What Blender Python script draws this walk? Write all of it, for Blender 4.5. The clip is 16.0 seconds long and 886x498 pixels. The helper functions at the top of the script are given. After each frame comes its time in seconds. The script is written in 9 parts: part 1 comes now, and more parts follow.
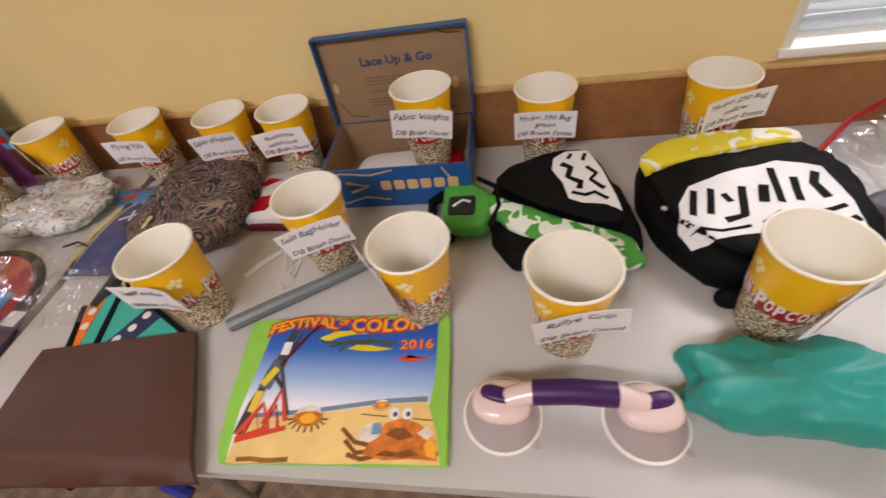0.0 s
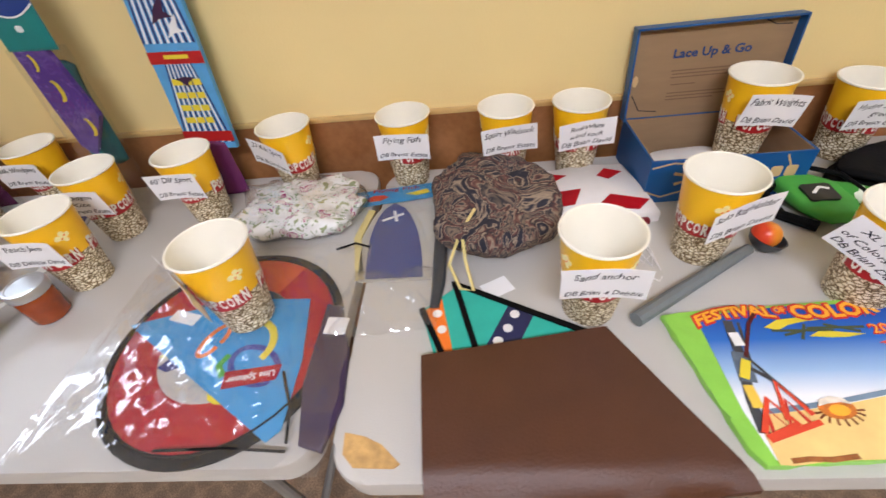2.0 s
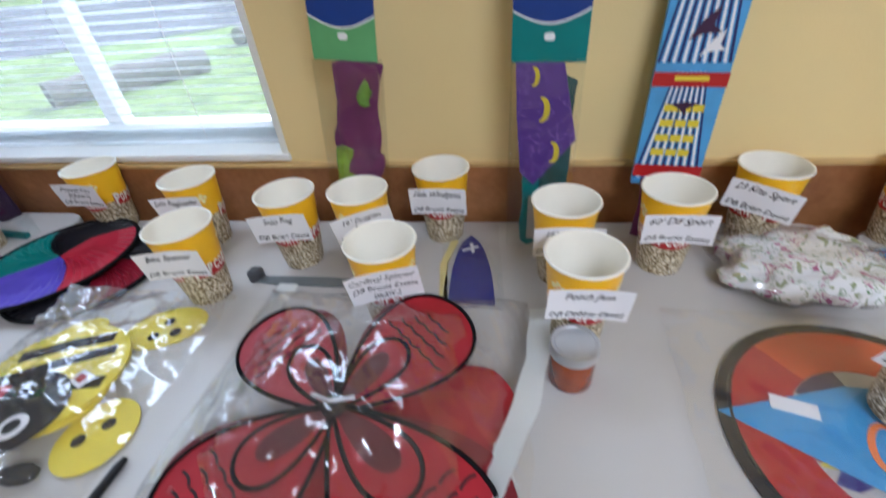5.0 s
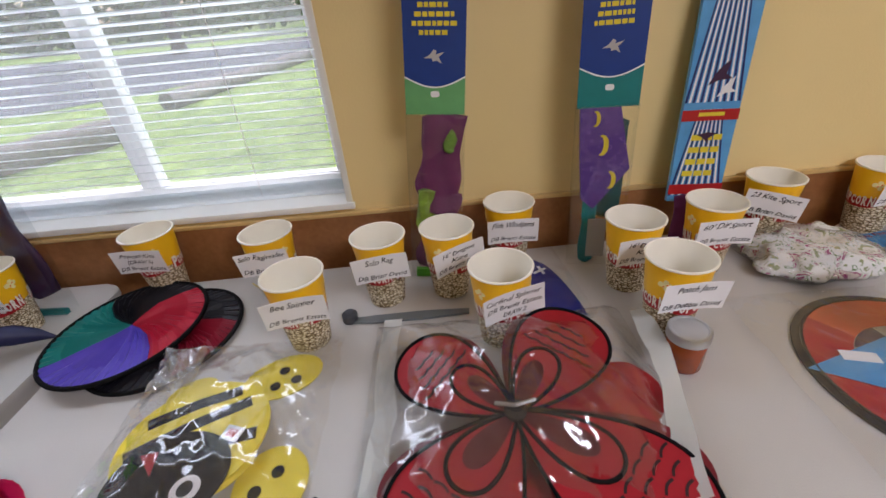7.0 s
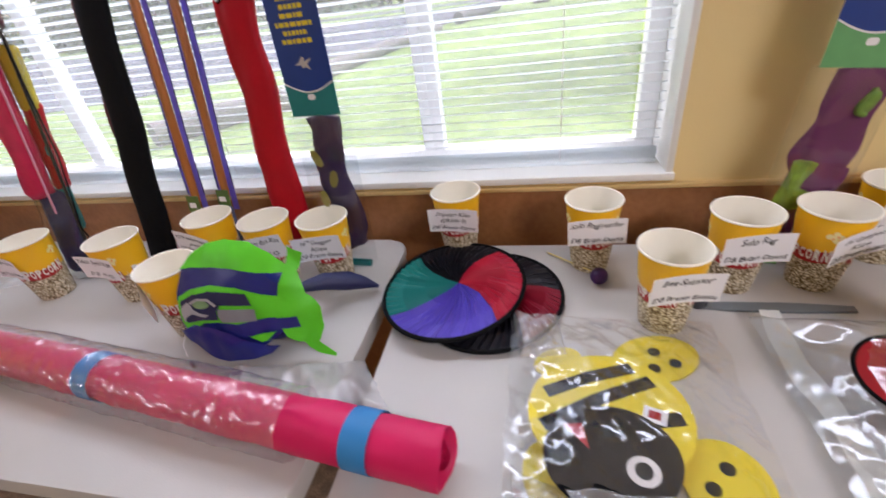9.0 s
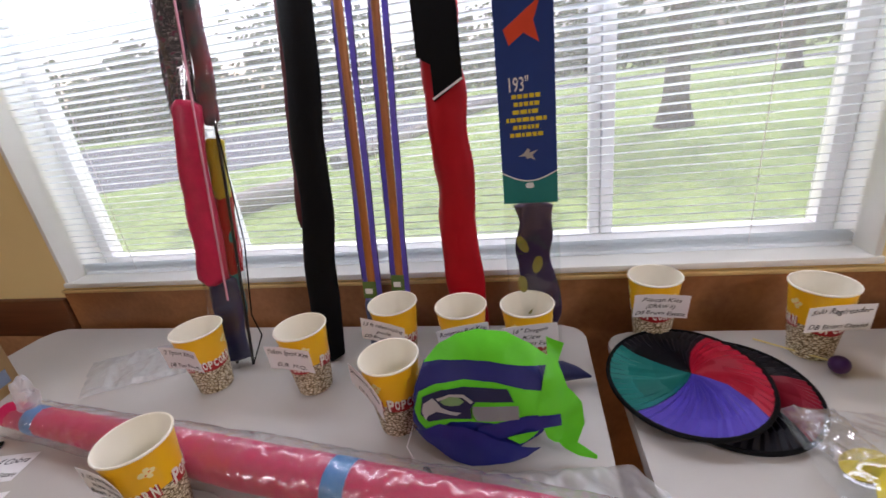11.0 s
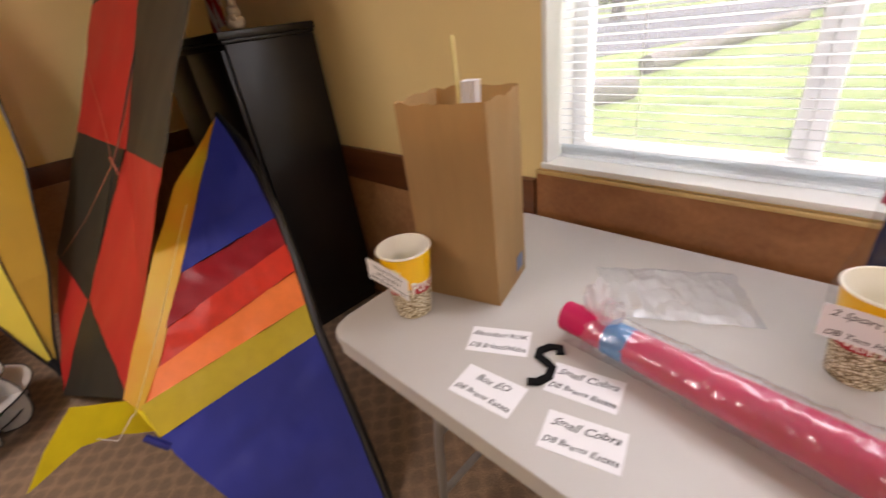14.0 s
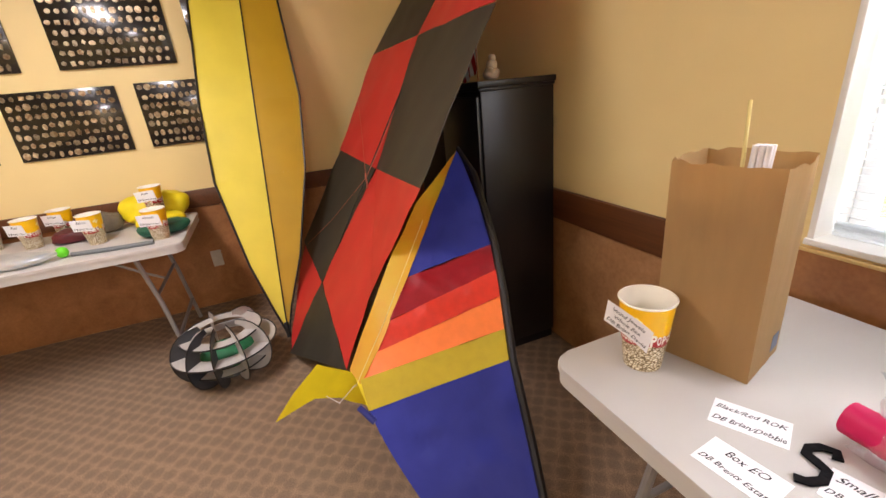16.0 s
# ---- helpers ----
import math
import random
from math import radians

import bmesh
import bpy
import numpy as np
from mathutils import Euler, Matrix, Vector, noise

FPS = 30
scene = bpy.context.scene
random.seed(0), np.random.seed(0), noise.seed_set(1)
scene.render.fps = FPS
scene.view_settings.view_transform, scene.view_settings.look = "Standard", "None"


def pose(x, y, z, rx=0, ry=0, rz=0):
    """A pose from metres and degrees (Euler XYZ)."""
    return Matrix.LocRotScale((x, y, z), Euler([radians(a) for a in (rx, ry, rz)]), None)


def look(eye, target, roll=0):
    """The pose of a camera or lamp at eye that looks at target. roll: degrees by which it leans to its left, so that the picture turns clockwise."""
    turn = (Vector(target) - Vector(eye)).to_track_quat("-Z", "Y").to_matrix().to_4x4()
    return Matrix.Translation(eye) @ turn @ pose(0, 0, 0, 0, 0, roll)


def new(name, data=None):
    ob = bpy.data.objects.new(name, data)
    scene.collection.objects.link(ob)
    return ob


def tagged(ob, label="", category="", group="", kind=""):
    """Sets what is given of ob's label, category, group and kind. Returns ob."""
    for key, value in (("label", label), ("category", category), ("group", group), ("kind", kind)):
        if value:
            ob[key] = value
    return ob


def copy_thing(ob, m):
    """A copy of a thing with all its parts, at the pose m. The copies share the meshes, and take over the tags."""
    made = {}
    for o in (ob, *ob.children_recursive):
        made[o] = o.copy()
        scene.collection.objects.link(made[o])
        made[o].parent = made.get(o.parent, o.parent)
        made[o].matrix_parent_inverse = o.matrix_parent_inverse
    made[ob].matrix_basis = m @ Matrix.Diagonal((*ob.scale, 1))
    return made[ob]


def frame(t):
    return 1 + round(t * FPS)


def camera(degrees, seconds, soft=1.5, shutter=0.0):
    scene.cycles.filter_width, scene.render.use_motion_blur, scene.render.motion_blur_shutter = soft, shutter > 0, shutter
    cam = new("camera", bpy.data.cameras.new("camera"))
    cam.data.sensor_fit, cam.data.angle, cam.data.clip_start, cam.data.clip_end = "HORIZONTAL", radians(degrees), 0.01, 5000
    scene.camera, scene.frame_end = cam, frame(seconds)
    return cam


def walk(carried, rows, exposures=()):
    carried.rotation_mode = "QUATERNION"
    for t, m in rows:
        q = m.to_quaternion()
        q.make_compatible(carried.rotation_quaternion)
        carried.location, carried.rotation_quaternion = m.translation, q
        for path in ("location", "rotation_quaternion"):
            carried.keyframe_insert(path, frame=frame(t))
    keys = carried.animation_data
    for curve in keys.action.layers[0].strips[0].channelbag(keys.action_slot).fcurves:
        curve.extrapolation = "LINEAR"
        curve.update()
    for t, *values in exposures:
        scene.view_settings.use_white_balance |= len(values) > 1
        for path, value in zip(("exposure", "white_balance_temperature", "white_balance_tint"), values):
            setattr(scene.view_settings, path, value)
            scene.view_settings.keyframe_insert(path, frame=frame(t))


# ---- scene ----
cam = camera(92.5, 16.0, shutter=0.35)
PATH = [
    (0, (0.042, 0.249, 1.333), (-0.326, 1.571, -0.122), -12.3),
    (0.5, (-0.14, 0.206, 1.326), (-0.498, 1.566, -0.097), -10.0),
    (1, (-0.356, 0.222, 1.329), (-0.746, 1.611, -0.056), -10.7),
    (1.5, (-0.528, 0.215, 1.301), (-0.856, 1.648, -0.055), -9.2),
    (2, (-0.7, 0.175, 1.313), (-0.894, 1.642, -0.032), -7.7),
    (2.5, (-0.832, 0.149, 1.3), (-1.009, 1.636, -0.026), -6.2),
    (3, (-1.002, 0.216, 1.284), (-1.298, 1.696, -0.028), -7.0),
    (3.5, (-1.178, 0.256, 1.274), (-1.512, 1.696, -0.072), -5.5),
    (4, (-1.342, 0.261, 1.275), (-1.624, 1.694, -0.091), -5.6),
    (4.5, (-1.512, 0.233, 1.271), (-1.804, 1.701, -0.055), -6.5),
    (5, (-1.631, 0.237, 1.300), (-1.950, 1.821, 0.120), -5.3),
    (5.2, (-1.679, 0.25, 1.325), (-1.963, 1.919, 0.262), -4.7),
    (7.3, (-1.976, 0.102, 1.344), (-1.995, 1.82, 0.322), -5.6),
    (7.5, (-2.006, 0.093, 1.325), (-2.093, 1.78, 0.254), -6.0),
    (8, (-2.135, 0.103, 1.303), (-2.413, 1.717, 0.154), -6.8),
    (8.5, (-2.330, 0.143, 1.316), (-2.743, 1.730, 0.170), -7.6),
    (9, (-2.473, 0.139, 1.339), (-2.915, 1.778, 0.282), -8.0),
    (9.5, (-2.655, 0.079, 1.404), (-3.032, 1.828, 0.508), -7.9),
    (9.7, (-2.701, 0.06, 1.411), (-3.078, 1.844, 0.59), -7.5),
    (11.8, (-3.113, 0.11, 1.373), (-3.599, 1.909, 0.649), -7.6),
    (12, (-3.161, 0.116, 1.362), (-3.668, 1.866, 0.536), -8.1),
    (12.5, (-3.317, 0.108, 1.338), (-3.932, 1.741, 0.361), -8.9),
    (13, (-3.542, 0.136, 1.335), (-4.404, 1.642, 0.342), -7.8),
    (13.5, (-3.731, 0.166, 1.338), (-4.86, 1.497, 0.361), -7.7),
    (14, (-3.861, 0.049, 1.343), (-5.161, 1.224, 0.378), -8.3),
    (14.5, (-3.967, -0.131, 1.345), (-5.438, 0.852, 0.412), -7.2),
    (15, (-3.971, -0.19, 1.367), (-5.604, 0.583, 0.51), -5.8),
    (15.5, (-3.944, -0.175, 1.386), (-5.663, 0.488, 0.608), -5.3),
    (16, (-3.921, -0.163, 1.386), (-5.666, 0.5, 0.668), -5.7),
]
walk(cam, [(t, look(eye, target, roll)) for t, eye, target, roll in PATH], [(0, 0.63, 6480, 23), (0.6, 0.81, 6270, 19), (2.0, 1.12, 5930, 17), (2.5, 1.17, 5925, 16.5), (3.3, 1.15, 5800, 15), (4.5, 0.97, 5430, 12), (5, 0.90, 5290, 13), (5.3, 0.85, 5320, 13), (7.5, 0.55, 6250, 22), (8.0, 0.74, 6300, 22), (8.5, 0.90, 6300, 24), (9.0, 0.95, 6100, 24), (9.5, 0.92, 6040, 22.5), (12, 0.47, 6700, 27), (12.5, 0.66, 6850, 28), (13, 0.88, 6800, 26), (14, 1.12, 6950, 25.5), (14.5, 1.22, 7200, 27), (15, 1.55, 6780, 25), (16, 1.65, 6700, 23)])

# ---------------------------------------------------------------- world and light
world = bpy.data.worlds.new("world")
scene.world = world
world.use_nodes = True
wn = world.node_tree.nodes
sky = wn.new("ShaderNodeTexSky")
sky.sky_type = "NISHITA"
sky.sun_disc = False
sky.sun_elevation = radians(48)
sky.sun_rotation = radians(-35)
sky.dust_density = 4.0
sky.altitude = 0
world.node_tree.links.new(sky.outputs[0], wn["Background"].inputs[0])
wn["Background"].inputs[1].default_value = 0.15

sun = new("sun", bpy.data.lights.new("sun", "SUN"))
sun.data.energy, sun.data.angle, sun.data.color = 3.3, radians(14), (1.0, 0.96, 0.88)
sun.matrix_world = look((14, 20, 27), (0, 0, 0))

# area lamps added in the upper part of the two window openings, standing in for sky light
for wx, ww, power in ((-3.365, 2.2, 13.0), (1.32, 1.4, 3.5)):
    sky_light = new("window_sky_light", bpy.data.lights.new("window_sky_light", "AREA"))
    sky_light.data.shape, sky_light.data.size, sky_light.data.size_y = "RECTANGLE", ww, 0.34
    sky_light.data.energy, sky_light.data.color = power, (0.86, 0.94, 1.0)
    sky_light.matrix_world = look((wx, 1.19, 1.85), (wx, 0.0, 0.75))

# fluorescent ceiling fixtures
CEIL = 2.6
LAMPS = [(-0.7, -0.95), (-5.5, -1.3), (2.0, -1.2)]
for lx, ly in LAMPS:
    tube_light = new("ceiling_tube_light", bpy.data.lights.new("ceiling_tube_light", "AREA"))
    tube_light.data.shape, tube_light.data.size, tube_light.data.size_y = "RECTANGLE", 1.2, 0.34
    tube_light.data.energy, tube_light.data.color = {-0.7: 27, -5.5: 13, 2.0: 5.5}[lx], (0.95, 0.97, 1.0)
    tube_light.matrix_world = look((lx, ly, CEIL - 0.085), (lx, ly, 0))

# ---------------------------------------------------------------- materials
def rgb(r, g, b):
    """Linear colour from 0-255 values."""
    f = lambda c: (c / 255 / 12.92) if c <= 10 else ((c / 255 + 0.055) / 1.055) ** 2.4
    return (f(r), f(g), f(b), 1.0)


def mat(name, base, rough=0.5, metal=0.0, var=0.1, scale=30.0, bump=0.1, bscale=None, col2=None, spec=0.5, sheen=0.0, coat=0.0, stretch=(1, 1, 1), island=0.0, crease=0.0, cscale=9.0):
    m = bpy.data.materials.new(name)
    m.use_nodes = True
    n, l = m.node_tree.nodes, m.node_tree.links
    p = n["Principled BSDF"]
    co = n.new("ShaderNodeTexCoord")
    mp = n.new("ShaderNodeMapping")
    mp.inputs["Scale"].default_value = stretch
    l.new(co.outputs["Object"], mp.inputs[0])
    a, b = n.new("ShaderNodeTexNoise"), n.new("ShaderNodeTexNoise")
    for t, s in ((a, scale), (b, scale * 0.17)):
        t.inputs["Scale"].default_value = s
        t.inputs["Detail"].default_value = 5
        l.new(mp.outputs[0], t.inputs["Vector"])
    mx = n.new("ShaderNodeMath")
    mx.operation = "MULTIPLY_ADD"
    mx.inputs[1].default_value = 0.6
    l.new(a.outputs[0], mx.inputs[0])
    half = n.new("ShaderNodeMath")
    half.operation = "MULTIPLY"
    half.inputs[1].default_value = 0.4
    l.new(b.outputs[0], half.inputs[0])
    l.new(half.outputs[0], mx.inputs[2])
    ramp = n.new("ShaderNodeValToRGB")
    lo = [c * (1 - var) for c in base[:3]] + [1]
    hi = list(col2) if col2 else [min(1, c * (1 + var)) for c in base[:3]] + [1]
    ramp.color_ramp.elements[0].position, ramp.color_ramp.elements[0].color = 0.35, lo
    ramp.color_ramp.elements[1].position, ramp.color_ramp.elements[1].color = 0.65, hi
    l.new(mx.outputs[0], ramp.inputs[0])
    out = ramp.outputs[0]
    if island:
        g = n.new("ShaderNodeNewGeometry")
        hs = n.new("ShaderNodeHueSaturation")
        sc = n.new("ShaderNodeMath")
        sc.operation = "MULTIPLY_ADD"
        sc.inputs[1].default_value, sc.inputs[2].default_value = island, 1 - island / 2
        l.new(g.outputs["Random Per Island"], sc.inputs[0])
        l.new(sc.outputs[0], hs.inputs["Value"])
        l.new(out, hs.inputs["Color"])
        out = hs.outputs[0]
    l.new(out, p.inputs["Base Color"])
    p.inputs["Roughness"].default_value = rough
    p.inputs["Metallic"].default_value = metal
    p.inputs["Specular IOR Level"].default_value = spec
    p.inputs["Sheen Weight"].default_value = sheen
    p.inputs["Coat Weight"].default_value = coat
    if bump:
        bt = n.new("ShaderNodeTexNoise")
        bt.inputs["Scale"].default_value = bscale or scale * 3
        bt.inputs["Detail"].default_value = 4
        l.new(mp.outputs[0], bt.inputs["Vector"])
        bu = n.new("ShaderNodeBump")
        bu.inputs["Strength"].default_value = bump
        bu.inputs["Distance"].default_value = 0.004
        l.new(bt.outputs[0], bu.inputs["Height"])
        l.new(bu.outputs[0], p.inputs["Normal"])
        if crease:
            # sharp-ridged wrinkles of thin cloth
            ct, cb = n.new("ShaderNodeTexNoise"), n.new("ShaderNodeBump")
            ct.noise_type = "RIDGED_MULTIFRACTAL"
            ct.inputs["Scale"].default_value, ct.inputs["Detail"].default_value, ct.inputs["Distortion"].default_value = cscale, 2, 0.6
            l.new(mp.outputs[0], ct.inputs["Vector"])
            cb.inputs["Strength"].default_value, cb.inputs["Distance"].default_value = crease, 0.012
            l.new(ct.outputs[0], cb.inputs["Height"])
            l.new(cb.outputs[0], bu.inputs["Normal"])
    return m


def clear(name, gloss=0.06, rough=0.06, tint=(0.97, 0.98, 0.98, 1), bump=0.5, bscale=28.0, haze=0.0, most=1.0):
    """Thin clear plastic or glass: see-through with a gloss."""
    m = bpy.data.materials.new(name)
    m.use_nodes = True
    n, l = m.node_tree.nodes, m.node_tree.links
    n.remove(n["Principled BSDF"])
    tr, gl, mx = n.new("ShaderNodeBsdfTransparent"), n.new("ShaderNodeBsdfGlossy"), n.new("ShaderNodeMixShader")
    tr.inputs[0].default_value = tint
    gl.inputs["Roughness"].default_value = rough
    fr, pw, ad = n.new("ShaderNodeLayerWeight"), n.new("ShaderNodeMath"), n.new("ShaderNodeMath")
    fr.inputs["Blend"].default_value = 0.5
    pw.operation = "POWER"
    pw.inputs[1].default_value = 4.5
    l.new(fr.outputs["Facing"], pw.inputs[0])
    ad.operation, ad.use_clamp = "ADD", True
    ad.inputs[1].default_value = gloss
    l.new(pw.outputs[0], ad.inputs[0])
    cap = n.new("ShaderNodeMath")
    cap.operation = "MINIMUM"
    cap.inputs[1].default_value = most
    l.new(ad.outputs[0], cap.inputs[0])
    l.new(cap.outputs[0], mx.inputs[0])
    if haze:
        # milky scatter of the film itself; in window glass it imitates outdoor glare
        df, tl, both, hz = n.new("ShaderNodeBsdfDiffuse"), n.new("ShaderNodeBsdfTranslucent"), n.new("ShaderNodeMixShader"), n.new("ShaderNodeMixShader")
        df.inputs[0].default_value = tl.inputs[0].default_value = (0.93, 0.93, 0.94, 1)
        l.new(df.outputs[0], both.inputs[1])
        l.new(tl.outputs[0], both.inputs[2])
        hz.inputs[0].default_value = haze
        l.new(tr.outputs[0], hz.inputs[1])
        l.new(both.outputs[0], hz.inputs[2])
        l.new(hz.outputs[0], mx.inputs[1])
    else:
        l.new(tr.outputs[0], mx.inputs[1])
    l.new(gl.outputs[0], mx.inputs[2])
    l.new(mx.outputs[0], n["Material Output"].inputs[0])
    if bump:
        # sharp-ridged creases of two sizes
        co, mp = n.new("ShaderNodeTexCoord"), n.new("ShaderNodeMapping")
        mp.inputs["Rotation"].default_value, mp.inputs["Scale"].default_value = (0, 0, radians(28)), (1, 0.55, 0.8)
        l.new(co.outputs["Object"], mp.inputs[0])
        prev = None
        for sc, st in ((bscale, bump), (bscale * 3.1, bump * 0.5)):
            no, bu = n.new("ShaderNodeTexNoise"), n.new("ShaderNodeBump")
            no.noise_type = "RIDGED_MULTIFRACTAL"
            no.inputs["Scale"].default_value, no.inputs["Detail"].default_value, no.inputs["Distortion"].default_value = sc, 2.0, 0.8
            bu.inputs["Strength"].default_value, bu.inputs["Distance"].default_value = st, 0.16 / sc
            l.new(mp.outputs[0], no.inputs["Vector"])
            l.new(no.outputs[0], bu.inputs["Height"])
            if prev:
                l.new(prev.outputs[0], bu.inputs["Normal"])
            prev = bu
        l.new(bu.outputs[0], gl.inputs["Normal"])
        l.new(bu.outputs[0], fr.inputs["Normal"])
    return m


def node_mat(name, rough=0.5):
    m = bpy.data.materials.new(name)
    m.use_nodes = True
    n, l = m.node_tree.nodes, m.node_tree.links
    p = n["Principled BSDF"]
    p.inputs["Roughness"].default_value = rough
    return m, n, l, p


def ramp_node(n, stops, kind="LINEAR"):
    r = n.new("ShaderNodeValToRGB")
    r.color_ramp.interpolation = kind
    while len(r.color_ramp.elements) < len(stops):
        r.color_ramp.elements.new(0.5)
    for e, (pos, c) in zip(r.color_ramp.elements, stops):
        e.position, e.color = pos, c
    return r


def kernel_print():
    """Paper printed with tumbled popcorn kernels."""
    m, n, l, p = node_mat("popcorn_kernel_print", 0.45)
    co, mp, vo = n.new("ShaderNodeTexCoord"), n.new("ShaderNodeMapping"), n.new("ShaderNodeTexVoronoi")
    no, mxv = n.new("ShaderNodeTexNoise"), n.new("ShaderNodeMix")
    no.inputs["Scale"].default_value = 130
    mxv.data_type, mxv.inputs[0].default_value = "VECTOR", 0.008
    mp.inputs["Scale"].default_value = (1, 1, 1.5)
    l.new(co.outputs["Object"], mp.inputs[0])
    l.new(mp.outputs[0], no.inputs["Vector"])
    l.new(mp.outputs[0], mxv.inputs[4])
    l.new(no.outputs["Color"], mxv.inputs[5])
    vo.feature = "DISTANCE_TO_EDGE"
    vo.inputs["Scale"].default_value = 116
    l.new(mxv.outputs[1], vo.inputs["Vector"])
    r = ramp_node(n, [(0.0, rgb(74, 54, 30)), (0.07, rgb(128, 104, 62)), (0.15, rgb(226, 212, 176)), (0.5, rgb(246, 242, 228))])
    l.new(vo.outputs["Distance"], r.inputs[0])
    l.new(r.outputs[0], p.inputs["Base Color"])
    return m


def wainscot(name, dark, light, scale=5.0):
    """Mottled, ragged brown paint."""
    m, n, l, p = node_mat(name, 0.42)
    co = n.new("ShaderNodeTexCoord")
    a, b = n.new("ShaderNodeTexNoise"), n.new("ShaderNodeTexNoise")
    a.inputs["Scale"].default_value, a.inputs["Detail"].default_value, a.inputs["Distortion"].default_value = scale, 8, 1.5
    b.inputs["Scale"].default_value, b.inputs["Detail"].default_value = scale * 14, 6
    for t in (a, b):
        l.new(co.outputs["Object"], t.inputs["Vector"])
    mx = n.new("ShaderNodeMix")
    mx.data_type = "RGBA"
    mx.inputs[0].default_value = 0.35
    r1, r2 = ramp_node(n, [(0.3, dark), (0.7, light)]), ramp_node(n, [(0.3, dark), (0.75, light)])
    l.new(a.outputs[0], r1.inputs[0])
    l.new(b.outputs[0], r2.inputs[0])
    l.new(r1.outputs[0], mx.inputs[6])
    l.new(r2.outputs[0], mx.inputs[7])
    l.new(mx.outputs[2], p.inputs["Base Color"])
    bu = n.new("ShaderNodeBump")
    bu.inputs["Strength"].default_value, bu.inputs["Distance"].default_value = 0.12, 0.003
    l.new(b.outputs[0], bu.inputs["Height"])
    l.new(bu.outputs[0], p.inputs["Normal"])
    return m


def carpet():
    """Woven brown carpet with a small repeated fleck."""
    m, n, l, p = node_mat("brown_patterned_carpet", 0.95)
    co, mp = n.new("ShaderNodeTexCoord"), n.new("ShaderNodeMapping")
    mp.inputs["Rotation"].default_value = (0, 0, radians(38))
    l.new(co.outputs["Object"], mp.inputs[0])
    br = n.new("ShaderNodeTexVoronoi")
    br.inputs["Scale"].default_value, br.inputs["Randomness"].default_value = 17.0, 0.25
    spots = ramp_node(n, [(0.22, rgb(134, 112, 91)), (0.36, rgb(138, 115, 93)), (0.50, rgb(152, 127, 102)), (0.64, rgb(158, 132, 106))])
    l.new(br.outputs["Distance"], spots.inputs[0])
    no = n.new("ShaderNodeTexNoise")
    no.inputs["Scale"].default_value, no.inputs["Detail"].default_value = 220, 3
    wob = n.new("ShaderNodeTexNoise")
    wob.inputs["Scale"].default_value = 30
    mv = n.new("ShaderNodeMix")
    mv.data_type, mv.inputs[0].default_value = "VECTOR", 0.022
    l.new(mp.outputs[0], mv.inputs[4])
    l.new(wob.outputs["Color"], mv.inputs[5])
    l.new(mp.outputs[0], wob.inputs["Vector"])
    l.new(mv.outputs[1], br.inputs["Vector"])
    l.new(mp.outputs[0], no.inputs["Vector"])
    mx = n.new("ShaderNodeMix")
    mx.data_type, mx.blend_type = "RGBA", "MULTIPLY"
    mx.inputs[0].default_value = 0.75
    r = ramp_node(n, [(0.3, (0.45, 0.45, 0.45, 1)), (0.7, (1.25, 1.25, 1.25, 1))])
    l.new(no.outputs[0], r.inputs[0])
    l.new(spots.outputs[0], mx.inputs[6])
    l.new(r.outputs[0], mx.inputs[7])
    l.new(mx.outputs[2], p.inputs["Base Color"])
    bu = n.new("ShaderNodeBump")
    bu.inputs["Strength"].default_value, bu.inputs["Distance"].default_value = 0.6, 0.004
    l.new(no.outputs[0], bu.inputs["Height"])
    l.new(bu.outputs[0], p.inputs["Normal"])
    return m


def paisley():
    """Dark printed cotton with swirling cream, rust and grey figures."""
    m, n, l, p = node_mat("paisley_cotton", 0.85)
    co, no, vo = n.new("ShaderNodeTexCoord"), n.new("ShaderNodeTexNoise"), n.new("ShaderNodeTexVoronoi")
    no.inputs["Scale"].default_value, no.inputs["Detail"].default_value, no.inputs["Distortion"].default_value = 12, 2.0, 2.6
    l.new(co.outputs["Object"], no.inputs["Vector"])
    r = ramp_node(n, [(0.30, rgb(22, 22, 34)), (0.40, rgb(40, 40, 54)), (0.435, rgb(186, 164, 138)), (0.46, rgb(30, 28, 36)), (0.52, rgb(122, 78, 66)), (0.545, rgb(176, 154, 130)),
                      (0.57, rgb(28, 30, 44)), (0.635, rgb(150, 130, 108)), (0.66, rgb(38, 34, 44)), (0.72, rgb(120, 84, 74))])
    l.new(no.outputs[0], r.inputs[0])
    vo.inputs["Scale"].default_value = 42
    l.new(co.outputs["Object"], vo.inputs["Vector"])
    r2 = ramp_node(n, [(0.10, rgb(170, 150, 128)), (0.16, rgb(70, 60, 66)), (0.3, rgb(40, 40, 54))])
    l.new(vo.outputs["Distance"], r2.inputs[0])
    mx = n.new("ShaderNodeMix")
    mx.data_type = "RGBA"
    mx.inputs[0].default_value = 0.3
    l.new(r.outputs[0], mx.inputs[6])
    l.new(r2.outputs[0], mx.inputs[7])
    l.new(mx.outputs[2], p.inputs["Base Color"])
    return m


def printed(name, stops, scale=12.0, rough=0.7, distortion=2.0, detail=1.0):
    """Fabric or paper printed with blotches of several colours."""
    m, n, l, p = node_mat(name, rough)
    co, no = n.new("ShaderNodeTexCoord"), n.new("ShaderNodeTexNoise")
    no.inputs["Scale"].default_value, no.inputs["Detail"].default_value, no.inputs["Distortion"].default_value = scale, detail, distortion
    l.new(co.outputs["Object"], no.inputs["Vector"])
    r = ramp_node(n, stops, "CONSTANT")
    l.new(no.outputs[0], r.inputs[0])
    l.new(r.outputs[0], p.inputs["Base Color"])
    return m


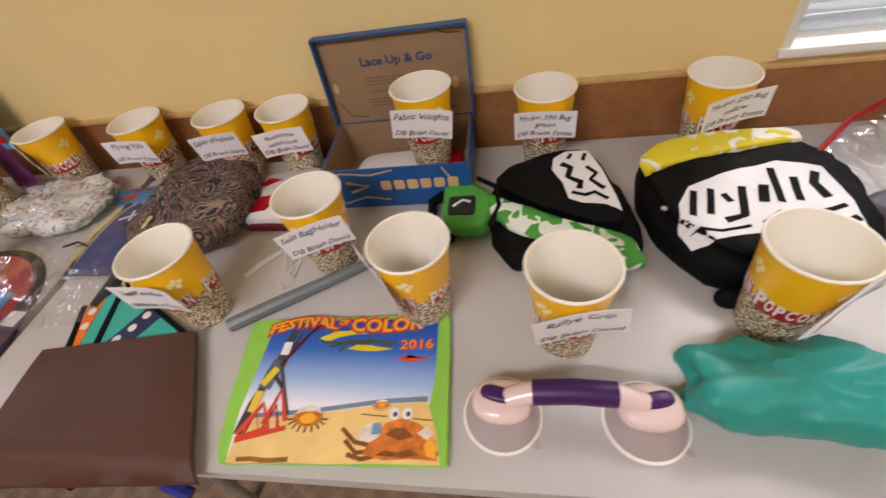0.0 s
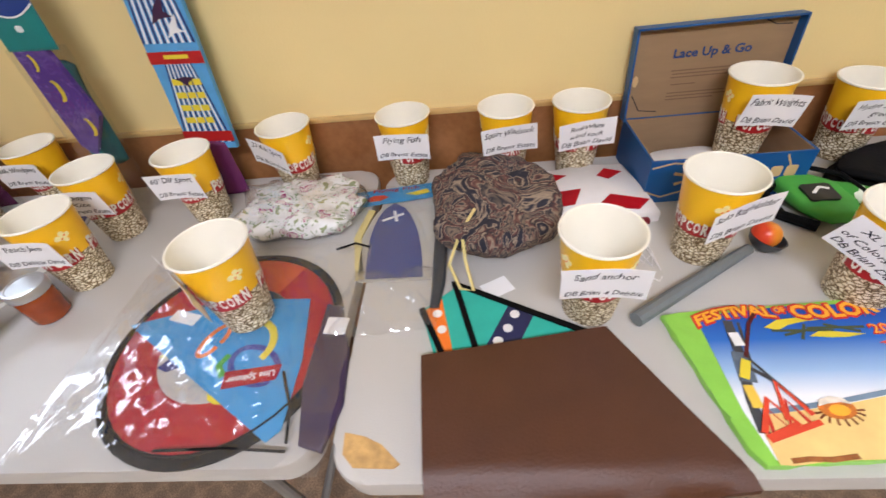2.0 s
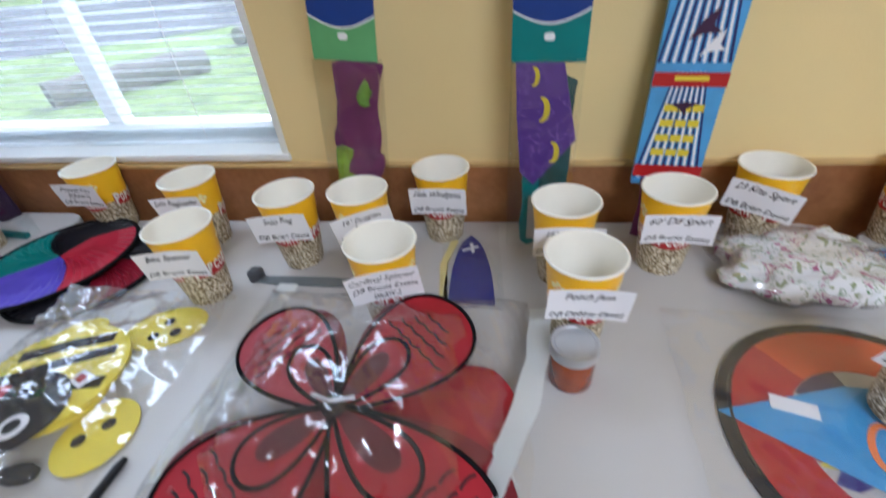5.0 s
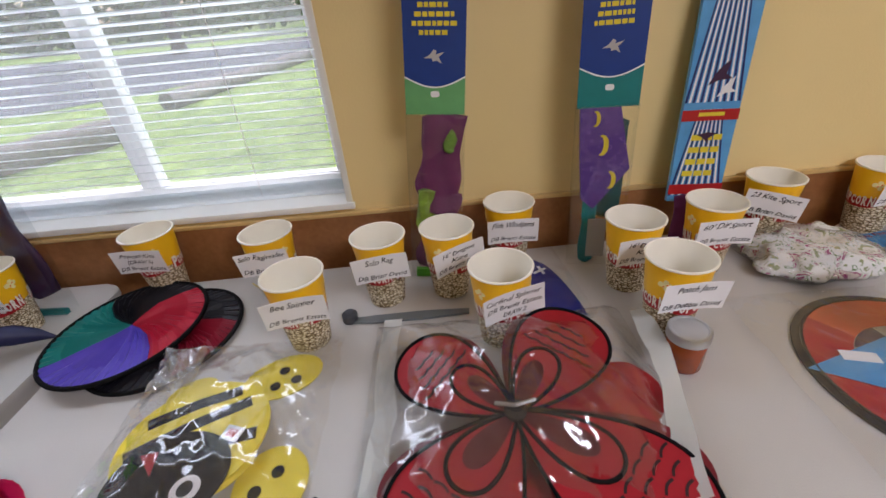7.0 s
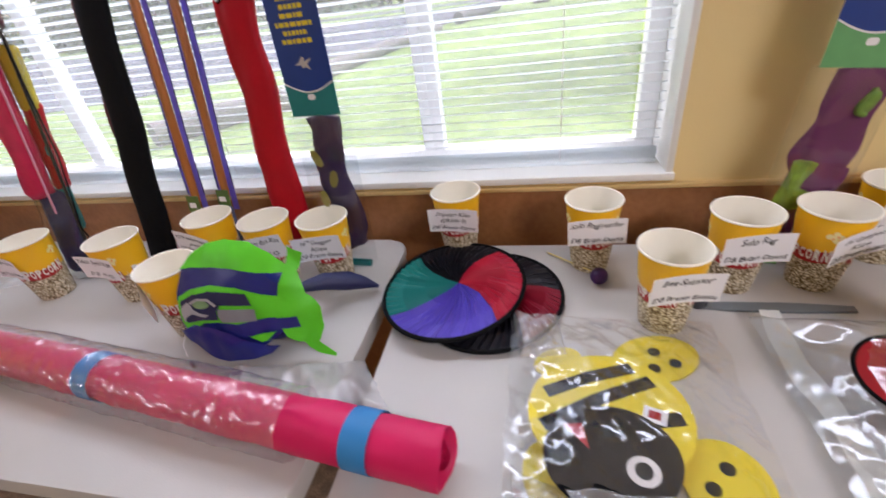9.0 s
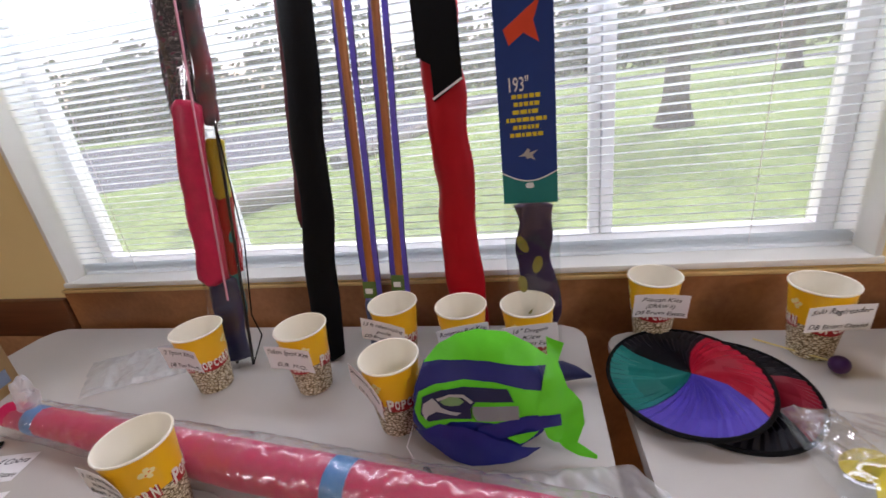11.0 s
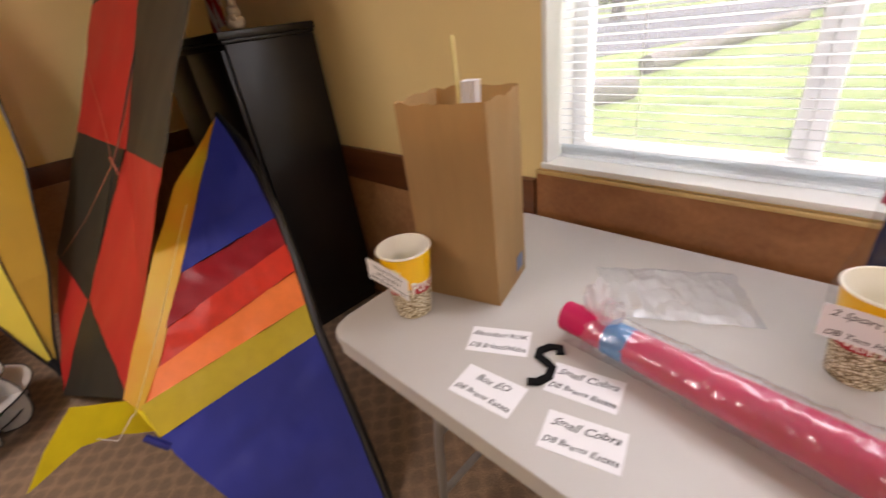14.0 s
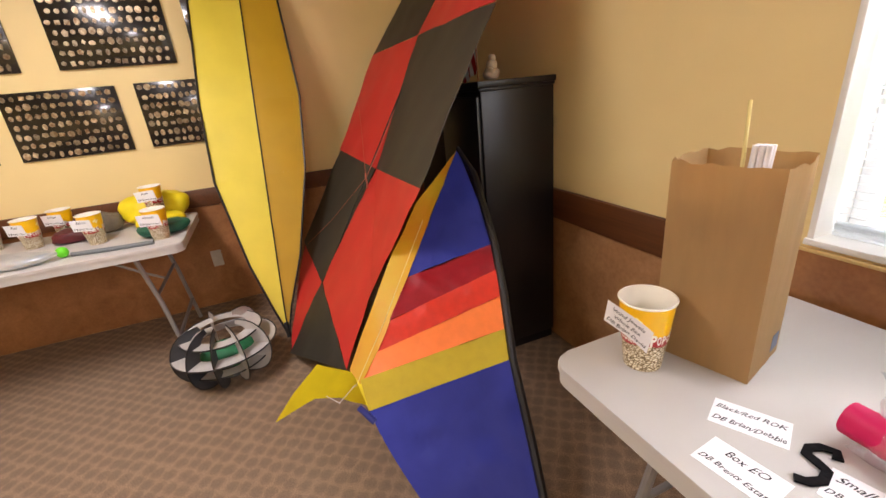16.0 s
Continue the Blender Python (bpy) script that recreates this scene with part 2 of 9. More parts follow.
def graded(name, stops, axis="Y", lo=0.0, hi=1.0, rough=0.6):
    """Printed colour gradient along an object axis, from lo to hi in metres."""
    m, n, l, p = node_mat(name, rough)
    co, sp, mr = n.new("ShaderNodeTexCoord"), n.new("ShaderNodeSeparateXYZ"), n.new("ShaderNodeMapRange")
    mr.inputs[1].default_value, mr.inputs[2].default_value = lo, hi
    l.new(co.outputs["Object"], sp.inputs[0])
    l.new(sp.outputs[axis], mr.inputs[0])
    r = ramp_node(n, stops)
    l.new(mr.outputs[0], r.inputs[0])
    l.new(r.outputs[0], p.inputs["Base Color"])
    return m


YELLOW_WALL = mat("pale_yellow_wall_paint", rgb(238, 214, 152), 0.55, var=0.03, scale=3, bump=0.12, bscale=180)
WAINSCOT = wainscot("mottled_brown_wainscot", rgb(136, 88, 50), rgb(178, 124, 76))
WAINSCOT_TAN = wainscot("mottled_tan_wainscot", rgb(150, 104, 66), rgb(196, 152, 108), 4)
RAIL = mat("dark_stained_rail", rgb(98, 58, 32), 0.35, var=0.2, scale=10, stretch=(0.3, 8, 8), bump=0.1)
GOLD_CAP = mat("ochre_cap_strip", rgb(208, 176, 116), 0.4, var=0.08)
CEILING = mat("white_ceiling_paint", rgb(232, 228, 216), 0.85, var=0.04, scale=12, bump=0.3, bscale=120)
CARPET = carpet()
WHITE_TRIM = mat("white_gloss_paint", rgb(236, 236, 230), 0.35, var=0.03, scale=8, bump=0.03)
VINYL = mat("white_window_vinyl", rgb(244, 245, 247), 0.3, var=0.03, scale=10, bump=0.0)
SLAT = mat("white_blind_slat", rgb(240, 242, 242), 0.4, var=0.02, scale=10, bump=0.0)
_n, _l = SLAT.node_tree.nodes, SLAT.node_tree.links
_tl, _mx = _n.new("ShaderNodeBsdfTranslucent"), _n.new("ShaderNodeMixShader")
_tl.inputs[0].default_value = rgb(240, 244, 246)
_mx.inputs[0].default_value = 0.68
_l.new(_n["Principled BSDF"].outputs[0], _mx.inputs[1])
_l.new(_tl.outputs[0], _mx.inputs[2])
_l.new(_mx.outputs[0], _n["Material Output"].inputs[0])
# the pane's haze whitens the view, imitating washed-out brightness outdoors
PANE = clear("window_glass", gloss=0.01, rough=0.0, tint=(0.93, 0.95, 0.97, 1), bump=0, haze=0.12)
TABLE_GREY = mat("grey_white_table_plastic", rgb(194, 190, 184), 0.38, var=0.035, scale=6, bump=0.14, bscale=420)
TABLE_RIM = mat("table_rim_plastic", rgb(196, 193, 186), 0.45, var=0.04, scale=9, bump=0.1, bscale=300)
LEG_GREY = mat("grey_powder_coated_steel", rgb(150, 148, 144), 0.4, metal=0.35, var=0.06, bump=0.05)
KERNELS = kernel_print()
CUP_YELLOW = mat("glossy_yellow_cup_print", rgb(255, 196, 8), 0.32, var=0.05, scale=14, bump=0.03, coat=0.2)
CUP_WHITE = mat("waxed_white_paper", rgb(250, 244, 228), 0.42, var=0.02, scale=18, bump=0.05)
CUP_RED = mat("red_cup_ribbon", rgb(176, 28, 32), 0.35, var=0.06, bump=0.0)
LETTER_WHITE = mat("white_cup_lettering", rgb(246, 242, 232), 0.35, var=0.02, bump=0.0)
POPCORN = mat("cream_popcorn_print", rgb(252, 236, 170), 0.4, var=0.06, scale=90, bump=0.0)
CARD = mat("white_index_card", rgb(240, 239, 240), 0.7, var=0.02, scale=12, bump=0.06, bscale=150)
INK = mat("dark_pen_ink", rgb(38, 36, 44), 0.6, var=0.1, bump=0.0)
CLEAR = clear("clear_crinkled_plastic", 0.11, 0.09, tint=(0.985, 0.985, 0.985, 1), bump=0.5, bscale=20, haze=0.06, most=0.5)
BAG_FILM = clear("glossy_folded_bag", 0.11, 0.11, tint=(0.985, 0.985, 0.985, 1), bump=0.55, bscale=16, haze=0.03, most=0.5)
ROLL_FILM = clear("crumpled_roll_film", 0.10, 0.15, tint=(0.985, 0.985, 0.985, 1), bump=0.8, bscale=42, haze=0.12, most=0.5)
CRINKLED = clear("tightly_crumpled_film", 0.2, 0.14, tint=(0.94, 0.95, 0.96, 1), bump=0.8, bscale=34, haze=0.24, most=0.6)
CLEAR_STIFF = clear("clear_packaging_sleeve", 0.07, 0.06, bump=0.4, bscale=14, haze=0.0, most=0.35)
CLOUDY = clear("cloudy_plastic_bag", 0.09, 0.28, tint=(0.97, 0.97, 0.97, 1), bump=0.6, bscale=18, haze=0.36, most=0.35)
BLACK = mat("black_nylon", rgb(8, 8, 10), 0.7, var=0.2, scale=40, bump=0.25, spec=0.15)
BLACK_GLOSS = mat("black_painted_wood", rgb(17, 15, 16), 0.38, var=0.2, scale=8, bump=0.06, stretch=(8, 8, 0.6))
BLACK_PLASTIC = mat("black_plastic", rgb(26, 26, 28), 0.4, var=0.15, bump=0.05)
RED = mat("red_ripstop_nylon", rgb(172, 8, 26), 0.45, var=0.10, scale=18, bump=0.2, spec=0.25, crease=0.35, cscale=10)
DARK_RED = mat("dark_red_nylon", rgb(112, 12, 26), 0.5, var=0.15, scale=18, bump=0.2, crease=0.3)
MAROON = mat("maroon_print", rgb(84, 16, 22), 0.5, var=0.2, bump=0.1)
WHITE_CLOTH = mat("white_nylon_cloth", rgb(232, 228, 226), 0.6, var=0.05, scale=15, bump=0.2)
YELLOW = mat("yellow_ripstop_nylon", rgb(236, 214, 26), 0.5, var=0.08, scale=14, bump=0.15)
BROWN = mat("brown_leatherette", rgb(78, 45, 28), 0.48, var=0.1, scale=16, bump=0.25, bscale=260)
TEAL = mat("teal_nylon", rgb(18, 150, 138), 0.5, var=0.1, scale=14, bump=0.3, sheen=0.1, crease=0.5, cscale=9)
AQUA = mat("aqua_nylon", rgb(48, 176, 158), 0.55, var=0.08, bump=0.15)
NAVY = mat("navy_nylon", rgb(28, 34, 78), 0.5, var=0.15, bump=0.15)
ROYAL = mat("royal_blue_nylon", rgb(34, 42, 122), 0.36, var=0.14, scale=10, bump=0.2, crease=0.8, cscale=8)
BOAT_BLUE = mat("faded_blue_card", rgb(62, 74, 132), 0.6, var=0.06, bump=0.05)
BOX_BLUE = mat("blue_printed_board", rgb(16, 82, 144), 0.45, var=0.06, scale=8, bump=0.06)
KRAFT = mat("kraft_cardboard", rgb(152, 124, 92), 0.75, var=0.07, scale=14, bump=0.15, stretch=(1, 1, 4))
BAG_KRAFT = mat("brown_paper_bag", rgb(200, 164, 112), 0.7, var=0.05, scale=7, bump=0.12, stretch=(6, 6, 1))
KRAFT_LIGHT = mat("tan_print_on_board", rgb(206, 172, 124), 0.6, var=0.05, bump=0.0)
SAND_PRINT = mat("shirt_sand_print", rgb(240, 204, 128), 0.75, var=0.08, scale=30, bump=0.15)
LIME_CLOTH = mat("lime_green_cotton", rgb(142, 204, 72), 0.85, var=0.08, bump=0.25, sheen=0.2)
ORANGE = mat("orange_print", rgb(240, 122, 30), 0.6, var=0.08, bump=0.08)
ORANGE_RED = mat("orange_red_print", rgb(222, 70, 34), 0.6, var=0.08, bump=0.08)
PINK_PLASTIC = mat("pale_pink_plastic", rgb(232, 206, 198), 0.2, var=0.04, bump=0.02, coat=0.4)
PURPLE_RUBBER = mat("purple_rubber", rgb(62, 18, 84), 0.4, var=0.1, bump=0.1)
CLEAR_RUBBER = clear("milky_suction_rubber", 0.08, 0.08, tint=(0.96, 0.80, 0.78, 1), bump=0, haze=0.5, most=0.5)
GREEN_FABRIC = mat("green_nylon", rgb(76, 168, 62), 0.6, var=0.08, bump=0.2)
GREEN_FLORAL = printed("green_white_floral_cloth", [(0.0, rgb(70, 160, 60)), (0.53, rgb(232, 240, 224))], 26, 0.7, 1.0)
YELLOW_FLORAL = printed("yellow_white_floral_cloth", [(0.0, rgb(226, 208, 40)), (0.55, rgb(240, 240, 226))], 22, 0.7, 1.0)
WHITE_FLORAL = printed("white_floral_cotton", [(0.0, rgb(150, 160, 120)), (0.36, rgb(226, 226, 224)), (0.525, rgb(96, 132, 76)), (0.545, rgb(226, 226, 224)), (0.60, rgb(160, 50, 116)), (0.64, rgb(216, 206, 200))], 34, 0.8, 0.8, 2)
PAISLEY = paisley()
GREY_PLASTIC = mat("grey_plastic", rgb(112, 118, 120), 0.45, var=0.06, bump=0.06)
DARK_GREY = mat("dark_grey_plastic", rgb(62, 64, 68), 0.45, var=0.1, bump=0.08)
LIGHT_GREY = mat("light_grey_nylon", rgb(186, 182, 176), 0.55, var=0.06, bump=0.12)
JAM = mat("amber_peach_jam", rgb(146, 62, 8), 0.25, var=0.18, scale=40, bump=0.05, coat=0.2)
LID_METAL = mat("brushed_tin_lid", rgb(196, 198, 200), 0.3, metal=0.85, var=0.06, bump=0.06)
BLUE_PRINT = mat("bright_blue_card_print", rgb(56, 150, 208), 0.4, var=0.14, scale=16, bump=0.03)
ORANGE_CLOTH = mat("orange_nylon", rgb(214, 84, 26), 0.55, var=0.08, bump=0.15)
DARK_PURPLE = mat("dark_purple_nylon", rgb(52, 34, 70), 0.5, var=0.15, bump=0.2)
MAGENTA_CLOTH = mat("magenta_violet_cloth", rgb(104, 34, 88), 0.6, var=0.22, scale=22, bump=0.3)
VIOLET_SPECKLE = printed("violet_star_film", [(0.0, rgb(84, 52, 140)), (0.56, rgb(128, 96, 176)), (0.6, rgb(84, 52, 140))], 60, 0.35, 0.2)
TEAL_HEADER = mat("teal_header_card", rgb(12, 122, 122), 0.4, var=0.06, bump=0.02)
GREEN_HEADER = mat("pale_green_header_card", rgb(102, 168, 108), 0.4, var=0.08, bump=0.02)
BLUE_HEADER = mat("deep_blue_header_card", rgb(20, 58, 134), 0.4, var=0.08, bump=0.02)
YELLOW_INK = mat("yellow_print", rgb(226, 206, 48), 0.45, var=0.05, bump=0.0)
WHITE_INK = mat("white_print", rgb(238, 238, 238), 0.45, var=0.02, bump=0.0)
LIME = mat("bright_lime_nylon", rgb(88, 206, 24), 0.5, var=0.08, scale=12, bump=0.2, crease=0.3, cscale=11)
HOT_PINK = mat("raspberry_ripstop", rgb(206, 28, 88), 0.5, var=0.08, scale=14, bump=0.25, spec=0.3, crease=0.45, cscale=12)
BLUE_TAPE = mat("blue_masking_tape", rgb(44, 128, 190), 0.55, var=0.06, bump=0.1)
WOOD = mat("varnished_dowel_wood", rgb(168, 102, 44), 0.35, var=0.15, scale=30, bump=0.08, stretch=(4, 4, 0.3))
LAVENDER = mat("lavender_sleeve_cloth", rgb(136, 120, 214), 0.5, var=0.08, bump=0.15)
CREAM_CORD = mat("cream_cord", rgb(222, 204, 136), 0.8, var=0.08, bump=0.3)
CHECK_RED = mat("coral_red_kite_cloth", rgb(196, 46, 40), 0.5, var=0.06, scale=8, bump=0.12, crease=0.12, cscale=4)
CHECK_BLACK = mat("charcoal_kite_cloth", rgb(48, 46, 38), 0.55, var=0.1, scale=8, bump=0.12)
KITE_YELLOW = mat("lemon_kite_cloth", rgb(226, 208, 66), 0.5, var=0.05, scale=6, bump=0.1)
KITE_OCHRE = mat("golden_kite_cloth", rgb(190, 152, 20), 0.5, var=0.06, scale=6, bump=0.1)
CARBON = mat("black_spar", rgb(28, 27, 26), 0.4, var=0.1, bump=0.05)
CRIMSON = mat("crimson_kite_cloth", rgb(146, 12, 26), 0.38, var=0.1, bump=0.12, crease=0.8, cscale=8)
SCARLET = mat("scarlet_kite_cloth", rgb(210, 50, 26), 0.38, var=0.1, bump=0.12, crease=0.8, cscale=8)
TANGERINE = mat("tangerine_kite_cloth", rgb(244, 124, 50), 0.5, var=0.06, bump=0.12)
MUSTARD = mat("mustard_kite_cloth", rgb(188, 164, 24), 0.5, var=0.06, bump=0.12)
CHALK = mat("plaster_figurine", rgb(178, 158, 132), 0.6, var=0.25, scale=60, bump=0.2)
BOARD_BLACK = mat("black_display_board", rgb(20, 18, 18), 0.18, var=0.1, bump=0.02, coat=0.5)
PINS = mat("enamel_pins", rgb(150, 104, 56), 0.3, metal=0.4, var=0.5, scale=60, bump=0.1, col2=rgb(196, 182, 150), island=1.0)
LAWN = mat("mown_grass", rgb(100, 132, 52), 0.9, var=0.25, scale=3, bump=0.4, bscale=60, col2=rgb(142, 168, 80))
ASPHALT = mat("grey_asphalt", rgb(80, 84, 94), 0.9, var=0.1, scale=4, bump=0.3, bscale=80)
BARK = mat("grey_brown_bark", rgb(92, 80, 70), 0.9, var=0.3, scale=9, bump=0.8, bscale=20, stretch=(3, 3, 0.6))
LEAVES = mat("dull_green_leaves", rgb(98, 112, 78), 0.8, var=0.4, scale=5, bump=0.2, island=0.7)
LOG = mat("weathered_log", rgb(128, 122, 118), 0.9, var=0.3, scale=6, bump=0.6, stretch=(1, 1, 3))
RECT_GLOW = bpy.data.materials.new("lit_diffuser")
RECT_GLOW.use_nodes = True
RECT_GLOW.node_tree.nodes["Principled BSDF"].inputs["Emission Color"].default_value = (1.0, 0.94, 0.84, 1)
RECT_GLOW.node_tree.nodes["Principled BSDF"].inputs["Emission Strength"].default_value = 3.0

# ---------------------------------------------------------------- helpers for building
from mathutils.bvhtree import BVHTree

BASE = {}


def thing(name, m, label, category, group="", kind=""):
    """An empty at the base of a thing with parts."""
    ob = new(name)
    ob.empty_display_size = 0.05
    ob.matrix_world = m
    BASE[ob] = m.copy()
    return tagged(ob, label, category, group, kind)


def at(x, y, z, rz=0):
    return pose(x, y, z, 0, 0, rz)


def finish(bm, name, material, smooth=0.0):
    me = bpy.data.meshes.new(name)
    bmesh.ops.recalc_face_normals(bm, faces=bm.faces)
    bm.to_mesh(me)
    bm.free()
    me.materials.append(material)
    if smooth:
        me.polygons.foreach_set("use_smooth", [True] * len(me.polygons))
        if smooth < 180:
            me.set_sharp_from_angle(angle=radians(smooth))
    return me


def part(name, bm, material, parent, label="", smooth=35, local=False, kind=""):
    """Links bm as one mesh under a thing or a part. bm is in world metres unless local."""
    m = BASE[parent]
    if not local:
        bm.transform(m.inverted())
    ob = new(name, finish(bm, name, material, smooth))
    ob.parent = parent
    BASE[ob] = m
    return tagged(ob, label, kind=kind)


def solo(name, bm, material, label, category, group="", kind="", smooth=35, origin=None):
    """A top-level thing that is one mesh."""
    o = Vector(origin) if origin else Vector()
    if origin:
        bm.transform(Matrix.Translation(-o))
    ob = new(name, finish(bm, name, material, smooth))
    ob.location = o
    BASE[ob] = Matrix.Translation(o)
    return tagged(ob, label, category, group, kind)


def box(bm, x0, x1, y0, y1, z0, z1, bevel=0.0, m=None):
    vs = [bm.verts.new((x, y, z)) for z in (z0, z1) for x, y in ((x0, y0), (x1, y0), (x1, y1), (x0, y1))]
    fs = [bm.faces.new([vs[i] for i in f]) for f in ((3, 2, 1, 0), (4, 5, 6, 7), (0, 1, 5, 4), (1, 2, 6, 5), (2, 3, 7, 6), (3, 0, 4, 7))]
    out = vs
    if bevel:
        r = bmesh.ops.bevel(bm, geom=list({e for f in fs for e in f.edges}), offset=bevel, segments=2, affect="EDGES", profile=0.5)
        out = list({v for f in r["faces"] for v in f.verts} | {v for v in vs if v.is_valid})
    if m is not None:
        bmesh.ops.transform(bm, matrix=m, verts=out)
    return bm


def boxed(*a, **k):
    return box(bmesh.new(), *a, **k)


def prism(pts, z0, z1, bm=None, bevel=0.0, lift=None):
    """A flat piece with the outline pts, z0 to z1 thick. lift(x, y) raises its surface."""
    bm = bm or bmesh.new()
    up = lift or (lambda x, y: 0.0)
    lo = [bm.verts.new((x, y, z0 + up(x, y))) for x, y in pts]
    hi = [bm.verts.new((x, y, z1 + up(x, y))) for x, y in pts]
    n = len(pts)
    top = bm.faces.new(hi)
    bot = bm.faces.new(lo[::-1])
    for i in range(n):
        bm.faces.new((lo[i], lo[(i + 1) % n], hi[(i + 1) % n], hi[i]))
    if bevel:
        bmesh.ops.bevel(bm, geom=list(top.edges), offset=bevel, segments=2, affect="EDGES", profile=0.5)
        bmesh.ops.triangulate(bm, faces=[f for f in bm.faces if len(f.verts) > 4])
    else:
        bmesh.ops.triangulate(bm, faces=[top, bot])
    return bm


def ellipse(cx, cy, a, b, turn=0.0, n=36, start=0.0, end=360.0):
    c, s = math.cos(radians(turn)), math.sin(radians(turn))
    full = end - start >= 360
    out = []
    for i in range(n if full else n + 1):
        t = radians(start + (end - start) * i / n)
        x, y = a * math.cos(t), b * math.sin(t)
        out.append((cx + c * x - s * y, cy + s * x + c * y))
    return out


def rounded(x0, x1, y0, y1, r, n=8):
    out = []
    for cx, cy, t0 in ((x1 - r, y1 - r, 0), (x0 + r, y1 - r, 90), (x0 + r, y0 + r, 180), (x1 - r, y0 + r, 270)):
        out += [(cx + r * math.cos(radians(t0 + 90 * i / n)), cy + r * math.sin(radians(t0 + 90 * i / n))) for i in range(n + 1)]
    return out


def teardrop(cx, cy, turn, length, width, n=40):
    """A petal that starts at (cx, cy) and swells towards its round far end."""
    out = []
    c, s = math.cos(radians(turn)), math.sin(radians(turn))
    for i in range(n):
        t = 2 * math.pi * i / n
        u = (1 - math.cos(t)) / 2
        v = math.sin(t) * (0.22 + 0.78 * u ** 0.8) * 0.5 * (1 if u < 0.99 else 1)
        x, y = u * length, v * width * 1.12
        out.append((cx + c * x - s * y, cy + s * x + c * y))
    return out


def quad(a, b, c, d):
    """Maps (u, v) in the unit square to the quadrangle a (0,0), b (1,0), c (1,1), d (0,1)."""
    a, b, c, d = (Vector((*p, 0)[:3]) for p in (a, b, c, d))
    def f(u, v):
        p = a * (1 - u) * (1 - v) + b * u * (1 - v) + c * u * v + d * (1 - u) * v
        return (p.x, p.y)
    return f


def lathe(profile, n=40, bm=None, cx=0.0, cy=0.0, cz=0.0):
    """Turns (radius, z) pairs about the z axis."""
    bm = bm or bmesh.new()
    rings = []
    for r, z in profile:
        if r < 1e-6:
            rings.append([bm.verts.new((cx, cy, cz + z))])
        else:
            rings.append([bm.verts.new((cx + r * math.cos(2 * math.pi * i / n), cy + r * math.sin(2 * math.pi * i / n), cz + z)) for i in range(n)])
    for a, b in zip(rings, rings[1:]):
        for i in range(n):
            j = (i + 1) % n
            if len(a) == 1 and len(b) > 1:
                bm.faces.new((a[0], b[j], b[i]))
            elif len(b) == 1 and len(a) > 1:
                bm.faces.new((a[i], a[j], b[0]))
            elif len(a) > 1:
                bm.faces.new((a[i], a[j], b[j], b[i]))
    return bm


def tube(points, r, n=8, bm=None, closed=False, taper=None):
    """A round bar along points; r may be one radius or one a point."""
    bm = bm or bmesh.new()
    pts = [Vector(p) for p in points]
    rs = r if isinstance(r, (list, tuple)) else [r] * len(pts)
    rings = []
    side = None
    for i, p in enumerate(pts):
        a, b = pts[i - 1] if i or closed else p, pts[(i + 1) % len(pts)] if i + 1 < len(pts) or closed else p
        t = (b - a).normalized() if (b - a).length > 1e-9 else Vector((0, 0, 1))
        if side is None:
            side = t.orthogonal().normalized()
        side = (side - t * side.dot(t)).normalized()
        other = t.cross(side)
        rings.append([bm.verts.new(p + rs[i] * (side * math.cos(2 * math.pi * k / n) + other * math.sin(2 * math.pi * k / n))) for k in range(n)])
    pairs = list(zip(rings, rings[1:])) + ([(rings[-1], rings[0])] if closed else [])
    for a, b in pairs:
        for k in range(n):
            bm.faces.new((a[k], a[(k + 1) % n], b[(k + 1) % n], b[k]))
    if not closed:
        bm.faces.new(rings[0][::-1])
        bm.faces.new(rings[-1])
    return bm


def path_strip(pts, w, z0, z1, bm=None, closed=False):
    """A flat strip of width w along a line in the plane: a drawn stroke with thickness."""
    bm = bm or bmesh.new()
    P = [Vector((*p, 0)[:3]) for p in pts]
    L, R = [], []
    for i, p in enumerate(P):
        a = P[i - 1] if i or closed else p
        b = P[(i + 1) % len(P)] if i + 1 < len(P) or closed else p
        t = (b - a).normalized()
        nrm = Vector((-t.y, t.x, 0)) * w / 2
        L.append(p + nrm)
        R.append(p - nrm)
    vs = [[bm.verts.new((v.x, v.y, z)) for v in (l, r) for z in (z0, z1)] for l, r in zip(L, R)]
    rng = range(len(vs)) if closed else range(len(vs) - 1)
    for i in rng:
        a, b = vs[i], vs[(i + 1) % len(vs)]
        bm.faces.new((a[1], b[1], b[3], a[3]))
        bm.faces.new((a[0], a[2], b[2], b[0]))
        bm.faces.new((a[0], b[0], b[1], a[1]))
        bm.faces.new((a[2], a[3], b[3], b[2]))
    if not closed:
        bm.faces.new((vs[0][0], vs[0][1], vs[0][3], vs[0][2]))
        bm.faces.new((vs[-1][0], vs[-1][2], vs[-1][3], vs[-1][1]))
    return bm


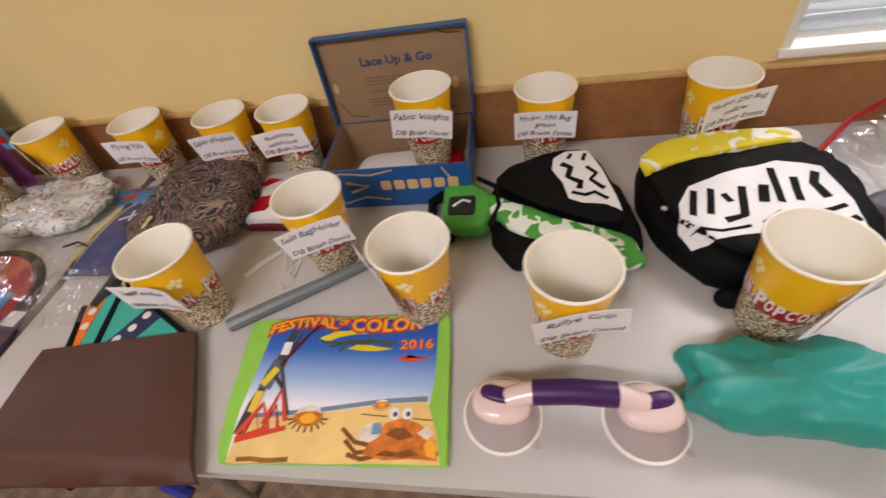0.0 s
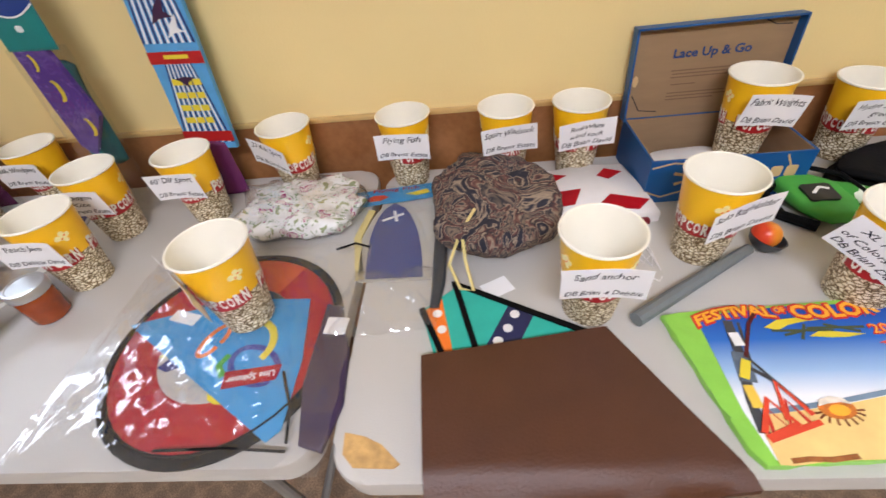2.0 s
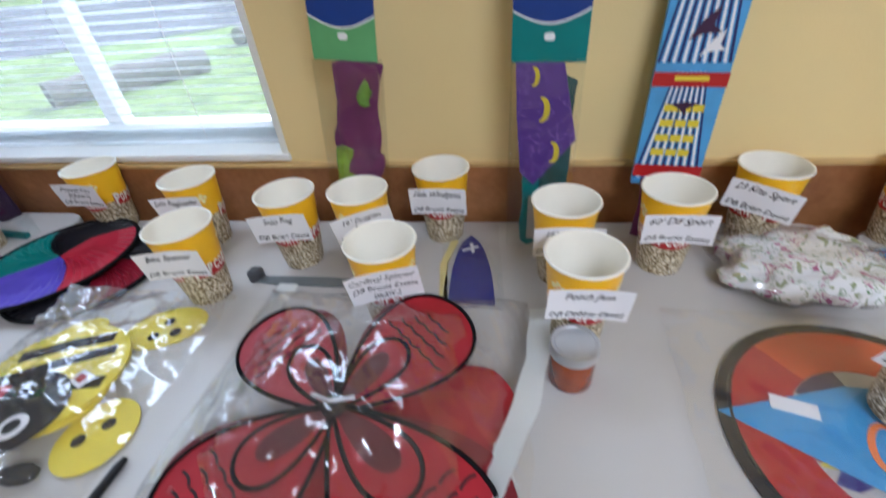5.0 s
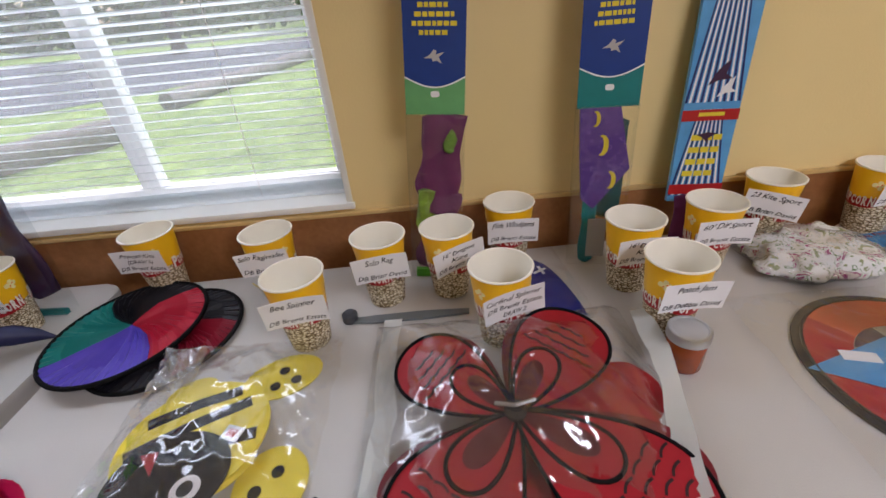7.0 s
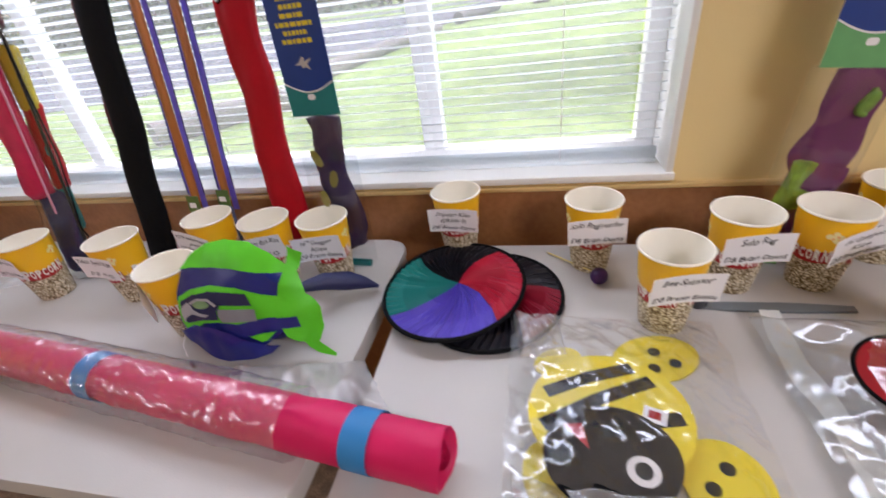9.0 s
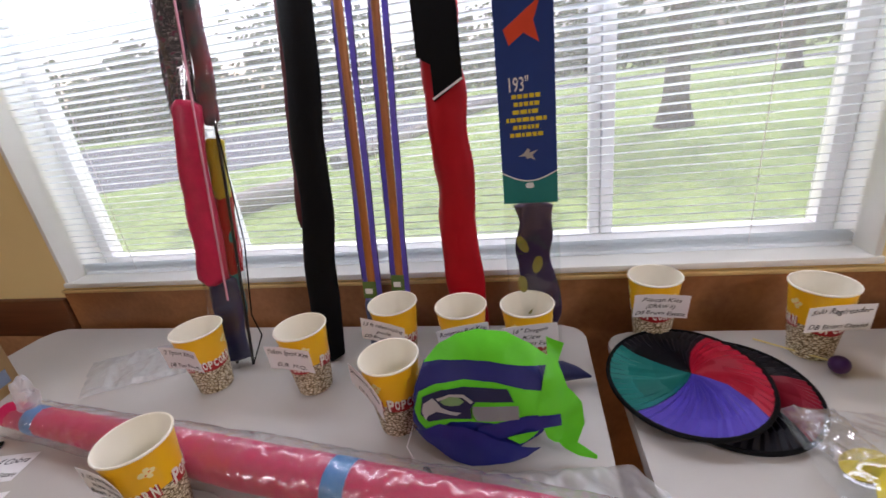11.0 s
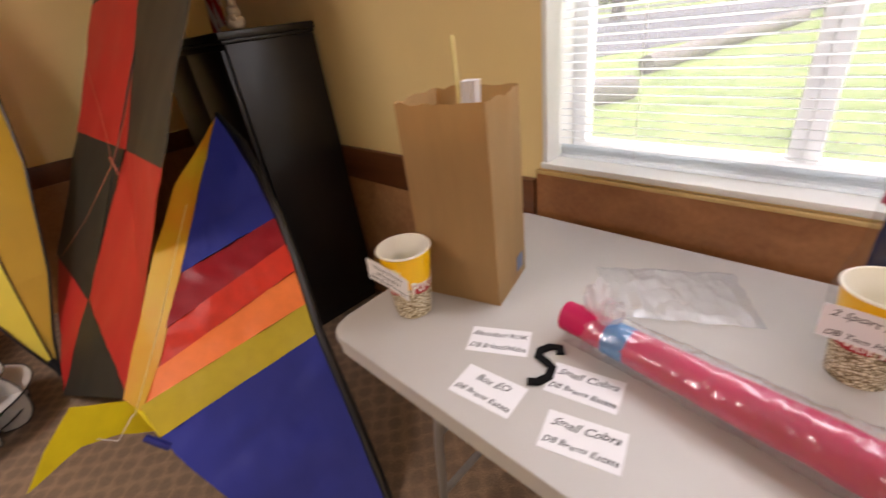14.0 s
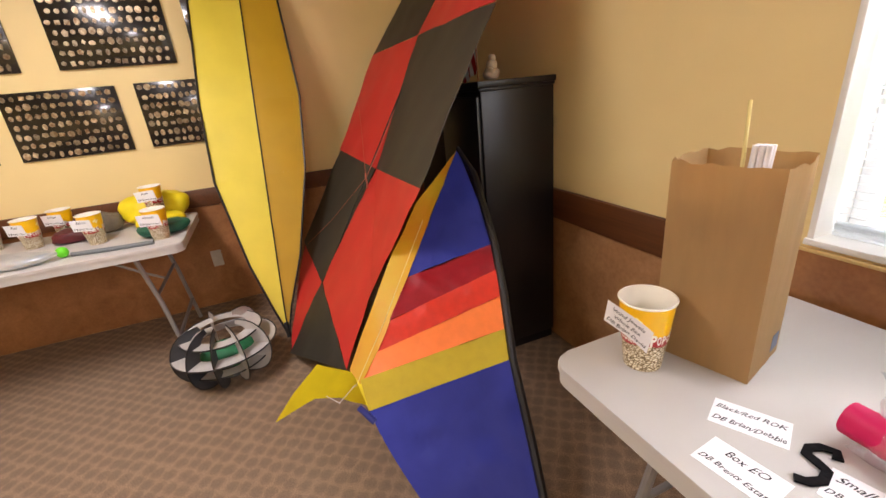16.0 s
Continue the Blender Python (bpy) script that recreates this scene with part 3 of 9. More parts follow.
def pillow(m, a, b, h, lumps=0.12, freq=9.0, power=2.6, n=40, rows=14, seed=0.0, flat=True):
    """A soft, lumpy bundle with half sizes a, b and height h, in the frame m; its underside is flat."""
    bm = bmesh.new()
    rings = []
    for j in range(rows + 1):
        v = -0.5 * math.pi + math.pi * j / rows
        ring = []
        for i in range(n):
            t = 2 * math.pi * i / n
            c, s = math.cos(t), math.sin(t)
            q = 2 / power
            x = a * math.copysign(abs(c) ** q, c) * abs(math.cos(v)) ** 0.6
            y = b * math.copysign(abs(s) ** q, s) * abs(math.cos(v)) ** 0.6
            z = h / 2 + h / 2 * math.copysign(abs(math.sin(v)) ** 0.8, math.sin(v))
            d = Vector((x, y, z))
            k = noise.noise(d * freq + Vector((seed, seed * 2, 0))) * lumps + noise.noise(d * freq * 3 + Vector((0, seed, 5))) * lumps * 0.4
            d *= 1 + k
            if flat:
                d.z = max(d.z, 0.002)
            ring.append(bm.verts.new(m @ d))
        rings.append(ring)
    for r0, r1 in zip(rings, rings[1:]):
        for i in range(n):
            bm.faces.new((r0[i], r0[(i + 1) % n], r1[(i + 1) % n], r1[i]))
    bmesh.ops.remove_doubles(bm, verts=bm.verts, dist=0.0004)
    return bm


def crease(p, slope=0.3, size=0.036):
    """Height of crumpled film at p: shallow pointed facets of two sizes."""
    a = noise.voronoi(p / size)[0][0] * size
    b = noise.voronoi(p / (size * 0.37) + Vector((7, 3, 1)))[0][0] * size * 0.37
    return slope * a + slope * 0.7 * b


def film(corner_map, z, amp=0.012, n=26, m=26, seed=0.0, sag=0.0, freq=16.0, size=0.036):
    """A crumpled sheet of clear film over the quadrangle corner_map, with ragged edges."""
    bm = bmesh.new()
    g = []
    n, m = n * 2, m * 2
    for j in range(m + 1):
        row = []
        for i in range(n + 1):
            u, v = i / n, j / m
            e = 0.015 * noise.noise(Vector((u * 7 + seed, v * 7, 3)))
            x, y = corner_map(u + (e if 0 < i < n else e * 1.6), v + (e if 0 < j < m else -e * 1.6))
            edge = min(u, v, 1 - u, 1 - v)
            p = Vector((x, y, seed))
            # long folds pull one way, short facets break them up
            q = Vector((x * 0.8 + y * 0.6, (y * 0.8 - x * 0.6) * 0.45, seed))
            h = abs(noise.noise(p * freq)) * amp * 0.7 + crease(q, 32 * amp, size)
            row.append(bm.verts.new((x, y, z + h * min(1, 0.35 + edge * 6) + sag * min(1, edge * 3.2) ** 1.5)))
        g.append(row)
    for j in range(m):
        for i in range(n):
            bm.faces.new((g[j][i], g[j][i + 1], g[j + 1][i + 1], g[j + 1][i]))
    return bm


def lettering(body, size, shear=0.0, thin=0.0, jitter=0.0, align="CENTER"):
    """Writing as a flat bmesh in the xy plane, centred on the origin."""
    cu = bpy.data.curves.new("writing", "FONT")
    cu.body, cu.size, cu.shear, cu.offset = body, size, shear, thin
    cu.align_x, cu.align_y, cu.resolution_u, cu.space_line = align, "CENTER", 2, 0.95
    ob = bpy.data.objects.new("writing", cu)
    me = bpy.data.meshes.new_from_object(ob)
    bm = bmesh.new()
    bm.from_mesh(me)
    bpy.data.objects.remove(ob)
    bpy.data.curves.remove(cu)
    bpy.data.meshes.remove(me)
    if jitter:
        s = sum(map(ord, body)) * 0.37
        for v in bm.verts:
            x, y = v.co.x / size, v.co.y / size
            v.co.y += jitter * size * noise.noise(Vector((x * 0.9, s, y * 0.3)))
            v.co.x += jitter * size * 0.6 * noise.noise(Vector((x * 1.3, s + 9, y)))
    return bm


def stretch_to(bm, w=None, h=None):
    xs, ys = [v.co.x for v in bm.verts], [v.co.y for v in bm.verts]
    cx, cy = (max(xs) + min(xs)) / 2, (max(ys) + min(ys)) / 2
    kx = w / (max(xs) - min(xs)) if w else 1
    ky = h / (max(ys) - min(ys)) if h else (kx if w else 1)
    for v in bm.verts:
        v.co = Vector(((v.co.x - cx) * kx, (v.co.y - cy) * ky, v.co.z))
    return bm


def merge(bm, other, m=None):
    me = bpy.data.meshes.new("joined")
    other.to_mesh(me)
    other.free()
    if m is not None:
        me.transform(m)
    bm.from_mesh(me)
    bpy.data.meshes.remove(me)
    return bm


def soften(bm, amp=0.005, freq=18.0, edge=0.03, rounds=3, seed=0.0):
    """Turns a hard piece into slack cloth: finer mesh, rounded, with creases."""
    for _ in range(3):
        long = [e for e in bm.edges if e.calc_length() > edge]
        if long:
            bmesh.ops.subdivide_edges(bm, edges=long, cuts=1)
            bmesh.ops.triangulate(bm, faces=[f for f in bm.faces if len(f.verts) > 3])
    for _ in range(rounds):
        bmesh.ops.smooth_vert(bm, verts=bm.verts, factor=0.5, use_axis_x=True, use_axis_y=True, use_axis_z=True)
    bm.normal_update()
    for v in bm.verts:
        q = v.co * freq + Vector((seed, 0, 0))
        v.co += v.normal * (amp * noise.noise(q) + 0.5 * amp * noise.noise(q * 2.3))
        v.co.z = max(v.co.z, 0.7405)
    return bm


def drape(bm, trees, off):
    """Lays flat artwork on whatever the trees show below it."""
    for _ in range(3):
        long = [e for e in bm.edges if e.calc_length() > 0.012]
        if long:
            bmesh.ops.subdivide_edges(bm, edges=long, cuts=1)
            bmesh.ops.triangulate(bm, faces=[f for f in bm.faces if len(f.verts) > 3])
    lo = min(v.co.z for v in bm.verts)
    for v in bm.verts:
        best = None
        for tr in trees:
            hit = tr.ray_cast(Vector((v.co.x, v.co.y, 2.0)), Vector((0, 0, -1)))[0]
            if hit and (best is None or hit.z > best):
                best = hit.z
        v.co.z = (best if best is not None else lo) + off + (v.co.z - lo)
    return bm


def solid(bm, d=0.0008):
    """Gives a flat bmesh a little thickness upwards."""
    r = bmesh.ops.extrude_face_region(bm, geom=list(bm.faces))
    vs = [g for g in r["geom"] if isinstance(g, bmesh.types.BMVert)]
    bmesh.ops.translate(bm, vec=(0, 0, d), verts=vs)
    return bm


# ---------------------------------------------------------------- the room
WALL_Y, LEFT_X, RIGHT_X, BACK_Y = 1.14, -7.27, 2.6, -3.6
SILL, HEAD = 0.904, 2.06
W1 = (-4.556, -2.172)
W2 = (0.531, 2.1)

floor = solo("floor", boxed(LEFT_X - 0.1, RIGHT_X + 0.1, BACK_Y - 0.1, WALL_Y + 0.05, -0.1, 0), CARPET, "brown carpet with a small woven pattern", "floor", kind="structure")
ceiling = solo("ceiling", boxed(LEFT_X - 0.1, RIGHT_X + 0.1, BACK_Y - 0.1, WALL_Y + 0.24, CEIL, CEIL + 0.12), CEILING, "plain white ceiling", "ceiling", kind="structure")

bm = bmesh.new()
Y1 = WALL_Y + 0.22
for x0, x1, z0, z1 in ((LEFT_X - 0.2, RIGHT_X + 0.2, 0, SILL - 0.012), (LEFT_X - 0.2, RIGHT_X + 0.2, HEAD, CEIL),
                       (LEFT_X - 0.2, W1[0], SILL - 0.012, HEAD), (W1[1], W2[0], SILL - 0.012, HEAD), (W2[1], RIGHT_X + 0.2, SILL - 0.012, HEAD)):
    box(bm, x0, x1, WALL_Y, Y1, z0, z1)
wall_north = solo("wall_north", bm, YELLOW_WALL, "pale yellow painted wall with two windows", "wall", kind="structure", smooth=0)
wall_west = solo("wall_west", boxed(LEFT_X - 0.2, LEFT_X, BACK_Y, WALL_Y, 0, CEIL), YELLOW_WALL, "pale yellow painted end wall", "wall", kind="structure", smooth=0)
wall_east = solo("wall_east", boxed(RIGHT_X, RIGHT_X + 0.2, BACK_Y, WALL_Y, 0, CEIL), YELLOW_WALL, "pale yellow painted wall", "wall", kind="structure", smooth=0)
wall_south = solo("wall_south", boxed(LEFT_X - 0.2, RIGHT_X + 0.2, BACK_Y - 0.2, BACK_Y, 0, CEIL), YELLOW_WALL, "pale yellow painted wall", "wall", kind="structure", smooth=0)

# brown lower wall, its cap and the dark rail
solo("wainscot_north", boxed(W1[0] - 0.02, RIGHT_X, WALL_Y - 0.008, WALL_Y + 0.001, 0.004, 0.872), WAINSCOT, "mottled brown wainscot under the windows", "wainscot", kind="structure", smooth=0)
solo("cap_trim", boxed(W1[0] - 0.02, RIGHT_X, WALL_Y - 0.014, WALL_Y + 0.001, 0.8725, 0.8835, 0.002), GOLD_CAP, "narrow ochre cap strip on the wainscot", "trim", kind="structure")
solo("wainscot_corner", boxed(LEFT_X, W1[0] - 0.024, WALL_Y - 0.008, WALL_Y + 0.001, 0.004, 0.70), WAINSCOT_TAN, "mottled tan wainscot beside the cabinet", "wainscot", kind="structure", smooth=0)
solo("rail_corner", boxed(LEFT_X + 0.02, W1[0] - 0.024, WALL_Y - 0.024, WALL_Y + 0.001, 0.702, 0.852, 0.004), RAIL, "dark stained wooden chair rail", "trim", kind="structure")
solo("wainscot_west", boxed(LEFT_X - 0.001, LEFT_X + 0.008, BACK_Y, WALL_Y - 0.03, 0.004, 0.75), WAINSCOT, "mottled orange-brown wainscot", "wainscot", kind="structure", smooth=0)
solo("rail_west", boxed(LEFT_X - 0.001, LEFT_X + 0.022, BACK_Y, WALL_Y - 0.03, 0.752, 0.872, 0.004), RAIL, "dark stained wooden chair rail", "trim", kind="structure")


def window(name, x0, x1, mullions, tilt, label):
    t = thing(name, at((x0 + x1) / 2, WALL_Y, SILL), label, "window", kind="structure")
    bm = bmesh.new()
    # lining of the recess and the narrow casing on the room side
    for a in ((x0, x0 + 0.016), (x1 - 0.016, x1)):
        box(bm, a[0], a[1], WALL_Y - 0.003, Y1 - 0.02, SILL, HEAD, 0.002)
    box(bm, x0 + 0.016, x1 - 0.016, WALL_Y - 0.003, Y1 - 0.02, HEAD - 0.016, HEAD, 0.002)
    part("jamb", bm, WHITE_TRIM, t)
    part("sill", boxed(x0 - 0.004, x1 + 0.004, WALL_Y - 0.010, Y1 - 0.02, SILL - 0.014, SILL + 0.004, 0.003), WHITE_TRIM, t)
    y0, y1 = Y1 - 0.075, Y1 - 0.025
    bm = bmesh.new()
    box(bm, x0 + 0.016, x1 - 0.016, y0, y1, SILL + 0.005, SILL + 0.034, 0.004)
    box(bm, x0 + 0.016, x1 - 0.016, y0, y1, HEAD - 0.06, HEAD - 0.016, 0.004)
    for a in (x0 + 0.016, x1 - 0.06):
        box(bm, a, a + 0.044, y0, y1, SILL + 0.034, HEAD - 0.06, 0.004)
    part("frame", bm, VINYL, t)
    edges = [x0 + 0.06, *mullions, x1 - 0.06]
    for mx in mullions:
        bm = bmesh.new()
        box(bm, mx - 0.03, mx - 0.001, y0 + 0.004, y1 - 0.006, SILL + 0.034, HEAD - 0.06, 0.003)
        box(bm, mx + 0.001, mx + 0.032, y0 - 0.008, y1 - 0.012, SILL + 0.034, HEAD - 0.06, 0.003)
        part("mullion", bm, VINYL, t)
    for a, b in zip(edges, edges[1:]):
        part("pane", boxed(a + 0.01, b - 0.01, y0 + 0.02, y0 + 0.024, SILL + 0.028, HEAD - 0.055), PANE, t, smooth=0)
    # venetian blind
    bl = thing("venetian_blind", at((x0 + x1) / 2, WALL_Y + 0.07, HEAD), "white horizontal slat blind lowered over a window", "blind", "venetian blinds")
    part("head_rail", boxed(x0 + 0.022, x1 - 0.022, WALL_Y + 0.045, WALL_Y + 0.095, HEAD - 0.055, HEAD - 0.017, 0.003), SLAT, bl)
    part("bottom_rail", boxed(x0 + 0.024, x1 - 0.024, WALL_Y + 0.056, WALL_Y + 0.084, SILL + 0.006, SILL + 0.018, 0.004), SLAT, bl)
    me = None
    z = SILL + 0.024
    k = 0
    while z < HEAD - 0.06:
        if me is None:
            bm = bmesh.new()
            hw = (x1 - x0) / 2 - 0.024
            prof = [(-0.0125, 0.0), (-0.006, 0.0013), (0.0, 0.0018), (0.006, 0.0013), (0.0125, 0.0)]
            rows = [[bm.verts.new((s * hw, y, h + dz)) for y, h in prof] for s in (-1, 1) for dz in (0, 0.0006)]
            for a, b in ((rows[0], rows[2]), (rows[1], rows[3])):
                for i in range(4):
                    bm.faces.new((a[i], a[i + 1], b[i + 1], b[i]))
            for i in (0, 4):
                bm.faces.new((rows[0][i], rows[2][i], rows[3][i], rows[1][i]))
            me = finish(bm, "slat", SLAT, 40)
        s = new("slat", me)
        s.parent = bl
        stacked = k < 3
        s.matrix_basis = pose(0, 0, z - HEAD, (4 if stacked else tilt) + 2.0 * noise.noise(Vector((k * 3.1, x0, 0))), 0, 0.05 * noise.noise(Vector((k * 1.7, 4, x0))))
        z += 0.006 if stacked else 0.0212
        k += 1
    for cx in (x0 + 0.25, (x0 + x1) / 2, x1 - 0.25):
        part("ladder_cord", tube([(cx, WALL_Y + 0.056, SILL + 0.02), (cx, WALL_Y + 0.056, HEAD - 0.03)], 0.0009, 5), WHITE_CLOTH, bl)
    return t


window("window_1", W1[0], W1[1], (-3.96, -2.765), -16, "wide three-light sliding window with white frame")
window("window_2", W2[0], W2[1], (1.32,), 38, "white-framed window behind a closed blind")

for lx, ly in LAMPS:
    f = thing("ceiling_light", at(lx, ly, CEIL), "long white fluorescent ceiling fixture, lit", "ceiling light", "ceiling fixtures")
    part("housing", boxed(lx - 0.63, lx + 0.63, ly - 0.2, ly + 0.2, CEIL - 0.06, CEIL, 0.006), WHITE_TRIM, f)
    part("diffuser", boxed(lx - 0.6, lx + 0.6, ly - 0.17, ly + 0.17, CEIL - 0.08, CEIL - 0.061, 0.005), RECT_GLOW, f, "glowing diffuser")

# ---------------------------------------------------------------- outdoors
GZ = -0.2
bm = bmesh.new()
box(bm, -400, 400, Y1 + 0.002, 800, GZ - 0.5, GZ)
solo("ground", bm, LAWN, "mown green lawn reaching to the trees", "lawn", kind="structure", smooth=0)
road_edge = [(-45, 0), (-20, 6.0), (-13.1, 9.0), (-9.6, 11.6), (-7.9, 14.5), (-6.6, 19.5), (-4.5, 30), (3, 62), (11, 78), (1, 50), (-8, 33), (-16, 28.5), (-28, 27), (-60, 30)]
solo("road", prism(road_edge, GZ - 0.02, GZ + 0.012), ASPHALT, "broad grey asphalt road curving across the lawn", "road", kind="structure", smooth=0)
solo("road_far", path_strip([(-60, 44), (-20, 38), (20, 40), (60, 46)], 4.0, GZ - 0.02, GZ + 0.01), ASPHALT, "pale grey drive beyond the lawn", "road", kind="structure", smooth=0)


def driftwood(x0, y0, x1, y1, r):
    n = 14
    pts, rs = [], []
    for i in range(n):
        t = i / (n - 1)
        pts.append((x0 + (x1 - x0) * t + 0.05 * noise.noise(Vector((t * 4, x0, 0))), y0 + (y1 - y0) * t, GZ + r * 0.82 + 0.04 * noise.noise(Vector((t * 5, y0, 2)))))
        rs.append(r * (0.82 + 0.3 * noise.noise(Vector((t * 6, x1, 1))) + 0.18 * t))
    solo("log", tube(pts, rs, 12), LOG, "weathered grey log lying along the lawn edge", "log", "logs by the road", origin=(x0, y0, GZ))


driftwood(-7.95, 5.3, -6.75, 7.1, 0.2)
driftwood(-7.35, 9.2, -6.15, 17.4, 0.2)
driftwood(-5.75, 19.8, -4.6, 26.0, 0.24)


def tree(x, y, h, r, crown, seed, label):
    t = thing("tree", at(x, y, GZ), label, "tree", "trees on the lawn")
    rnd = random.Random(seed)
    bm = tube([(x + 0.1 * noise.noise(Vector((seed, k, 0))), y, GZ + h * 0.55 * k / 6) for k in range(7)], [r * (1.45 if k == 0 else 1 - 0.09 * k) for k in range(7)], 12)
    tips = []
    for k in range(9):
        a, z = rnd.uniform(0, 6.28), GZ + h * rnd.uniform(0.3, 0.55)
        e = (x + math.cos(a) * crown * 0.7, y + math.sin(a) * crown * 0.7, z + h * 0.25)
        tube([(x, y, z), ((x + e[0]) / 2, (y + e[1]) / 2, z + h * 0.16), e], [r * 0.45, r * 0.28, r * 0.1], 7, bm)
        tips.append(e)
    part("trunk", bm, BARK, t)
    vs, fs = [], []
    for k in range(1500):
        e = rnd.choice(tips)
        c = Vector((e[0] + rnd.gauss(0, crown * 0.36), e[1] + rnd.gauss(0, crown * 0.36), e[2] + rnd.gauss(0, h * 0.10)))
        u = Vector((rnd.gauss(0, 1), rnd.gauss(0, 1), rnd.gauss(0, 0.6))).normalized() * rnd.uniform(0.10, 0.24)
        w = u.orthogonal() * 0.55
        i = len(vs)
        vs += [c - u, c + w, c + u, c - w + Vector((0, 0, 0.05))]
        fs += [(i, i + 1, i + 2), (i, i + 2, i + 3)]
    me = bpy.data.meshes.new("crown")
    me.from_pydata([v - Vector((x, y, GZ)) for v in vs], [], fs)
    me.materials.append(LEAVES)
    c = new("crown", me)
    c.parent = t


tree(0.25, 10.9, 6.5, 0.30, 2.0, 3, "broad tree with a stout grey trunk on the lawn")
tree(-2.4, 27.0, 7.5, 0.32, 2.6, 5, "leafy tree beyond the road")
tree(9.0, 24.0, 8.0, 0.34, 2.8, 8, "leafy tree at the lawn's far side")
tree(-15.5, 26.0, 8.0, 0.34, 2.9, 11, "leafy tree beside the road")

# far belt of trees: too many leaves to count
rnd = random.Random(21)
vs, fs = [], []
for k in range(120):
    ang = radians(rnd.uniform(-62, 42))
    d = rnd.uniform(55, 95)
    bx, by, bh = math.sin(ang) * d, math.cos(ang) * d, rnd.uniform(4.0, 9.0)
    for q in range(170):
        z = GZ + bh * rnd.random() ** 0.8
        s = (1.05 - (z - GZ) / bh) * bh * 0.42 + 0.3
        c = Vector((bx + rnd.gauss(0, s), by + rnd.gauss(0, s), z))
        u = Vector((rnd.gauss(0, 1), rnd.gauss(0, 1), rnd.gauss(0, 0.7))).normalized() * rnd.uniform(0.3, 0.75)
        w = u.orthogonal() * 0.6
        i = len(vs)
        vs += [c - u, c + w, c + u, c - w]
        fs += [(i, i + 1, i + 2), (i, i + 2, i + 3)]
me = bpy.data.meshes.new("far_trees")
me.from_pydata(vs, [], fs)
me.materials.append(LEAVES)
tagged(new("far_trees", me), "dark belt of trees and shrubs beyond the lawn", "trees", kind="stuff")

# ---------------------------------------------------------------- folding tables
TOP = 0.74


def folding_table(x, y, turn, length, depth, label):
    """Plastic folding table; (x, y) is its front left corner."""
    t = thing("folding_table", at(x, y, 0, turn), label, "table", "folding tables")
    part("tabletop", prism(rounded(0, length, 0, depth, 0.055), TOP - 0.018, TOP, bevel=0.006), TABLE_GREY, t, local=True)
    bm = prism(rounded(0.004, length - 0.004, 0.004, depth - 0.004, 0.052), TOP - 0.052, TOP - 0.019)
    part("rim", bm, TABLE_RIM, t, local=True)
    for lx in (0.26, length - 0.26):
        s = 1 if lx < length / 2 else -1
        for ly in (0.10, depth - 0.10):
            part("leg", tube([(lx, ly, TOP - 0.053), (lx - s * 0.05, ly, 0.4), (lx - s * 0.09, ly, 0.012)], 0.0125, 10), LEG_GREY, t, local=True)
        part("crossbar", tube([(lx - s * 0.075, 0.10, 0.16), (lx - s * 0.075, depth - 0.10, 0.16)], 0.011, 8), LEG_GREY, t, local=True)
        part("brace", tube([(lx + s * 0.32, depth / 2, TOP - 0.056), (lx + s * 0.06, depth / 2, TOP - 0.24), (lx - s * 0.04, depth / 2, 0.44)], 0.008, 8), LEG_GREY, t, local=True)
        part("crossbar", tube([(lx - s * 0.043, 0.10, 0.44), (lx - s * 0.043, depth - 0.10, 0.44)], 0.009, 8), LEG_GREY, t, local=True)
    return t


folding_table(-0.918, 0.362, 1.2, 1.83, 0.735, "grey plastic folding table with a chipped tan corner")
folding_table(-2.765, 0.345, 1.2, 1.825, 0.735, "grey-white plastic folding table crowded with raffle items")
folding_table(-4.650, 0.362, 0.3, 1.825, 0.745, "white plastic folding table below the window")
folding_table(-6.425, -2.55, 90, 1.87, 0.76, "grey folding table against the end wall")
wear = prism([(-0.905, 0.43), (-0.902, 0.40), (-0.885, 0.383), (-0.83, 0.382), (-0.822, 0.388), (-0.85, 0.413), (-0.875, 0.424)], TOP - 0.001, TOP + 0.0012)
solo("worn_patch", wear, mat("tan_worn_patch", rgb(196, 156, 96), 0.7, var=0.25, scale=70, bump=0.2), "tan worn patch on the table's corner", "stain")

# ---------------------------------------------------------------- popcorn cups with name cards
CUP_H, R_TOP, R_BOT = 0.171, 0.0590, 0.0410


def cup_r(z):
    return R_BOT + (R_TOP - R_BOT) * z / CUP_H


def wrap(bm, z0, a0, lift=0.0007):
    """Bends flat writing round the cup: x runs round it, y up."""
    for v in bm.verts:
        z = z0 + v.co.y
        r = cup_r(z) + lift + v.co.z
        a = a0 + v.co.x / cup_r(z0)
        v.co = Vector((r * math.cos(a), r * math.sin(a), z))
    return bm


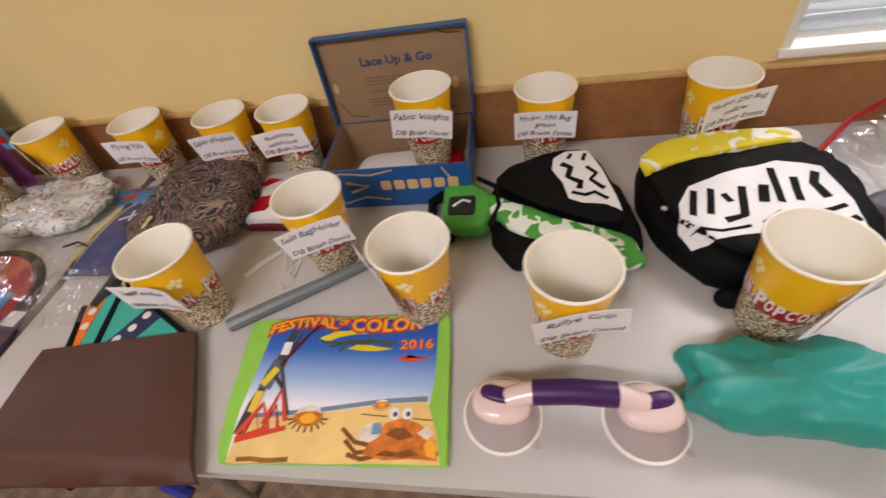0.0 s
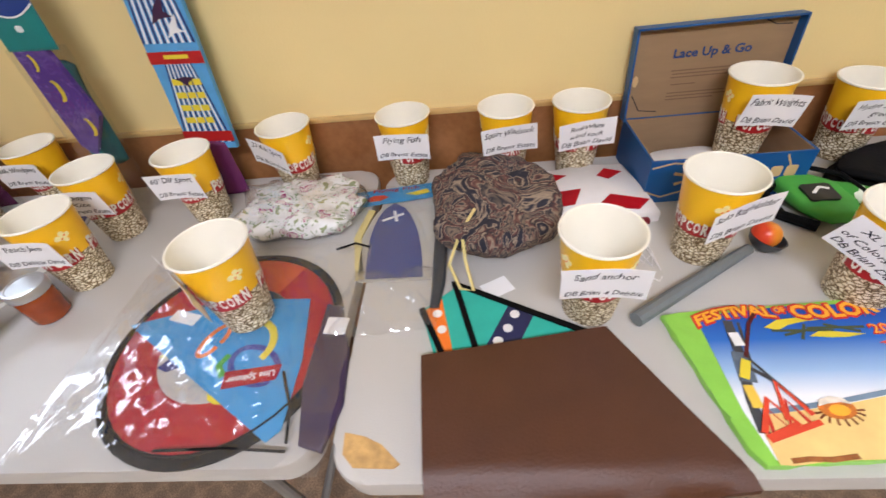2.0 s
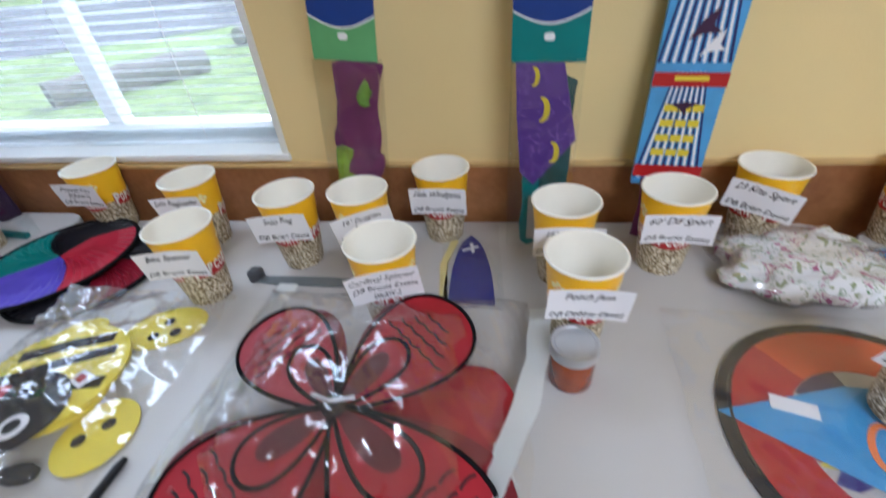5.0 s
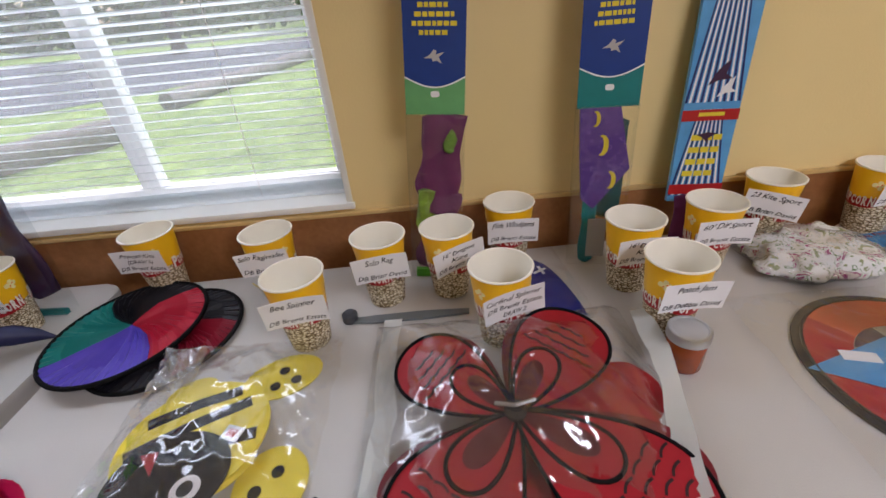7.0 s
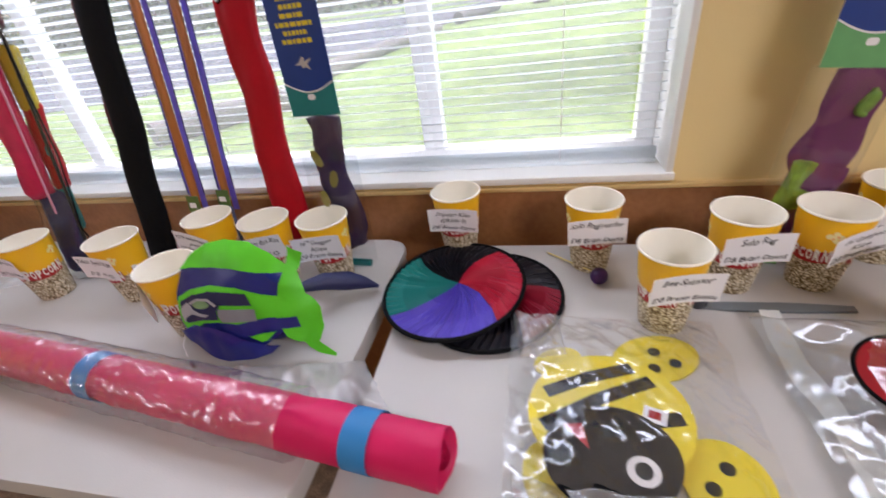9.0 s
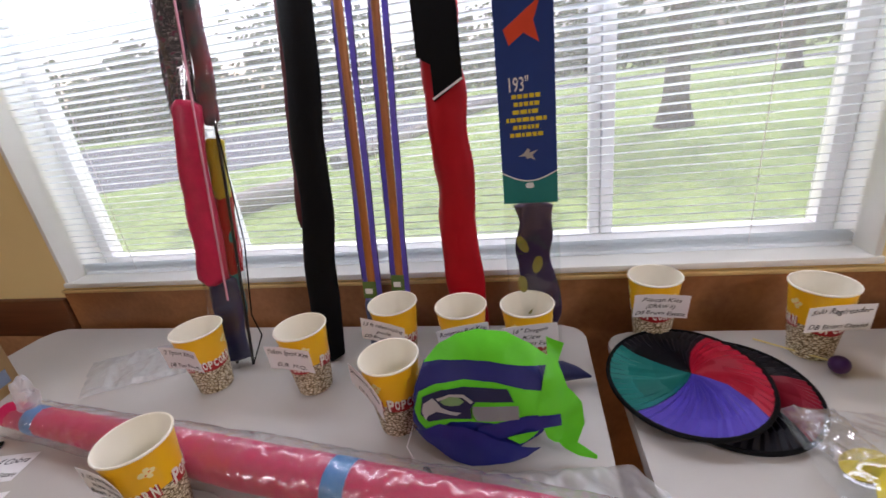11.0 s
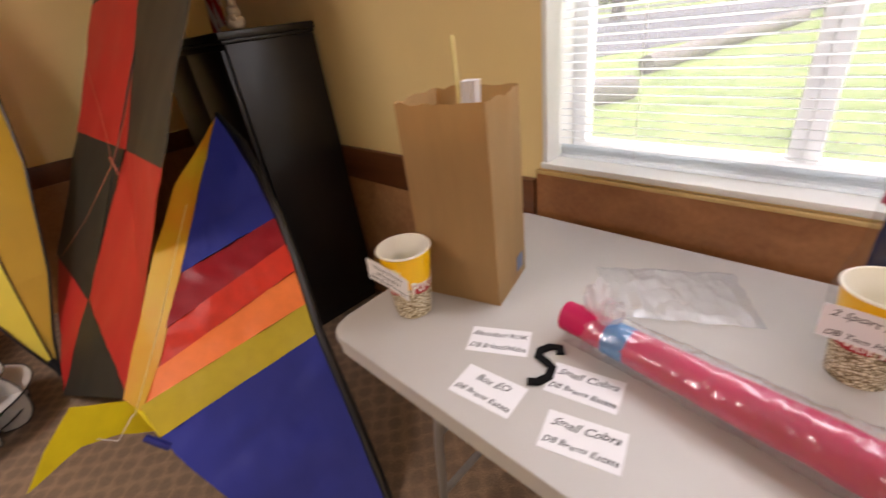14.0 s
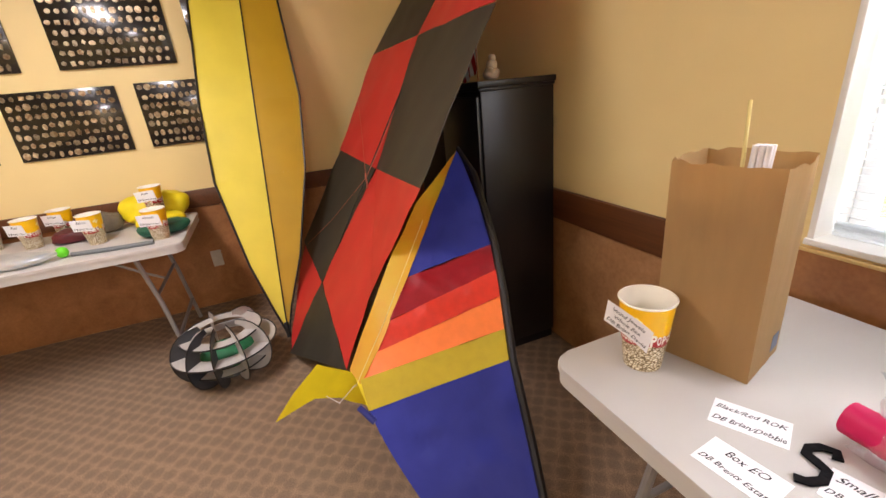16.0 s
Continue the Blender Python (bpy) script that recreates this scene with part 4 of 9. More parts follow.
def make_cup():
    t = thing("popcorn_cup", Matrix(), "yellow and white popcorn paper cup", "cup", "popcorn cups")
    part("kernel_sleeve", lathe([(R_BOT - 0.002, 0.0), (R_BOT, 0.001), (cup_r(0.05), 0.05), (cup_r(0.086), 0.086)], 44), KERNELS, t, "sleeve printed with popcorn kernels", local=True)
    part("yellow_sleeve", lathe([(cup_r(0.086), 0.086), (cup_r(0.12), 0.12), (R_TOP, CUP_H - 0.002)], 44), CUP_YELLOW, t, "glossy yellow upper sleeve", local=True)
    part("liner", lathe([(0.0, 0.012), (R_BOT - 0.003, 0.012), (cup_r(0.09) - 0.001, 0.09), (R_TOP - 0.0008, CUP_H - 0.001)], 44), CUP_WHITE, t, "white inside", local=True)
    rim = [(R_TOP + 0.0006 + 0.0022 * math.cos(radians(a)), CUP_H - 0.002 + 0.0024 * math.sin(radians(a))) for a in range(0, 361, 40)]
    part("rim", lathe(rim, 44), CUP_WHITE, t, "rolled white rim", local=True)
    for a0 in (-100, 25, 150):
        a = radians(a0)
        strip = bmesh.new()
        n = 16
        lo = [strip.verts.new((-0.044 + 0.088 * i / n, -0.010 - 0.006 * math.sin(math.pi * i / n), 0)) for i in range(n + 1)]
        hi = [strip.verts.new((-0.044 + 0.088 * i / n, 0.016 - 0.006 * math.sin(math.pi * i / n), 0)) for i in range(n + 1)]
        for i in range(n):
            strip.faces.new((lo[i], lo[i + 1], hi[i + 1], hi[i]))
        part("ribbon", wrap(strip, 0.084, a, 0.0005), CUP_RED, t, "red ribbon print", local=True)
        word = bmesh.new()
        for k, ch in enumerate("POPCORN"):
            # the first letter is the tallest, the others step down
            one = stretch_to(lettering(ch, 0.03, thin=0.0012), w=0.0098 if k else 0.013, h=(0.031, 0.025, 0.023, 0.022, 0.023, 0.025, 0.027)[k])
            x0 = -0.036 + 0.0122 * k
            merge(word, one, Matrix.Translation((x0, 0.004 - 0.005 * math.cos(x0 / 0.042 * 1.4), 0)))
        part("word", wrap(solid(word, 0.0003), 0.087, a, 0.0009), LETTER_WHITE, t, "white printed word", local=True)
        pop, shade = bmesh.new(), bmesh.new()
        for k, (dx, dy, rr) in enumerate(((0, 0, 0.0062), (0.0075, 0.003, 0.0056), (-0.0075, 0.002, 0.0058), (0.001, 0.0085, 0.0054), (0.003, -0.006, 0.0046))):
            merge(pop, prism(ellipse(dx, dy, rr, rr * 0.85, 30 * k, 12), 0, 0.0003 + k * 0.00012))
        for dx, dy in ((-0.002, -0.001), (0.004, 0.004)):
            merge(shade, prism(ellipse(dx, dy, 0.0022, 0.0013, 40, 10), 0.0009, 0.0011))
        puff = part("popcorn_print", wrap(pop, 0.131, a + 0.75, 0.0005), POPCORN, t, "printed popcorn puff", local=True)
        part("puff_shade", wrap(shade, 0.131, a + 0.75, 0.0005), ORANGE, t, "orange printed shade", local=True)
    return t


PROTO = make_cup()
CUP_COUNT = [0]


def name_card(cup, lines, yaw, roll=0.0, dz=0.0, w=0.118, h=0.064):
    """A white card stuck to the cup's side at yaw degrees from straight ahead (-y)."""
    zc = 0.120 + dz
    bm = bmesh.new()
    nx, ny = 8, 3
    g = []
    seed = CUP_COUNT[0] * 1.3
    warp = lambda x, y: 0.004 * (x / w * 2) ** 2 + 0.003 * noise.noise(Vector((x * 14, y * 14, seed)))
    for s in (0, 1):
        g.append([[bm.verts.new((x := w * (i / nx - 0.5), y := h * (j / ny - 0.5), s * 0.0005 + warp(x, y))) for i in range(nx + 1)] for j in range(ny + 1)])
    for j in range(ny):
        for i in range(nx):
            bm.faces.new((g[1][j][i], g[1][j][i + 1], g[1][j + 1][i + 1], g[1][j + 1][i]))
            bm.faces.new((g[0][j][i], g[0][j + 1][i], g[0][j + 1][i + 1], g[0][j][i + 1]))
    rim = [(0, i) for i in range(nx)] + [(j, nx) for j in range(ny)] + [(ny, i) for i in range(nx, 0, -1)] + [(j, 0) for j in range(ny, 0, -1)]
    for (a, b), (c, d) in zip(rim, rim[1:] + rim[:1]):
        bm.faces.new((g[0][a][b], g[0][c][d], g[1][c][d], g[1][a][b]))
    away = cup_r(zc) + 0.0040
    m = Matrix.Rotation(radians(yaw), 4, "Z") @ Matrix.Translation((0, -away, zc)) @ Matrix.Rotation(radians(90 + 6), 4, "X") @ Matrix.Rotation(radians(roll), 4, "Z")
    bm.transform(m)
    c = part("name_card", bm, CARD, cup, "white handwritten name card", local=True)
    rows = len(lines)
    for k, text in enumerate(lines):
        size = 0.0185 if rows < 3 and k == 0 else 0.0150
        word = lettering(text, size, 0.34, 0.00012, 0.22)
        wide = min(w * 0.9, max(w * 0.34, len(text) * 0.0076))
        stretch_to(word, w=wide, h=max(v.co.y for v in word.verts) - min(v.co.y for v in word.verts))
        yy = h * (0.26 - 0.56 * k / max(1, rows - 1)) if rows > 1 else 0
        for v in word.verts:
            v.co.y += yy
            v.co.z = 0.0011 + warp(v.co.x, v.co.y)
        word.transform(m)
        part("writing", word, INK, c, "line of dark pen writing", local=True, smooth=0)


def cup(x, y, lines, yaw=0.0, roll=0.0, z=TOP, spin=None, dz=0.0, label="", scale=1.0):
    CUP_COUNT[0] += 1
    s = spin if spin is not None else (CUP_COUNT[0] * 77) % 360
    m = at(x, min(y, 1.064), z + 0.0005, 0)
    c = copy_thing(PROTO, m)
    BASE[c] = m
    # the print is turned as each cup stands
    for o in c.children:
        o.rotation_euler = (0, 0, radians(s))
    name_card(c, lines, yaw, roll, dz)
    c["label"] = label or "yellow popcorn paper cup with a white name card"
    return c


EST = "DB Brents Estate"
BD = "DB Brian David"
# first table
cup(-0.533, 0.640, ["Sand anchor", "DB Brian + Debbie"], -4, 2, spin=10)
cup(-0.868, 1.066, ["Flying Fish", EST], 0, -2)
cup(-0.640, 1.066, ["Squirt Windsock", EST], 4, 4)
cup(-0.480, 1.066, ["Red/White", "wind sock", BD], 5, 4)
cup(-0.316, 0.764, ["Solo Bag/Holder", BD], 18, 8, spin=62)
cup(-0.150, 1.025, ["Fabric Weights", BD], 4, -8, z=0.783, spin=118)
cup(-0.119, 0.650, ["XL Festival", "of Colors 2016", BD], -52, -22, spin=200)
cup(0.104, 0.604, ["Rallye Grip", BD], 8, 8, spin=160)
cup(0.390, 0.634, ["Tote Sack", BD], 34, 12, spin=-12)
cup(0.091, 1.062, ["Hydro 350 Bag", "green", EST], -2, 0)
cup(0.412, 1.062, ["Hydro 350 Bag", "yellow", EST], 14, 6, dz=0.006)
# second table
cup(-1.116, 0.634, ["Line Spinner", EST], -42, -14, z=0.755, spin=20)
cup(-1.143, 1.055, ["23 Kite Sport", BD], -30, -6)
cup(-1.340, 0.960, ["60' Dlf Sport", EST], -4, 2)
cup(-1.537, 0.916, ["16' Dragon", "Kite", EST], 2, 0)
cup(-1.522, 0.760, ["Peach Jam", "DB Debbie David"], 2, -2, spin=30)
cup(-1.784, 1.050, ["Fish Windjams", EST], 0, 0)
cup(-1.938, 0.952, ["16' Dragon", "Kite", EST], 22, 8)
cup(-1.845, 0.780, ["Cardinal Spinner", EST, "DRAW 2"], 16, 6, spin=150)
cup(-2.090, 0.940, ["Solo Rag", BD], 6, 3)
cup(-2.244, 0.815, ["Bee Spinner", EST], 10, 0, spin=200)
cup(-2.358, 1.006, ["Solo Rag/reader", BD], 3, 3)
cup(-2.672, 1.066, ["Popcan Kite", "(DRAW 5)", EST], 0, -2, spin=235)
# third table
cup(-2.972, 0.941, ["16\" Dragon", "Kite", EST], 6, 4)
cup(-3.125, 0.937, ["Rotatory Box Kite", "D.B.  H.Q."], 12, 6)
cup(-3.299, 0.955, ["13 ft telescoping", "pole", EST], -12, -8)
cup(-3.242, 0.741, ["Windsock Guppy", "DB Brenda"], -40, -14, spin=60)
cup(-3.495, 0.850, ["Yukon Sprint Kite", "D.B.  H.Q."], -6, -2)
cup(-3.776, 0.843, ["2 Sport Kites", "DB Tom Hewitt"], -8, 0)
cup(-3.621, 0.508, ["2 1/2 yds Raspberry", "Kite cloth", "Brian / Debbie"], -14, -4, spin=20)
cup(-4.530, 0.537, ["Wind Jewels", "Whole Box", BD], 6, -14, spin=-10)
# table by the end wall
cup(-6.60, -0.80, ["Windsock", BD], 72, 0)
cup(-6.95, -0.86, ["Kite", EST], 70, 4, z=0.815)
cup(-6.76, -1.14, ["Ball Set", BD], 66, 0)
cup(-7.08, -1.38, ["Streamer", EST], 70, 0)
cup(-6.93, -1.49, ["Reel", BD], 62, 0)
cup(-7.04, -1.72, ["Line", EST], 60, 0)
for o in (PROTO, *PROTO.children_recursive):
    bpy.data.objects.remove(o)


# four loose cards on the third table
def loose_card(x, y, turn, lines, w=0.125, h=0.075, z=TOP):
    t = thing("index_card", at(x, y, z, turn), "white handwritten index card lying on the table", "card", "loose cards")
    part("paper", boxed(-w / 2, w / 2, -h / 2, h / 2, 0.0004, 0.001), CARD, t, local=True, smooth=0)
    for k, text in enumerate(lines):
        word = lettering(text, 0.0215 if k == 0 else 0.0175, 0.34, 0.00018, 0.22)
        xs = [v.co.x for v in word.verts]
        if max(xs) - min(xs) > w * 0.9:
            stretch_to(word, w=w * 0.92, h=0.0155)
        word.transform(Matrix.Translation((0, 0.017 - 0.036 * k, 0.0014)))
        part("writing", word, INK, t, "line of dark pen writing", local=True, smooth=0)


loose_card(-4.299, 0.563, 26, ["Black/Red ROK", "DB Brian/Debbie"])
loose_card(-4.238, 0.448, 6, ["Box EO", EST])
loose_card(-4.106, 0.556, 12, ["Small Cobra", EST])
loose_card(-4.058, 0.458, 15, ["Small Cobra", EST])
strap = [(-4.19, 0.504), (-4.175, 0.514), (-4.166, 0.536), (-4.173, 0.560), (-4.192, 0.566), (-4.209, 0.570), (-4.214, 0.586), (-4.205, 0.605), (-4.188, 0.614), (-4.178, 0.598)]
solo("velcro_strap", path_strip(strap, 0.016, TOP + 0.002, TOP + 0.006), BLACK, "curled black hook-and-loop strap lying on cards", "strap")

# ---------------------------------------------------------------- first table
# printed shirt, folded flat
C = quad((-0.366, 0.384), (-0.062, 0.402), (-0.084, 0.632), (-0.404, 0.612))
t = thing("folded_shirt", at(-0.23, 0.5, TOP), "folded lime-green shirt printed with a beach kite scene", "shirt")
wav = lambda n, f, s: [(f(i / n)[0] + 0.004 * noise.noise(Vector((i * 0.7, s, 0))), f(i / n)[1] + 0.004 * noise.noise(Vector((i * 0.7, s, 7)))) for i in range(n)]
edge = wav(14, lambda u: C(u * 1.06 - 0.04, 0.0), 1) + wav(12, lambda u: C(1.02, u), 2) + wav(14, lambda u: C(1.02 - u * 1.09, 1.005), 3) + wav(12, lambda u: C(-0.07, 1 - u), 4)
part("body", prism(edge, TOP + 0.001, TOP + 0.012, bevel=0.004), LIME_CLOTH, t)
zz = TOP + 0.0125
uv = lambda pts: [C(u, v) for u, v in pts]
part("sky_print", prism(uv([(0.0, 0.025), (0.985, 0.025), (0.93, 0.33), (0.955, 0.5), (0.965, 0.93), (0.80, 0.965), (0.5, 0.985), (0.2, 0.965), (0.07, 0.93), (0.035, 0.6), (0.0, 0.3)]), zz, zz + 0.0006), graded("shirt_sky", [(0.0, rgb(240, 240, 244)), (0.25, rgb(160, 192, 228)), (0.6, rgb(44, 108, 196)), (1.0, rgb(16, 66, 160))], "Y", -0.03, 0.12, 0.8), t, "blue sky print")
part("sand_print", prism(uv([(0.0, 0.0), (0.05, -0.008), (0.2, 0.006), (0.45, -0.004), (0.7, 0.004), (0.985, 0.0), (0.975, 0.15), (0.925, 0.36), (0.7, 0.345), (0.45, 0.30), (0.2, 0.27), (0.03, 0.26)]), zz + 0.0007, zz + 0.0012), SAND_PRINT, t, "sandy beach print")
part("sea_print", prism(uv([(0.03, 0.262), (0.2, 0.272), (0.45, 0.305), (0.7, 0.35), (0.925, 0.362), (0.925, 0.395), (0.7, 0.378), (0.4, 0.325), (0.03, 0.285)]), zz + 0.0007, zz + 0.0013), mat("grey_sea_print", rgb(120, 140, 160), 0.8), t, "grey sea print")


def on_quad(bm, f, u, v, z, scale=1.0, turn=0.0):
    """Lays flat artwork at (u, v) of a quadrangle, along its edges."""
    a, b = Vector((*f(u - 0.02, v), 0)), Vector((*f(u + 0.02, v), 0))
    ang = math.atan2((b - a).y, (b - a).x) + radians(turn)
    m = Matrix.Translation((*f(u, v), z)) @ Matrix.Rotation(ang, 4, "Z") @ Matrix.Scale(scale, 4)
    bm.transform(m)
    return bm


TITLE_YELLOW = mat("yellow_orange_print", rgb(250, 176, 40), 0.7)
RED_PRINT = mat("red_print", rgb(206, 44, 30), 0.7, var=0.2, scale=60)
for word, u0, v0, ww, hh, bow in (("FESTIVAL", 0.245, 0.925, 0.118, 0.020, 0.010), ("OF", 0.465, 0.955, 0.016, 0.010, 0.0), ("COLOR", 0.70, 0.935, 0.122, 0.026, -0.004)):
    for nm, fat, grow, up, mt, lab in (("title_shadow", 0.0030, 0.007, 0.0012, RED_PRINT, "red title outline"), ("title", 0.0009, 0.0, 0.0018, TITLE_YELLOW, "yellow title lettering")):
        bm = stretch_to(lettering(word, 0.03, thin=fat), w=ww + grow, h=hh + grow)
        for v in bm.verts:
            v.co.y += bow * (1 - (v.co.x / ww * 2) ** 2) + (0.05 * v.co.x if word == "FESTIVAL" else 0)
        part(nm, on_quad(solid(bm, 0.0004), C, u0, v0, zz + up), mt, t, lab)
part("year_shadow", on_quad(solid(stretch_to(lettering("2016", 0.02, thin=0.0012), w=0.055, h=0.020), 0.0004), C, 0.86, 0.76, zz + 0.0010), RED_PRINT, t, "red year outline")
part("year", on_quad(solid(stretch_to(lettering("2016", 0.02), w=0.052, h=0.016), 0.0004), C, 0.86, 0.76, zz + 0.0016), mat("orange_year_print", rgb(252, 170, 60), 0.7), t, "orange year")
kite = [(0.34, 0.83), (0.42, 0.88), (0.52, 0.885), (0.60, 0.855), (0.54, 0.855), (0.45, 0.835), (0.39, 0.80)]
part("kite_print", prism(uv(kite), zz + 0.0008, zz + 0.0014), YELLOW_INK, t, "yellow kite print")
part("kite_print", prism(uv([(0.50, 0.74), (0.57, 0.78), (0.66, 0.75), (0.74, 0.73), (0.66, 0.715), (0.58, 0.72)]), zz + 0.0008, zz + 0.0014), YELLOW_INK, t, "yellow kite print")
OLIVE_PRINT = mat("olive_print", rgb(74, 84, 54), 0.7)
for u0, v0, u1, v1 in ((0.36, 0.80, 0.62, 0.77), (0.40, 0.76, 0.56, 0.80), (0.52, 0.80, 0.76, 0.78), (0.46, 0.72, 0.52, 0.83), (0.6, 0.82, 0.73, 0.75)):
    part("kite_line_print", path_strip(uv([(u0, v0), (u1, v1)]), 0.004, zz + 0.0008, zz + 0.0012 + 0.0006 * u0), OLIVE_PRINT, t, "dark kite line print")
part("small_kite_print", prism(uv([(0.76, 0.66), (0.82, 0.68), (0.80, 0.655), (0.90, 0.66), (0.96, 0.675), (0.88, 0.64), (0.82, 0.63)]), zz + 0.0008, zz + 0.0013), ORANGE_RED, t, "small red kite print")
for k, (pts, w, mt) in enumerate((([(0.20, 0.90), (0.14, 0.62), (0.06, 0.36), (0.02, 0.16)], 0.013, DARK_GREY), ([(0.15, 0.66), (0.10, 0.46)], 0.022, mat("steel_grey_print", rgb(96, 108, 124), 0.75, var=0.3, scale=70)), ([(0.085, 0.44), (0.065, 0.30)], 0.013, mat("pale_yellow_print", rgb(238, 200, 70), 0.75)), ([(0.24, 0.88), (0.17, 0.60), (0.22, 0.40)], 0.004, DARK_GREY), ([(0.05, 0.14), (0.09, 0.30), (0.13, 0.17), (0.19, 0.34), (0.22, 0.20)], 0.005, RED_PRINT), ([(0.12, 0.58), (0.20, 0.46), (0.25, 0.28)], 0.006, DARK_GREY), ([(0.16, 0.62), (0.28, 0.86), (0.34, 0.94)], 0.005, MAROON),
                   ([(0.02, 0.16), (0.12, 0.35), (0.17, 0.20), (0.02, 0.13)], 0.008, ORANGE_RED), ([(0.14, 0.22), (0.20, 0.45), (0.25, 0.24)], 0.007, ORANGE_RED), ([(0.02, 0.12), (0.26, 0.20)], 0.007, ORANGE_RED), ([(0.09, 0.48), (0.15, 0.60)], 0.012, YELLOW_INK), ([(0.18, 0.80), (0.17, 0.70)], 0.014, WHITE_INK))):
    part("tower_print", path_strip(uv(pts), w, zz + 0.0014 + 0.0002 * k, zz + 0.0018 + 0.0002 * k), mt, t, "printed lattice tower")
CRAB = mat("orange_crab_print", rgb(206, 116, 34), 0.75, var=0.4, scale=90)
CRAB_DARK = mat("brown_crab_print", rgb(134, 76, 30), 0.75, var=0.4, scale=120)
PALE_PRINT = mat("pale_print", rgb(226, 214, 196), 0.75, var=0.25, scale=90)
for u, v, s in ((0.36, 0.27, 0.95), (0.71, 0.345, 0.42)):
    for k in range(9):
        a = radians(190 + 20 * k)
        bm = path_strip([(0.010 * math.cos(a), 0.008 * math.sin(a)), (0.026 * math.cos(a), 0.012 * math.sin(a) - 0.002), (0.033 * math.cos(a), 0.024 * math.sin(a))], 0.0028, 0, 0.0004)
        part("leg_print", on_quad(bm, C, u, v, zz + 0.0014, s), CRAB_DARK, t)
    part("crab_print", on_quad(prism(ellipse(0, 0, 0.023, 0.015, 0, 20), 0, 0.0005), C, u, v, zz + 0.0019, s), CRAB, t, "plain orange shape in the print")
    part("shell_print", on_quad(prism([(-0.021, 0.004), (-0.016, 0.013), (0.0, 0.017), (0.016, 0.013), (0.021, 0.004), (0.010, 0.008), (-0.008, 0.007)], 0, 0.0005), C, u, v, zz + 0.0026, s), PALE_PRINT, t, "pale print shape")
    part("belly_print", on_quad(prism(ellipse(0.001, -0.003, 0.013, 0.008, 0, 16), 0, 0.0005), C, u, v, zz + 0.0026, s), TITLE_YELLOW, t, "yellow print shape")
lay = lambda pts, z, mt, lab: part("crab_print", prism(uv(pts), z, z + 0.0005), mt, t, lab)
for pts, w in (([(0.68, 0.10), (0.60, 0.12), (0.535, 0.20)], 0.006), ([(0.70, 0.07), (0.61, 0.06), (0.555, 0.13)], 0.006), ([(0.72, 0.05), (0.64, 0.025), (0.57, 0.05)], 0.006), ([(0.90, 0.08), (0.95, 0.07), (0.975, 0.05)], 0.007), ([(0.74, 0.27), (0.68, 0.275), (0.62, 0.285)], 0.0016), ([(0.86, 0.255), (0.91, 0.25), (0.95, 0.245)], 0.0016)):
    part("leg_print", path_strip(uv(pts), w, zz + 0.0014, zz + 0.0018), CRAB_DARK, t)
lay([(0.64, 0.05), (0.68, 0.14), (0.74, 0.23), (0.82, 0.26), (0.90, 0.22), (0.965, 0.12), (0.975, 0.02), (0.86, 0.03), (0.74, 0.02)], zz + 0.0019, CRAB, "plain orange shape in the print")
lay([(0.70, 0.045), (0.745, 0.075), (0.80, 0.06), (0.85, 0.08), (0.90, 0.05), (0.83, 0.035)], zz + 0.0026, CRAB_DARK, "brown shading of the print shape")
lay([(0.74, 0.16), (0.78, 0.20), (0.83, 0.20), (0.87, 0.15), (0.81, 0.13)], zz + 0.0026, CRAB_DARK, "brown shading of the print shape")
lay([(0.615, 0.13), (0.63, 0.20), (0.675, 0.235), (0.715, 0.215), (0.715, 0.15), (0.67, 0.115)], zz + 0.0026, PALE_PRINT, "pale print shape")
lay([(0.675, 0.16), (0.68, 0.225), (0.715, 0.23), (0.725, 0.165)], zz + 0.0033, mat("blue_grey_print", rgb(120, 150, 176), 0.75, var=0.2, scale=80), "blue-grey print shape")
lay([(0.885, 0.17), (0.93, 0.21), (0.955, 0.17), (0.93, 0.13)], zz + 0.0026, PALE_PRINT, "pale print shape")
lay([(0.915, 0.10), (0.945, 0.145), (0.97, 0.10), (0.972, 0.03), (0.93, 0.04)], zz + 0.0033, TITLE_YELLOW, "yellow print shape")
for u in (0.775, 0.835):
    part("eye_print", on_quad(prism(ellipse(0, 0, 0.0075, 0.0085, 0, 16), 0, 0.0005), C, u, 0.285, zz + 0.0026), WHITE_INK, t, "white round print")
    part("eye_print", on_quad(prism(ellipse(0, 0, 0.0030, 0.0036, 0, 12), 0, 0.0005), C, u + 0.005, 0.280, zz + 0.0033), DARK_GREY, t, "dark dot")
part("hem_print", path_strip(uv([(0.05, 0.015), (0.12, 0.02), (0.2, 0.01), (0.3, 0.02)]), 0.006, zz + 0.0014, zz + 0.002), mat("brown_hem_print", rgb(150, 90, 40), 0.8, var=0.4, scale=150), t, "brown lettering at the hem, unreadable")

